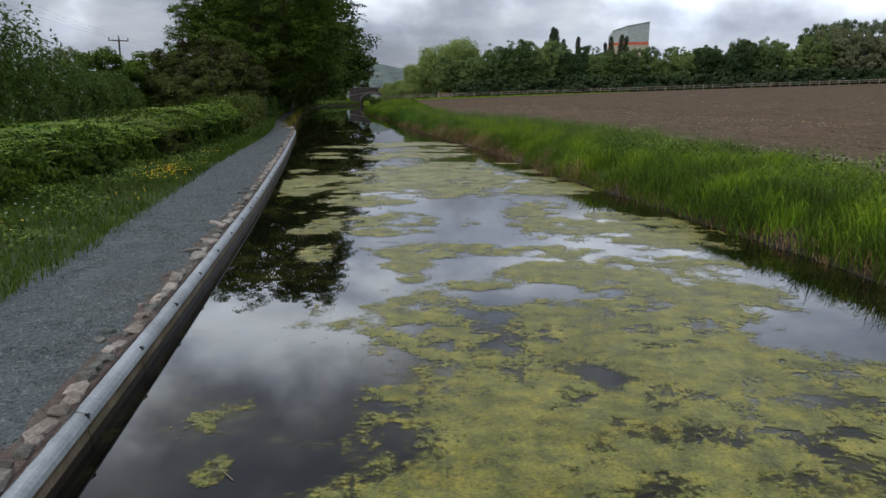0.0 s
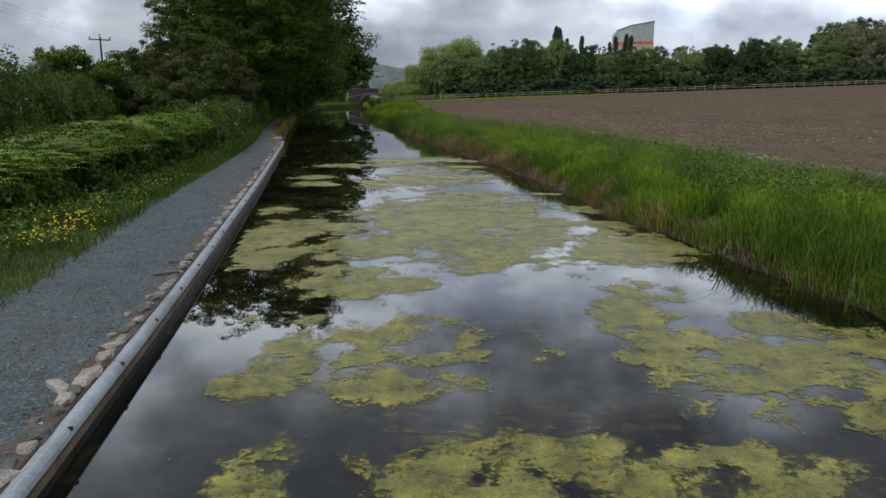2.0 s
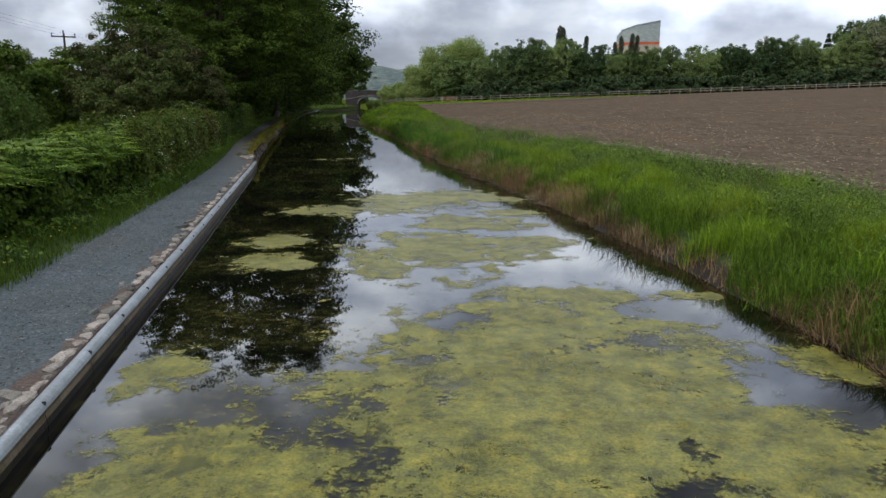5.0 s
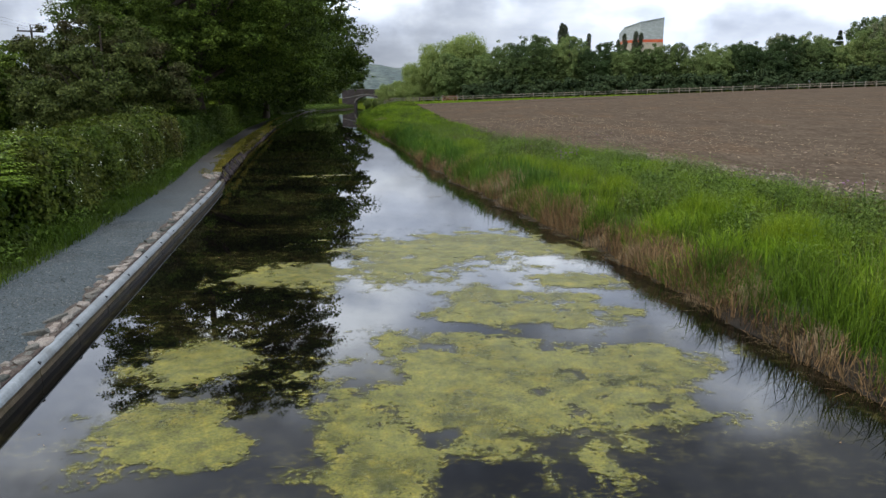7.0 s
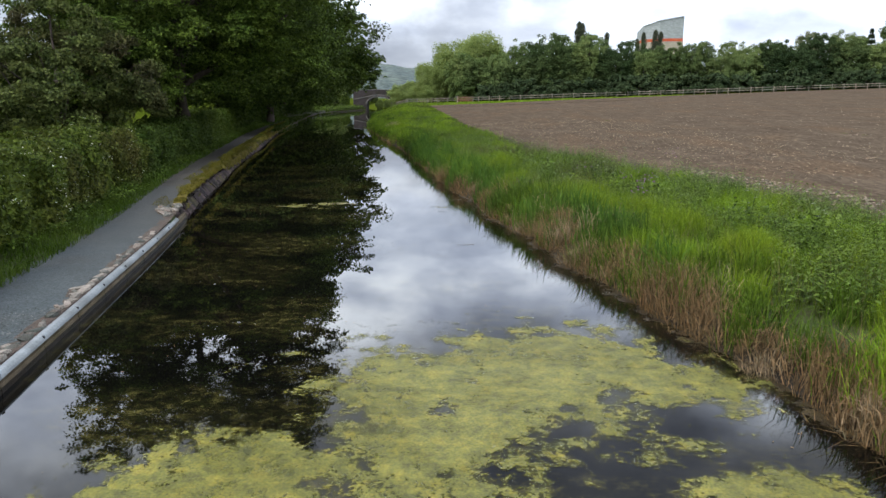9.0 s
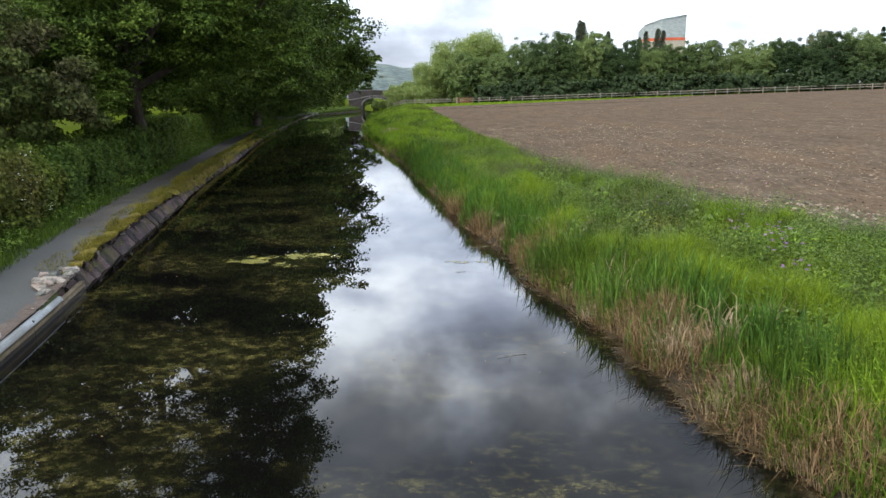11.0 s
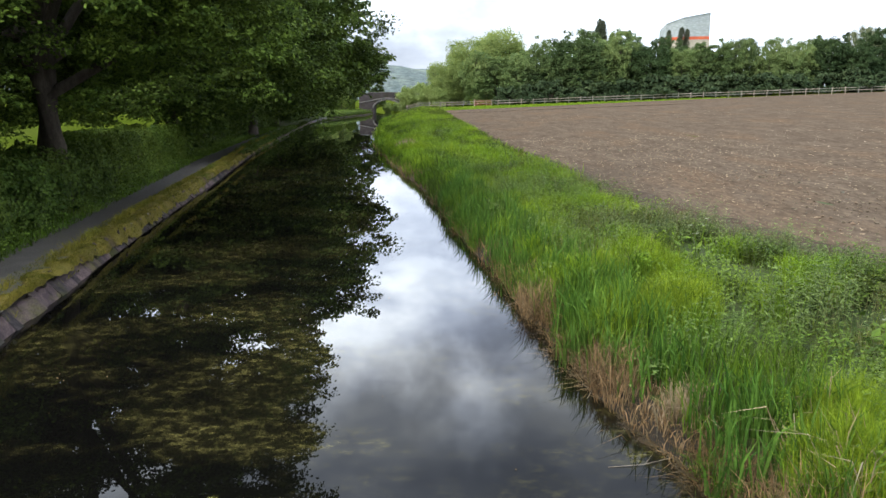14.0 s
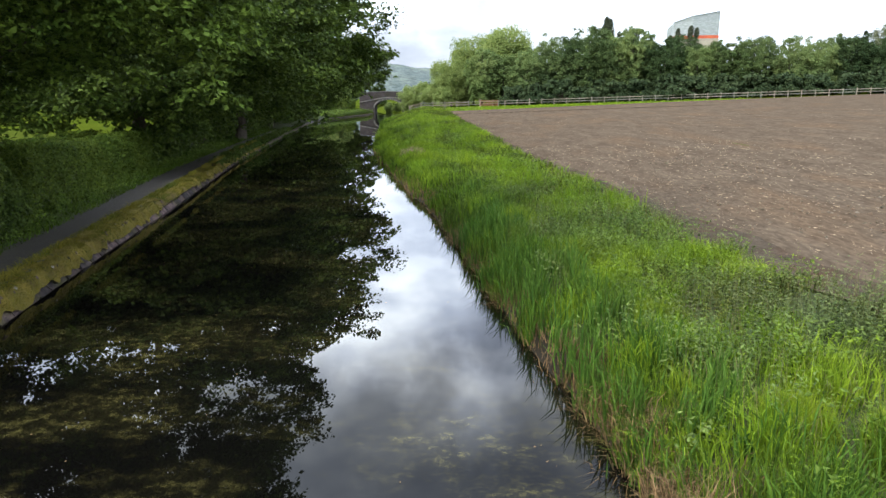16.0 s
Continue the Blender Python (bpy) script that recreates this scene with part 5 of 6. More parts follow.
def hedge(name, y0, y1, front, width, height, n, size, mat, label, seed, boxy=0.7, lumpy=0.22, blossom=None, spray=70):
    """A hedge along the path: stems inside a shell of leaves with an uneven top."""
    rng = np.random.default_rng(seed)
    thing = tagged(new(name), label, "hedge")
    y = rng.uniform(y0, y1, n)
    th = rng.uniform(0.02, np.pi, n)
    w, h = width(y), height(y)
    l = lump(y, th * 1.6, 0.55, seed) + 0.6 * lump(y, th * 4.0, 1.6, seed + 3)
    deep = 1 - 0.45 * rng.uniform(0, 1, n) ** 2.2
    # leaves gather in sprays
    m = n // spray
    pick = rng.integers(0, m, n)
    th = np.clip(th[pick] + rng.normal(0, 0.0155 * spray**0.5, n), 0.02, np.pi)
    y = np.clip(y[pick] + rng.normal(0, 0.22, n), y0, y1)
    l = l[pick] + rng.normal(0, 0.35, m)[pick]
    w, h = width(y), height(y)
    c, s = np.cos(th), np.sin(th)
    c, s = np.sign(c) * np.abs(c) ** boxy, np.abs(s) ** boxy
    # upright faces are leafy down to the ground
    face = (rng.uniform(0, 1, m) < 0.42)[pick]
    low = np.clip(rng.uniform(0.02, 0.95, m)[pick] + rng.normal(0, 0.06, n), 0.01, 1.0)
    c = np.where(face, np.sign(c) * (1 - (0.15 + 0.45 * boxy) * low**3), c)
    s = np.where(face, low, s)
    r = deep * (1 + lumpy * l)
    x = front(y) - w / 2 + w / 2 * c * r
    z = ground_z(front(y) - w / 2, y) + h * s * r
    end = np.clip(np.minimum(y - y0, y1 - y) / 1.2, 0.0, 1) ** 0.5
    z = np.where(end < 1, ground_z(x, y) + (z - ground_z(x, y)) * (0.35 + 0.65 * end), z)
    outward = np.stack([np.where(face, np.sign(c), c * 1.2), np.zeros(n), np.where(face, 0.35, s * 1.3)], 1)
    v, t = leaves(np.stack([x, y, z], 1), rng.uniform(*size, n), rng, aspect=0.6, face=outward, loose=0.5)
    foliage = part("foliage", raw_mesh("foliage", v, t, mat), thing)
    stems = []
    for _ in range(int((y1 - y0) * 1.6)):
        sy = rng.uniform(y0 + 0.3, y1 - 0.3)
        sx = float(front(sy) - width(sy) / 2 + rng.uniform(-0.3, 0.3) * width(sy))
        g = float(ground_z(sx, sy))
        hh = float(height(sy)) * rng.uniform(0.5, 0.85)
        stems.append(tube([(sx, sy, g - 0.1), (sx + rng.uniform(-0.2, 0.2), sy + rng.uniform(-0.2, 0.2), g + hh * 0.5), (sx + rng.uniform(-0.4, 0.4), sy + rng.uniform(-0.4, 0.4), g + hh)], (0.03, 0.022, 0.008), 5))
    tagged(part("stems", tubes_mesh("stems", stems, M_BARK), thing), kind="stuff")
    if blossom:
        b0, b1, nb, bs = blossom
        pick = np.nonzero((y > b0) & (y < b1) & (deep > 0.93))[0]
        if len(pick):
            pick = rng.choice(pick, min(nb, len(pick)), replace=False)
            cl = lump(y[pick], z[pick], 1.3, seed + 9)
            pick = pick[cl > 0.0]
            P = np.stack([x, y, z], 1)[pick]
            P = np.repeat(P, 5, 0) + rng.normal(0, 0.07, (len(P) * 5, 3)) + [0.04, 0, 0.05]
            v, t = leaves(P, rng.uniform(*bs, len(P)), rng, flat=0.5, aspect=0.9)
            part("blossom", raw_mesh("blossom", v, t, M_BLOSSOM), foliage, label="clusters of small white flowers")
    return thing


# the shade under the trees is put into the dark leaf colour here
grass("shady_bank", 34000, 108, 254, off(path_left, 1.2), off(left_water, 0.12), (0.18, 0.5), (0.025, 0.06), (0.2, 1.0), M_HEDGE_SHADED, "dark rank grass hanging over the shaded bank", "grass", 58)
herbs("bank_herbs", 260, 100, 250, off(path_left, 2.2), off(left_water, -0.1), (0.25, 0.65), M_HEDGE_SHADED, "dark herbs overhanging the shaded bank", 38, per=60, size=(0.12, 0.24), spread=0.45)
BRAMBLE = hedge("bramble_hedge", 9, 43, hedge_front, lambda y: np.interp(y, (9, 22, 35, 54), (5.0, 4.6, 3.4, 2.4)), lambda y: np.interp(y, (9, 20, 32, 45, 54), (0.85, 1.15, 1.45, 1.9, 1.95)) * (1 + 0.22 * lump(y, y * 0, 0.42, 5.0)), 70000, (0.10, 0.19), M_BRACKEN, "dense green bramble and bracken bank beside the towpath", 41, boxy=0.8, lumpy=0.34, spray=110)
hedge("field_hedge", 41.5, 62, off(hedge_front, 0.25), lambda y: 2.8 + 0 * y, lambda y: np.interp(y, (41, 50, 58, 66, 74, 78, 82, 86, 92, 97), (1.95, 2.0, 2.0, 1.8, 1.75, 2.15, 2.3, 2.1, 1.85, 1.8)), 75000, (0.09, 0.17), M_HEDGE_SUNLIT, "green field hedge in a sunlit leaf colour, with a level top and white flowers", 42, boxy=0.45, lumpy=0.26, spray=120, blossom=(41, 61, 700, (0.03, 0.065)))
# same hedge farther on: the oaks' shade is painted by a darker leaf
hedge("field_hedge", 61.6, 79.6, off(hedge_front, 0.25), lambda y: 2.8 + 0 * y, lambda y: np.interp(y, (41, 50, 58, 66, 74, 78, 82, 86, 92, 97), (1.95, 2.0, 2.0, 1.8, 1.75, 2.15, 2.3, 2.1, 1.85, 1.8)), 62000, (0.09, 0.17), M_HEDGE_SHADED, "green hedge with the oaks' shade put into its dark leaf colour", 48, boxy=0.45, lumpy=0.26, spray=120)
hedge("clipped_hedge", 79.9, 97.2, off(hedge_front, 0.30), lambda y: 3.2 + 0 * y, lambda y: np.interp(y, (80, 97), (2.25, 2.15)), 60000, (0.08, 0.15), M_CLIPPED, "green hedge clipped square with a sunlit flat top", 43, boxy=0.24, lumpy=0.05)
hedge("shady_hedge", 97.6, 200, hedge_front, lambda y: 3.0 + 0 * y, lambda y: np.interp(y, (97, 110), (1.8, 2.3)), 42000, (0.2, 0.36), M_HEDGE_SHADED, "dark green undergrowth under the trees", 44, boxy=0.7)
hedge("clipped_hedge", 240, 256, line((238, -33.2), (258, -34.0)), lambda y: 5.0 + 0 * y, lambda y: 3.6 + 0 * y, 9000, (0.2, 0.34), M_CLIPPED, "bright green hedge clipped square beside the bridge", 46, boxy=0.3, lumpy=0.05)
hawthorn_front = line((20, -17.0), (30, -18.5), (45, -22.0), (62, -25.5))
hedge("hawthorn_hedge", 27, 61, hawthorn_front, lambda y: 4.4 + 0 * y, lambda y: np.interp(y, (27, 34, 42, 50, 61), (5.8, 5.6, 4.3, 3.3, 3.3)), 62000, (0.14, 0.26), M_HAWTHORN, "tall overgrown hawthorn hedge, partly in white blossom", 45, boxy=0.75, lumpy=0.35, blossom=(27, 44, 900, (0.06, 0.11)))


def fronds(thing, n, y0, y1, front, width, height, seed):
    """Arching fern fronds over the top of a hedge, each with paired leaflets that shorten to its tip."""
    rng = np.random.default_rng(seed)
    k = 22
    # fewer towards both ends
    y = y0 + (y1 - y0) * rng.beta(1.7, 1.7, n)
    y = y + 0.5 * lump(y, y * 0, 0.9, 2.0)
    th = rng.uniform(0.18, 0.80, n) * np.pi
    w, h = width(y), height(y)
    x = front(y) - w / 2 + w / 2 * np.sign(np.cos(th)) * np.abs(np.cos(th)) ** 0.8
    z = ground_z(front(y) - w / 2, y) + h * np.sin(th) ** 0.8
    a = rng.uniform(0, 2 * np.pi, n)
    out = np.stack([np.cos(a), np.sin(a)], 1) + np.stack([0.5 * np.cos(th), np.zeros(n)], 1)
    out /= np.linalg.norm(out, axis=1, keepdims=True)
    long = rng.uniform(0.45, 0.95, n)
    s = np.repeat((np.arange(k // 2) + 0.6) / (k // 2), 2)[None, :]
    side = np.where(np.arange(k) % 2, 1.0, -1.0)[None, :]
    leaf = long[:, None] * 0.30 * (1.08 - s)
    px = x[:, None] + out[:, :1] * long[:, None] * s - out[:, 1:] * side * leaf * 0.5
    py = y[:, None] + out[:, 1:] * long[:, None] * s + out[:, :1] * side * leaf * 0.5
    pz = z[:, None] + long[:, None] * (0.55 * s - 0.60 * s**2) + 0.03
    P = np.stack([px, py, pz], 2).reshape(-1, 3)
    d = np.stack([-out[:, 1:] * side + 0.5 * out[:, :1], out[:, :1] * side + 0.5 * out[:, 1:], np.full((n, k), -0.18)], 2).reshape(-1, 3)
    d /= np.linalg.norm(d, axis=1, keepdims=True)
    c = np.cross(d, [0, 0, 1.0])
    size = leaf.reshape(-1, 1)
    v = np.stack([P - d * size / 2, P + c * size * 0.17, P + d * size / 2, P - c * size * 0.17], 1).reshape(-1, 3)
    o = (np.arange(len(P)) * 4)[:, None]
    t = np.concatenate([o + [0, 1, 2], o + [0, 2, 3]], 1).reshape(-1, 3)
    tagged(part("fern_frond", raw_mesh("fern_frond", v, t, M_FERN), thing, label="bright green bracken fronds"), kind="stuff")


fronds(BRAMBLE, 4000, 15, 46, hedge_front, lambda y: np.interp(y, (9, 22, 35, 54), (5.0, 4.6, 3.4, 2.4)), lambda y: np.interp(y, (9, 20, 32, 45, 54), (0.85, 1.15, 1.45, 1.9, 1.95)) * (1 + 0.22 * lump(y, y * 0, 0.42, 5.0)), 47)
stone_row()
quay_wall()


# ---- trees ----
def tree_meshes(seed, height, radius, trunk_h, trunk_r, n, size, mat, squash=0.8, clumps=110, low=0.12, droop=0.0, limbs=9, wide=0.45, bulk=1.0, skirt=0, shift=0.0, full=1.0, boughs=(0.6, 1.36, 0.15), sprays=0, shell=0.55, loose=0.6):
    """Trunk with limbs, and a crown of leaf clumps with gaps between them; the foot stands at the origin."""
    rng = np.random.default_rng(seed)
    cz = max(wide * height, low * height + 0.2)
    d = rng.normal(size=(clumps, 3))
    d /= np.linalg.norm(d, axis=1, keepdims=True)
    flatr = np.hypot(d[:, 0], d[:, 1])[:, None]
    d[:, :2] *= flatr ** (full - 1)
    rr = rng.uniform(0.12, 1.0, clumps) ** 0.40
    lob = np.array([1 + 0.22 * noise.noise(Vector(v) * 1.6 + Vector((seed * 3.3, 0, 0))) + 0.10 * noise.noise(Vector(v) * 4.5 + Vector((0, seed * 2.1, 0))) for v in d])
    C = d * (rr * lob)[:, None] * np.array([radius, radius, 1.0]) * 0.93
    C[:, 2] *= np.where(C[:, 2] > 0, height - cz, cz - low * height)
    C[:, 2] += cz
    if skirt:
        # low outer boughs
        a, r = rng.uniform(boughs[0] * np.pi, boughs[1] * np.pi, skirt), rng.uniform(0.30, 1.0, skirt) * radius
        C[:skirt] = np.stack([r * np.cos(a), r * np.sin(a), rng.uniform(boughs[2] * height, 0.42 * height, skirt)], 1)
    C[:, 0] += shift
    cr = rng.uniform(0.075, 0.145, clumps) * radius * (120 / clumps) ** 0.22 * 1.15 * bulk
    idx = rng.choice(clumps, n, p=cr**2 / np.sum(cr**2))
    e = rng.normal(size=(n, 3))
    e /= np.linalg.norm(e, axis=1, keepdims=True)
    unit = e.copy()
    e *= (rng.uniform(0.0, 1, n) ** shell)[:, None]
    P = C[idx] + e * cr[idx][:, None] * np.array([1.0, 1.0, squash * 0.7])
    away = C[idx] - np.array([shift, 0, cz])
    away /= np.linalg.norm(away, axis=1, keepdims=True) + 1e-9
    face = unit * 0.8 + away * 0.5 + np.array([0, 0, 0.5])
    if sprays:
        # flat leafy sprays, one over another, that dip towards their ends
        S = C[:, None, :] + rng.normal(0, 0.55, (clumps, sprays, 3)) * cr[:, None, None] * np.array([1.0, 1.0, 0.75])
        which = rng.integers(0, sprays, n)
        r, a = np.sqrt(rng.uniform(0, 1, n)), rng.uniform(0, 2 * np.pi, n)
        r *= 0.75 + 0.25 * np.cos(a * 5 + which)
        reach = cr[idx] * (0.58 + 0.30 * (which % 3) / 2)
        P = S[idx, which] + np.stack([r * np.cos(a), r * np.sin(a), -0.42 * r**2 + rng.normal(0, 0.12, n)], 1) * reach[:, None]
        face = away * 0.3 + np.stack([0.5 * r * np.cos(a), 0.5 * r * np.sin(a), np.ones(n)], 1)
    P[:, 2] -= droop * rng.uniform(0, 1, n) ** 2 * np.hypot(P[:, 0], P[:, 1]) / radius * height * 0.3
    P[:, 2] = np.maximum(P[:, 2], 0.3)
    v, t = leaves(P, rng.uniform(*size, n), rng, aspect=0.62, face=face, loose=loose)
    crown = raw_mesh("crown", v, t, mat)
    pieces = [tube([(0, 0, -0.4), (0.05, 0, trunk_h * 0.5), (0.0, 0.1, trunk_h), (0.1, 0.0, height * 0.62), (0.0, 0.1, height * 0.85)], (trunk_r * 1.35, trunk_r, trunk_r * 0.85, trunk_r * 0.45, 0.05), 9)]
    far = rng.choice(clumps, min(limbs, clumps), replace=False)
    for i in far:
        z0 = rng.uniform(trunk_h * 0.85, height * 0.5)
        end = C[i]
        m = np.array([end[0] * 0.5, end[1] * 0.5, z0 + (end[2] - z0) * 0.42])
        pieces.append(tube([(0, 0, z0), m, end], (trunk_r * 0.45, trunk_r * 0.26, 0.03), 6))
    return tubes_mesh("trunk", pieces, M_BARK), crown


def tree(name, meshes, m, label, category="tree", group=""):
    thing = tagged(new(name), label, category, group)
    thing.matrix_basis = m
    part("trunk", meshes[0], thing)
    part("crown", meshes[1], thing)
    return thing


def planted(x, y, turn=0.0, scale=1.0, sink=0.0):
    z = float(ground_z(x, y))
    return pose(x, y, z - sink, 0, 0, turn) @ Matrix.Scale(scale, 4)


OAK_A = tree_meshes(1, 19.9, 9.15, 4.2, 0.48, 430000, (0.11, 0.21), M_OAK, clumps=600, low=0.17, limbs=18, wide=0.55, bulk=1.2, skirt=150, boughs=(0.6, 1.6, 0.16), shift=0.5, squash=1.05, full=0.58, sprays=8, loose=0.6)
OAK_B = tree_meshes(2, 21.0, 11.0, 4.0, 0.45, 180000, (0.20, 0.36), M_OAK_SHADED, clumps=440, low=0.14, limbs=16, wide=0.42, bulk=1.2, skirt=130, boughs=(0.5, 1.66, 0.125), shift=2.4, full=0.6, squash=1.1, sprays=8, loose=0.6)
OAK_C = tree_meshes(3, 19.0, 12.4, 3.6, 0.45, 75000, (0.28, 0.48), M_OAK_SHADED, clumps=260, low=0.11, limbs=12, wide=0.40, bulk=1.25, full=0.5, squash=1.2, sprays=8, loose=0.6)
OAK = "large dark green oak leaning out over the towpath and water"
tree("oak_tree", OAK_A, planted(-19.3, 76.4), OAK, group="oaks along the towpath")
tree("oak_tree", OAK_B, planted(-25.6, 103.0), OAK, group="oaks along the towpath")
tree("oak_tree", OAK_C, planted(-26.9, 128.0, 20, 1.12), OAK, group="oaks along the towpath")
tree("oak_tree", OAK_C, planted(-31.5, 156.0, 150, 1.1), OAK, group="oaks along the towpath")
tree("oak_tree", OAK_C, planted(-37.0, 182.0, 240), OAK, group="oaks along the towpath")
SHRUB = tree_meshes(4, 7.8, 4.9, 1.0, 0.14, 40000, (0.12, 0.22), M_SHRUB, clumps=150, low=0.05, limbs=14)
tree("willow_shrub", SHRUB, planted(-20.6, 65.0), "greyish olive-green sallow bush behind the hedge", "bush")
tree("willow_shrub", SHRUB, planted(-25.0, 70.0, 130, 0.95), "greyish olive-green sallow bush behind the hedge", "bush")
HOLLY = tree_meshes(6, 5.2, 3.4, 0.8, 0.12, 20000, (0.14, 0.24), M_OAK, clumps=90, low=0.03, limbs=10, bulk=1.3)
for x, y, s in ((-24.0, 73.0, 1.0), (-29.5, 73.0, 1.2), (-30.5, 66.5, 1.2)):
    tree("holly_bush", HOLLY, planted(x, y, x * 61 % 360, s), "dark evergreen bush under the oaks", "bush", "bushes under the oaks")
for x, y, s in ((-38.5, 214.0, 0.9), (-39.0, 200.0, 1.1), (-38.0, 228.0, 0.9), (-37.0, 186.0, 0.9), (-36.0, 172.0, 0.8)):
    tree("bank_bush", HOLLY, planted(x, y, x * 61 % 360, s), "dark bush on the bank before the bridge", "bush", "bushes by the bridge")
LEFT_FAR = tree_meshes(5, 7.5, 4.0, 1.4, 0.16, 7000, (0.3, 0.55), M_HAWTHORN, clumps=60, low=0.08, limbs=8)
for x, y, s in ((-66, 100, 0.95), (-75, 120, 1.0), (-60, 128, 0.8), (-80, 150, 1.0), (-92, 132, 1.1), (-104, 170, 1.3), (-58, 105, 0.55), (-70, 175, 1.0), (-58, 180, 1.0)):
    tree("field_tree", LEFT_FAR, planted(x, y, x * 37 % 360, s), "green hedgerow tree across the pasture", group="hedgerow trees")

# the wooded belt behind the far fence
TALL = tree_meshes(7, 22.0, 9.3, 5.0, 0.45, 64000, (0.30, 0.52), M_OAK_SHADED, clumps=230, low=0.20, limbs=16, wide=0.52, full=0.65, squash=1.1, sprays=7, loose=0.6)
for x, y, turn, size in ((-34.0, 270.0, 40, 1.0), (-46.0, 264.0, 160, 0.92)):
    tree("bridge_tree", TALL, planted(x, y, turn, size), "tall dark tree rising behind the stone bridge", group="trees beyond the bridge")
BELT = [tree_meshes(60 + i, 14.0, (5.6, 6.3, 5.2, 6.0, 4.6)[i], 2.2, 0.22, 30000, (0.22, 0.42), M_BELT, clumps=(380, 460, 330, 420, 300)[i], low=0.0, limbs=6, bulk=(1.15, 1.05, 1.25, 1.1, 1.2)[i], wide=(0.42, 0.5, 0.38, 0.46, 0.5)[i], squash=1.3, full=0.62, shell=0.4, loose=0.7) for i in range(5)]
PALE = tree_meshes(70, 16.0, 6.4, 2.5, 0.22, 24000, (0.26, 0.48), M_BELT_PALE, clumps=220, low=0.02, limbs=6, bulk=1.3, squash=1.3)
WILLOW = tree_meshes(71, 15.0, 7.0, 2.5, 0.25, 46000, (0.24, 0.44), M_WILLOW, clumps=170, low=0.0, droop=0.25, limbs=6, bulk=1.9, wide=0.45, squash=1.25, full=0.7)
SCRUB = tree_meshes(73, 15.0, 7.0, 1.5, 0.25, 9000, (0.5, 0.9), M_WILLOW, clumps=90, low=0.0, droop=0.25, limbs=6, bulk=1.9, wide=0.45, squash=1.25, full=0.7)
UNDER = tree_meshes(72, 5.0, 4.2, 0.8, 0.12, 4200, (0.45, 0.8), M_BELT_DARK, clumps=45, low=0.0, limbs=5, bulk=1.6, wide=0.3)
rnd = random.Random(12)
SKYLINE = line((-20, 14.5), (-4, 14.0), (16, 16.0), (28, 16.0), (42, 14.0), (56, 13.0), (74, 12.5), (86, 14.0), (100, 14.0), (110, 15.8), (118, 17.8), (130, 19.2), (146, 21.2), (200, 22.5))
x = 4.0
while x < 200:
    y = float(fence_y(x)) + rnd.uniform(9, 15)
    pale = x > 100 and rnd.random() < 0.6
    me, full = (PALE, 16.0) if pale else (rnd.choice(BELT), 14.0)
    tree("belt_tree", me, planted(x, y, rnd.uniform(0, 360), float(SKYLINE(x)) / full * rnd.uniform(0.70, 1.08)), "silvery green poplar-like tree in the far wood" if pale else "dense green tree in the far wood", group="trees of the far wood")
    x += rnd.uniform(5.0, 7.5)
x = 8.0
while x < 210:
    me, full = (PALE, 16.0) if x > 60 and rnd.random() < 0.45 else (rnd.choice(BELT), 14.0)
    tree("belt_tree", me, planted(x, float(fence_y(x)) + rnd.uniform(24, 36), rnd.uniform(0, 360), float(SKYLINE(x)) / full * rnd.uniform(0.95, 1.12)), "dense green tree in the far wood", group="trees of the far wood")
    x += rnd.uniform(8, 11)
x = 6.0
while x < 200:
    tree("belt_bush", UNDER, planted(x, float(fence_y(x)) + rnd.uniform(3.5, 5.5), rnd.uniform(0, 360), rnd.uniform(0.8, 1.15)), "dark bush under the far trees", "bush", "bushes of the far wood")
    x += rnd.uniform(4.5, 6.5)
tree("ash_tree", PALE, planted(-66.5, 130.0, 40, 0.66), "pale thin-leaved ash tree across the pasture")
for x, y, turn, size in ((-7.8, 228, 30, 0.74), (-2.5, 233, 200, 1.06), (4.5, 238, 120, 1.24)):
    tree("willow_tree", WILLOW, planted(x, y, turn, size), "pale yellow-green weeping willow", group="willows by the bridge")
tree("belt_tree", BELT[4], planted(-0.8, 222.5, 75, 0.92), "dense green tree in the far wood", group="trees of the far wood")
for x, y, s in ((-18.6, 250, 0.5), (-13, 236, 0.35), (-9.5, 222, 0.33), (-24.5, 276, 0.20), (-27.5, 281, 0.24), (-17, 290, 0.5), (-42, 262, 0.8), (-10, 290, 0.6), (-44, 226, 0.9)):
    tree("willow_bush", SCRUB, planted(x, y, x * 50 % 360, s), "light green bush near the bridge", "bush")


def conifer_meshes(seed, height, radius, n, mat):
    rng = np.random.default_rng(seed)
    h = rng.uniform(0.06, 1, n)
    tier = (np.floor(h * 11) + rng.uniform(0, 0.75, n)) / 11
    r = radius * (1.03 - tier) * rng.uniform(0.2, 1, n) ** 0.5
    a = rng.uniform(0, 2 * np.pi, n)
    P = np.stack([r * np.cos(a), r * np.sin(a), tier * height - 0.10 * r], 1)
    v, t = leaves(P, rng.uniform(0.4, 0.8, n), rng, flat=0.5, aspect=0.4)
    return tubes_mesh("trunk", [tube([(0, 0, -0.4), (0, 0, height * 0.5), (0, 0, height * 0.98)], (0.3, 0.2, 0.03), 7)], M_BARK), raw_mesh("crown", v, t, mat)


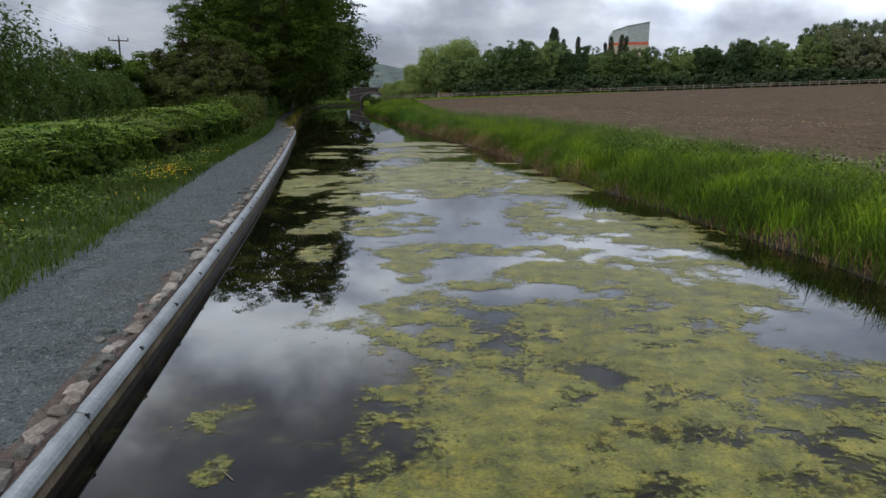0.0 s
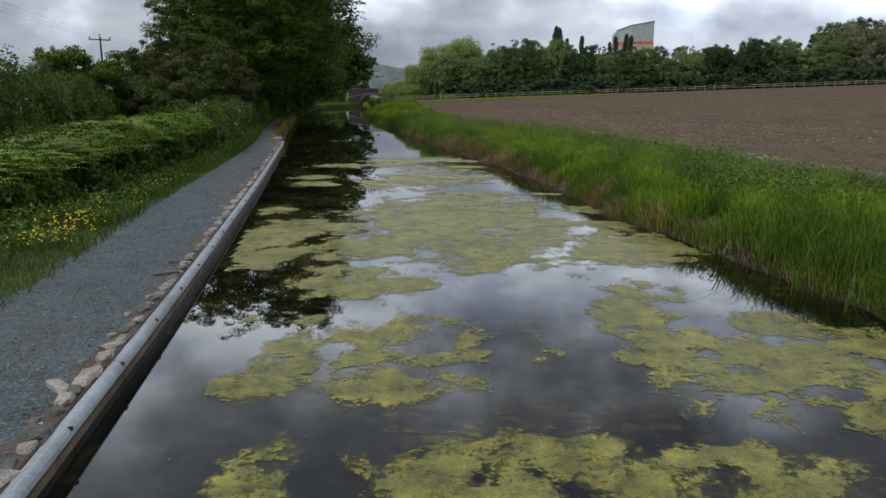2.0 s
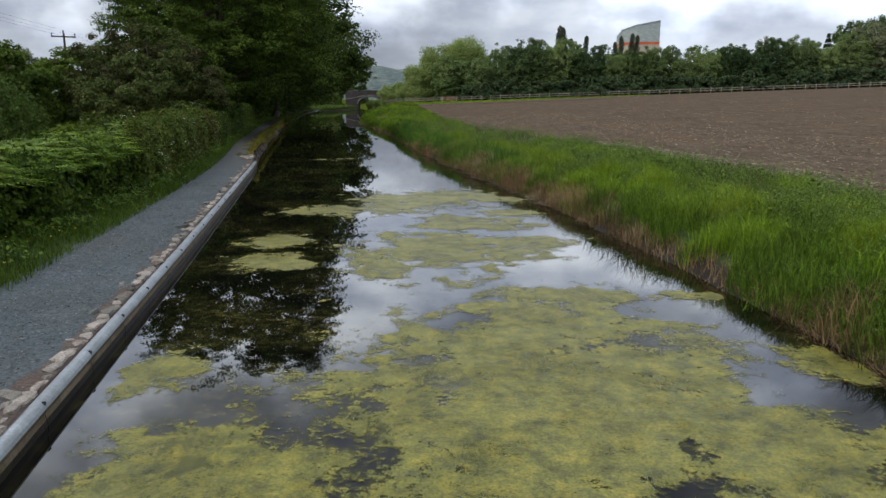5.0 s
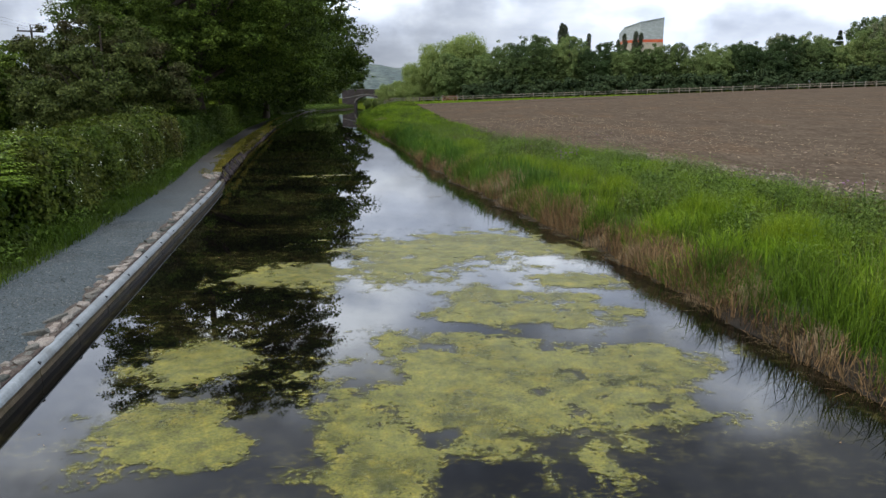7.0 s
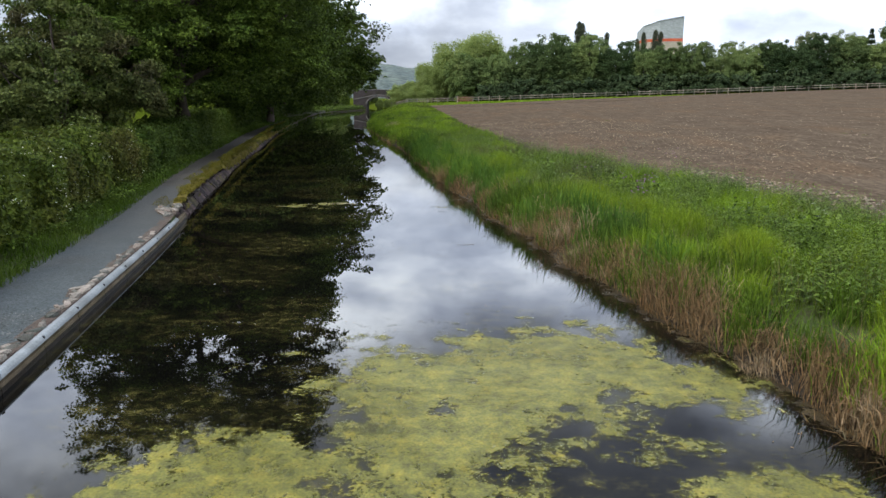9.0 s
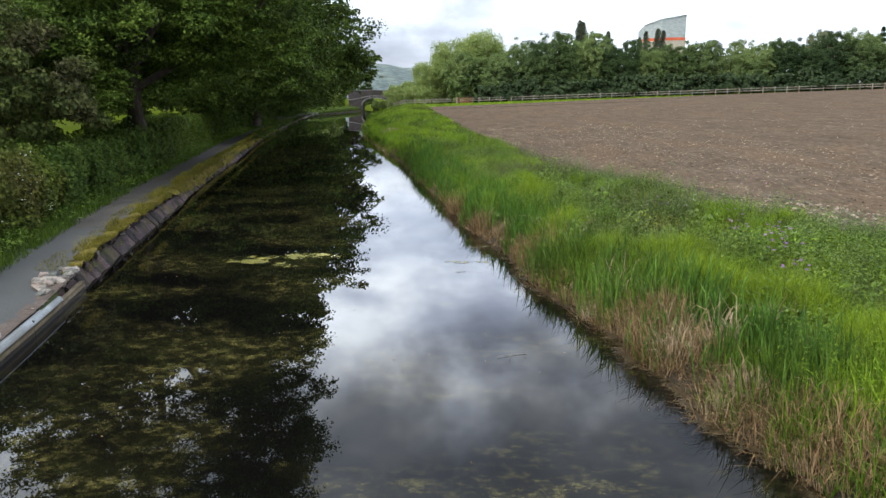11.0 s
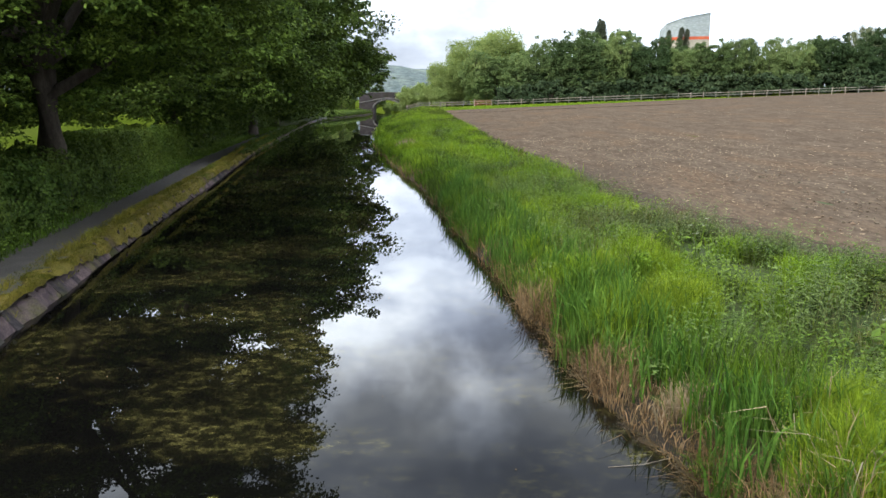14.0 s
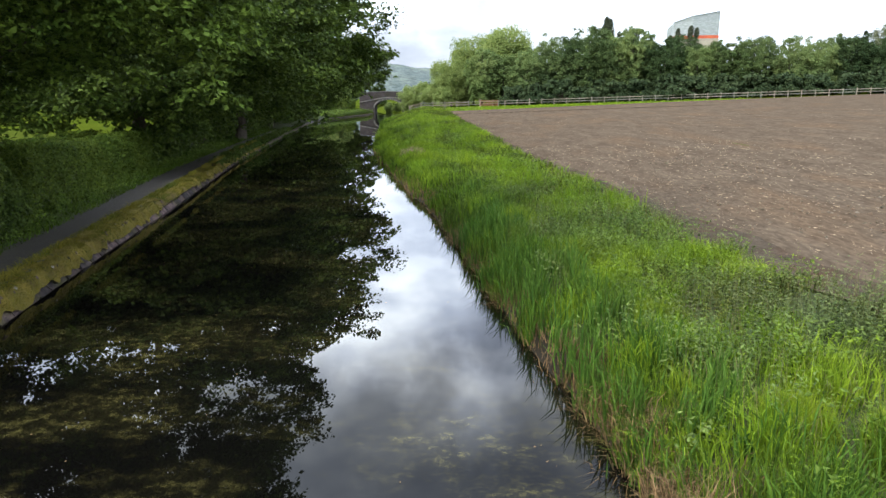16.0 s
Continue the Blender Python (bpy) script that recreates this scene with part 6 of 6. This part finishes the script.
def poplar_meshes(seed, height, radius, n, mat):
    rng = np.random.default_rng(seed)
    h = rng.uniform(0.05, 1, n)
    r = radius * (0.45 + 0.55 * h) * np.sqrt(np.clip(1 - h**6, 0, 1)) * rng.uniform(0.1, 1, n) ** 0.5
    a = rng.uniform(0, 2 * np.pi, n)
    wob = np.clip(0.85 + 0.7 * lump(h * 9, np.cos(a) * 1.6, 1.0, seed) + 0.7 * lump(h * 22, np.sin(a) * 3.0, 1.0, seed), 0.15, 1.6)
    P = np.stack([r * wob * np.cos(a), r * wob * np.sin(a), h * height], 1)
    v, t = leaves(P, rng.uniform(0.28, 0.6, n), rng, aspect=0.5)
    return tubes_mesh("trunk", [tube([(0, 0, -0.4), (0, 0, height * 0.5), (0, 0, height * 0.98)], (0.35, 0.2, 0.03), 7)], M_BARK), raw_mesh("crown", v, t, mat)


for x, y, s in ((-40, 276, 0.72), (-46, 271, 0.85), (-18, 310, 0.55), (-10, 312, 0.62), (-52, 280, 0.95), (-4, 300, 0.7), (-38, 345, 0.7)):
    tree("bridge_tree", BELT[0], planted(x, y, x * 47 % 360, s), "green tree beyond the stone bridge", group="trees beyond the bridge")
CONIFER = conifer_meshes(80, 17.0, 4.6, 6500, M_BELT_DARK)
for x, y, s in ((113, 279, 1.0), (118, 276, 0.93), (126, 262, 1.02), (138, 268, 1.1)):
    tree("fir_tree", CONIFER, planted(x, y, x * 31 % 360, s), "dark conifer rising out of the far wood", group="firs of the far wood")
POPLAR = poplar_meshes(81, 26.0, 1.9, 7000, M_POPLAR)
for x, y, s in ((53.2, 356, 1.10), (54.7, 357, 1.20), (56.2, 356, 1.17), (58.0, 358, 0.98), (63.8, 356, 1.02), (80.1, 352, 0.97), (82.4, 352, 1.01), (84.7, 352, 0.98), (78.4, 352, 0.88)):
    tree("poplar_tree", POPLAR, planted(x, y, x * 31 % 360, s) @ pose(0, 0, 0, 4, x % 7 - 3, 0), "dark narrow poplar above the far wood", group="poplars of the far wood")


# ---- building beyond the wood ----
def build_works():
    works = tagged(new("works_building"), "large pale grey windowless works building with a red band", "building")
    foot = [(88.0, 388.0, 37.2), (94.4, 382.0, 39.4), (105.0, 380.0, 41.2), (107.0, 402.0, 40.0), (90.0, 406.0, 36.0)]

    def ring(name, lo, hi, grow, mat):
        cx, cy = sum(p[0] for p in foot) / 5, sum(p[1] for p in foot) / 5
        bm = bmesh.new()
        low, top = [], []
        for x, y, z in foot:
            d = Vector((x - cx, y - cy)).normalized() * grow
            low.append(bm.verts.new((x + d.x, y + d.y, lo)))
            top.append(bm.verts.new((x + d.x, y + d.y, z if hi is None else hi)))
        for i in range(5):
            bm.faces.new((low[i], low[(i + 1) % 5], top[(i + 1) % 5], top[i]))
        bm.faces.new(top)
        part(name, from_bm(name, bm, mat), works)

    ring("wall", 8.0, None, 0.0, M_CONCRETE)
    ring("band", 30.0, 31.3, 0.12, M_RED)
    ring("lower_wall", 8.0, 29.9, 0.25, M_BROWN)
    slab = box_mesh("capping", (1, 1, 1), M_CONCRETE)
    for (x0, y0, z0), (x1, y1, z1) in zip(foot[:3], foot[1:3]):
        a, b = Vector((x0, y0, z0)), Vector((x1, y1, z1))
        m = Matrix.Translation((a + b) / 2) @ (b - a).to_track_quat("X", "Z").to_matrix().to_4x4() @ Matrix.Diagonal(((b - a).length, 0.5, 0.35, 1))
        part("capping", slab, works, m)


build_works()


# ---- fence ----
def build_fence():
    fence = tagged(new("field_fence"), "weathered grey timber post and two-rail fence along the field", "fence", kind="")
    post = box_mesh("post", (0.14, 0.12, 1.55), M_TIMBER, 0.012, (0, 0, 0.60))
    rail = box_mesh("rail", (1.0, 0.045, 0.11), M_TIMBER, 0.0)
    x, last = -16.65, None
    while x < 190:
        y = float(fence_y(x))
        z = float(ground_z(x, y))
        part("post", post, fence, pose(x, y, z, 0, 0, -6.6))
        if last:
            a, b = Vector(last), Vector((x, y, z))
            for h in (0.62, 1.12):
                m = Matrix.Translation((a + b) / 2 + Vector((0, -0.08, h))) @ (b - a).to_track_quat("X", "Z").to_matrix().to_4x4() @ Matrix.Diagonal(((b - a).length, 1, 1, 1))
                part("rail", rail, fence, m)
        last = (x, y, z)
        x += 2.55


build_fence()


def build_gate():
    """A five-barred field gate that stands before the fence."""
    gate = tagged(new("field_gate"), "rusty red metal field gate in the timber fence", "gate")
    x0, x1 = -1.4, 2.2
    y = float(fence_y(0.4)) - 0.30
    z = max(float(ground_z(x0, y)), float(ground_z(x1, y)))
    gate.matrix_basis = pose((x0 + x1) / 2, y, z, 0, 0, -6.6)
    bar = box_mesh("bar", (x1 - x0, 0.05, 0.07), M_RUST, 0.01)
    for h in (0.22, 0.44, 0.68, 0.94, 1.22):
        part("bar", bar, gate, pose(0, 0, h))
    stile = box_mesh("stile", (0.07, 0.06, 1.15), M_RUST, 0.01)
    for dx in ((x0 - x1) / 2, 0.0, (x1 - x0) / 2):
        part("stile", stile, gate, pose(dx, 0, 0.72))
    post = box_mesh("gate_post", (0.16, 0.16, 1.7), M_TIMBER, 0.015)
    for dx in ((x0 - x1) / 2 - 0.14, (x1 - x0) / 2 + 0.14):
        part("gate_post", post, gate, pose(dx, 0.02, 0.6))


build_gate()


# ---- bridge ----
def build_bridge():
    bridge = tagged(new("canal_bridge"), "old hump-backed stone canal bridge with one round arch", "bridge")
    y0, y1, cx, span, spring, rise = 258.0, 263.0, -25.4, 3.75, 1.7, 2.2
    top = lambda x: 5.45 + 0.6 * math.exp(-(((x - cx) / 8.0) ** 2))
    arch = lambda x: spring + rise * math.sqrt(max(0.0, 1 - ((x - cx) / span) ** 2))
    xs = [cx - 8 + i * 0.75 for i in range(int((8 - span) / 0.75) + 1)] + [cx + span * -math.cos(math.pi * i / 20) for i in range(21)] + [cx + span + 0.75 * i for i in range(1, 10)]
    xs = sorted(set(round(v, 4) for v in xs))
    bm = bmesh.new()
    cols = []
    for x in xs:
        inside = abs(x - cx) < span - 1e-3
        lo = arch(x) if inside else -0.9
        cols.append([bm.verts.new(p) for p in ((x, y0, lo), (x, y0, top(x)), (x, y1, top(x)), (x, y1, lo))])
    for a, b in zip(cols, cols[1:]):
        for i in range(4):
            bm.faces.new((a[i], b[i], b[(i + 1) % 4], a[(i + 1) % 4]))
    for c in (cols[0], cols[-1]):
        bm.faces.new(c)
    part("bridge_wall", from_bm("bridge_wall", bm, M_BRIDGE), bridge)
    # parapet and ring of arch stones, each proud of the wall
    n = 23
    for i in range(n):
        a = math.pi * (i + 0.5) / n
        nx, nz = -math.cos(a) * span, math.sin(a) * rise
        ang = math.degrees(math.atan2(nz / rise**2, nx / span**2))
        me = box_mesh("voussoir", (0.46, 0.30, math.pi * 2.6 / n * 0.94), M_ARCH, 0.02)
        part("voussoir", me, bridge, pose(cx + nx * 1.07, y0 - 0.05, spring + nz * 1.07, 0, -ang, 0))
    slab = box_mesh("coping_stone", (0.92, 0.50, 0.16), M_ARCH, 0.02)
    x = cx - 7.6
    while x < cx + 9.8:
        slope = math.degrees(math.atan((top(x + 0.4) - top(x - 0.4)) / 0.8))
        part("coping_stone", slab, bridge, pose(x, y0 + 0.15, top(x) + 0.06, 0, -slope, 0))
        x += 0.95
    # the band follows the hump of the road more steeply than the parapet
    band = lambda x: 3.05 + 1.45 * math.exp(-(((x - cx) / 5.6) ** 2))
    string = box_mesh("string_course", (0.95, 0.22, 0.26), M_ARCH, 0.015)
    x = cx - 7.6
    while x < cx + 9.8:
        slope = math.degrees(math.atan((band(x + 0.4) - band(x - 0.4)) / 0.8))
        part("string_course", string, bridge, pose(x, y0 - 0.06, band(x), 0, -slope, 0))
        x += 0.95


build_bridge()


# ---- power line ----
def build_pole():
    pole = tagged(new("power_pole"), "dark wooden power pole with a crossarm behind the hedges", "power pole")
    x, y = -46.4, 105.5
    z = float(ground_z(x, y))
    part("shaft", tubes_mesh("shaft", [tube([(x, y, z - 0.5), (x, y, 6.0), (x, y, 10.75)], (0.17, 0.14, 0.11), 10)], M_POLE), pole)
    arm = part("crossarm", box_mesh("crossarm", (2.9, 0.13, 0.16), M_POLE, 0.01), pole, pose(x, y - 0.14, 10.35, 0, 2, 0))
    part("transformer_arm", box_mesh("transformer_arm", (0.7, 0.10, 0.12), M_POLE, 0.01), pole, pose(x + 0.3, y - 0.12, 6.4))
    ins = tubes_mesh("insulator", [tube([(0, 0, 0), (0, 0, 0.1), (0, 0, 0.16), (0, 0, 0.3), (0, 0, 0.34)], (0.03, 0.03, 0.09, 0.09, 0.03), 8)], M_BOLT)
    for dx in (-1.35, 0.0, 1.35):
        part("insulator", ins, arm, pose(dx, 0, 0.07 + (0.3 if dx == 0 else 0)), "dark glazed insulator")
        pts, far = [], []
        for i in range(13):
            s = i / 12
            pts.append((x + dx + 9.8 * s, y - 75 * s, 10.75 + 5.5 * s - 1.6 * math.sin(math.pi * s)))
            far.append((x + dx + 26 * s, y + 70 * s, 10.75 - 2.4 * math.sin(math.pi * s)))
        for p in (pts, far):
            w = tubes_mesh("wire", [tube(p, [0.007] * 13, 4)], M_BOLT)
            part("wire", w, pole)


build_pole()


# ---- flowers and small things ----
def umbel_plant(seed):
    rng = np.random.default_rng(seed)
    stems, heads = [], []
    for _ in range(4):
        a, r, h = rng.uniform(0, 6.28), rng.uniform(0.1, 0.38), rng.uniform(0.85, 1.25)
        top = np.array([math.cos(a) * r, math.sin(a) * r, h])
        stems.append(tube([(0, 0, -0.05), top * [0.4, 0.4, 0.55], top], (0.012, 0.009, 0.005), 5))
        k = 26
        q = rng.normal(0, 0.030, (k, 3)) * [1, 1, 0.25] + top + [0, 0, 0.01]
        heads.append(leaves(q, rng.uniform(0.012, 0.026, k), rng, flat=0.8, aspect=0.9))
    v, t, base = [], [], 0
    for a, b in heads:
        v.append(a)
        t.append(b + base)
        base += len(a)
    k = 60
    q = np.stack([rng.normal(0, 0.22, k), rng.normal(0, 0.22, k), rng.uniform(0.1, 0.8, k)], 1)
    lv, lt = leaves(q, rng.uniform(0.12, 0.24, k), rng, flat=0.5)
    return tubes_mesh("stem", stems, M_HERB), raw_mesh("flower_head", np.concatenate(v), np.concatenate(t), M_PETAL_WHITE), raw_mesh("leaf_spray", lv, lt, M_HERB)


UMBELS = [umbel_plant(90 + i) for i in range(3)]
spots = [(4.6, 47.3), (5.3, 48.4), (4.0, 49.0), (5.9, 46.2), (6.2, 44.0), (2.2, 56.5), (3.3, 53.9), (1.0, 60.5), (7.3, 41.0), (3.2, 62.0), (8.2, 36.5), (0.2, 66.0)]
for i, (x, y) in enumerate(spots):
    plant = tagged(new("hogweed"), "tall hogweed with flat white flower heads", "wild flower", "hogweed on the bank")
    plant.matrix_basis = planted(x, y, i * 77 % 360, 0.85 + 0.3 * (i % 3) / 2)
    for name, me in zip(("stem", "flower_head", "leaf_spray"), UMBELS[i % 3]):
        tagged(part(name, me, plant), kind="stuff")


def small_flowers(name, groups, mat, label, seed, size=(0.03, 0.055), h=(0.18, 0.36)):
    rng = np.random.default_rng(seed)
    P = []
    for x, y, r, n in groups:
        q = rng.normal(0, r, (n, 2)) * [0.5, 1.0] + [x, y]
        P.append(np.stack([q[:, 0], q[:, 1], ground_z(q[:, 0], q[:, 1]) + rng.uniform(*h, n)], 1))
    P = np.concatenate(P)
    P = P[(P[:, 0] < path_left(P[:, 1]) - 0.05) | (P[:, 0] > right_water(P[:, 1]) + 0.6)]
    k = np.repeat(P, 4, 0)
    v, t = leaves(k, rng.uniform(*size, len(k)), rng, flat=0.6, aspect=1.0)
    return tagged(new(name, raw_mesh(name, v, t, mat)), label, "wild flowers", kind="stuff")


small_flowers("buttercups", [(-7.9, 20.0, 0.7, 110), (-8.4, 21.6, 0.5, 60), (-7.0, 15.5, 0.5, 7), (-8.6, 24.5, 0.8, 24), (-6.9, 12.2, 0.8, 6), (-9.2, 28.5, 0.8, 20), (-10.0, 33.0, 0.8, 8)], M_PETAL_YELLOW, "yellow buttercups in the verge grass", 95)
small_flowers("seed_clocks", [(-7.3, 11.5, 0.8, 7), (-8.0, 13.5, 0.8, 7), (-7.6, 15.5, 0.8, 6), (-6.8, 9.5, 0.6, 4)], M_PETAL_WHITE, "white dandelion clocks in the verge grass", 96, size=(0.045, 0.06), h=(0.28, 0.42))


small_flowers("purple_vetch", [(3.1, 54.3, 0.28, 18), (2.5, 52.7, 0.22, 9), (2.0, 51.2, 0.15, 8), (6.4, 63.5, 0.5, 8), (3.3, 57.0, 0.4, 7), (1.8, 58.6, 0.3, 7), (2.5, 54.9, 0.2, 10), (8.0, 43.0, 0.5, 10)], M_PETAL_PURPLE, "small purple flowers among the bank weeds", 97, size=(0.04, 0.075), h=(0.72, 1.0))


def twig(x, y, length, turn, seed):
    """A bare twig lying on the water with a short fork."""
    rnd = random.Random(seed)
    a, b, c = (0, 0, 0), (length * 0.5, rnd.uniform(-0.05, 0.05), 0.012), (length, rnd.uniform(-0.08, 0.08), 0.02)
    fork = tube([b, (length * 0.72, 0.16, 0.03)], (0.003, 0.0015), 5)
    ob = new("fallen_twig", tubes_mesh("fallen_twig", [tube([a, b, c], (0.0045, 0.0035, 0.002), 6), fork], M_STICK))
    ob.matrix_basis = pose(x, y, 0.004, 0, 0, turn)
    tagged(ob, "thin pale bare twig adrift on the water", "twig")


M_STICK = material("bare_wood", (0.16, 0.13, 0.10), (0.24, 0.20, 0.16), scale=8.0, fine=60)
for i, (x, y, length, turn) in enumerate(((-1.47, 4.57, 0.28, 120), (-3.0, 59.0, 0.9, 12), (-3.8, 65.7, 0.7, 40), (-2.3, 50.8, 0.5, 200), (-2.9, 61.0, 0.6, 70))):
    twig(x, y, length, turn, i)


def pebbles(name, n, y0, y1, inner, outer, size, mat, label, seed, power=1.0, z_off=0.05):
    """Loose stones on the soil: small squashed octahedra."""
    rng = np.random.default_rng(seed)
    x, y, _ = scatter(n, y0, y1, inner, outer, rng, power)
    s = rng.uniform(0, 1, n) ** 3 * (size[1] - size[0]) + size[0]
    unit = np.array([(1, 0, 0), (0, 1, 0), (-1, 0, 0), (0, -1, 0), (0, 0, 0.6), (0, 0, -0.6)])
    v = unit[None] * s[:, None, None] * rng.uniform(0.55, 1.35, (n, 6, 3))
    a = rng.uniform(0, 6.28, n)
    ca, sa = np.cos(a)[:, None], np.sin(a)[:, None]
    v = np.stack([v[:, :, 0] * ca - v[:, :, 1] * sa, v[:, :, 0] * sa + v[:, :, 1] * ca, v[:, :, 2]], 2)
    v += np.stack([x, y, ground_z(x, y) + z_off], 1)[:, None, :]
    o = (np.arange(n) * 6)[:, None]
    tri = [(0, 1, 4), (1, 2, 4), (2, 3, 4), (3, 0, 4), (1, 0, 5), (2, 1, 5), (3, 2, 5), (0, 3, 5)]
    t = np.concatenate([o + list(q) for q in tri], 1).reshape(-1, 3)
    return tagged(new(name, raw_mesh(name, v.reshape(-1, 3), t, mat)), label, "stones", kind="stuff")


M_PEBBLE = material("pale_field_stone", (0.14, 0.115, 0.092), (0.23, 0.195, 0.16), scale=6.0, fine=40, island=0.5, bump=0.3)
M_CLOD = material("soil_clod", (0.095, 0.070, 0.050), (0.135, 0.100, 0.072), scale=6.0, fine=30, island=0.3, bump=0.5)
M_CHIP = material("gravel_chip", (0.0552, 0.0662, 0.0681), (0.1196, 0.1334, 0.1362), scale=6.0, fine=40, island=0.6, bump=0.3)
pebbles("margin_stones", 9000, 8, 64, off(field_edge, -0.2), off(field_edge, 2.5), (0.010, 0.090), M_PEBBLE, "pale stones lying thick along the field margin", 107, z_off=0.095)
pebbles("field_stones", 2600, 5, 100, off(field_edge, 0.0), off(field_edge, 9.0), (0.008, 0.045), M_PEBBLE, "pale stones scattered over the edge of the tilled soil", 101, power=1.6)
pebbles("field_stones", 1600, 40, 110, off(field_edge, 5.0), off(field_edge, 40.0), (0.02, 0.075), M_PEBBLE, "pale stones scattered over the tilled soil", 102)
def straw(name, n, y0, y1, inner, outer, seed):
    rng = np.random.default_rng(seed)
    x, y, _ = scatter(n, y0, y1, inner, outer, rng)
    v, t = leaves(np.stack([x, y, ground_z(x, y) + 0.085], 1), 0.03 + 0.17 * rng.uniform(0, 1, n) ** 2.5, rng, flat=0.93, aspect=0.2)
    return tagged(new(name, raw_mesh(name, v, t, M_STRAW)), "pale straw and stubble scraps lying on the soil", "straw", kind="stuff")


M_STRAW = material("weathered_straw", (0.20, 0.16, 0.11), (0.32, 0.27, 0.19), scale=3.0, fine=20, island=0.45, bump=0)
straw("straw_scraps", 6000, 40, 110, off(field_edge, 0.0), off(field_edge, 16.0), 105)
straw("straw_scraps", 2200, 50, 150, off(field_edge, 8.0), off(field_edge, 60.0), 106)
pebbles("soil_clods", 9000, 5, 100, off(field_edge, 0.0), off(field_edge, 12.0), (0.02, 0.085), M_CLOD, "brown clods of turned soil", 103, power=1.2)
pebbles("gravel_chips", 26000, 2, 14, off(path_left, 0.1), off(left_water, -0.32), (0.006, 0.020), M_CHIP, "loose grey chippings on the towpath", 108, z_off=0.020)
pebbles("gravel_chips", 22000, 12, 44, off(path_left, 0.1), off(left_water, -0.32), (0.007, 0.024), M_CHIP, "loose grey chippings on the towpath", 104, z_off=0.022)
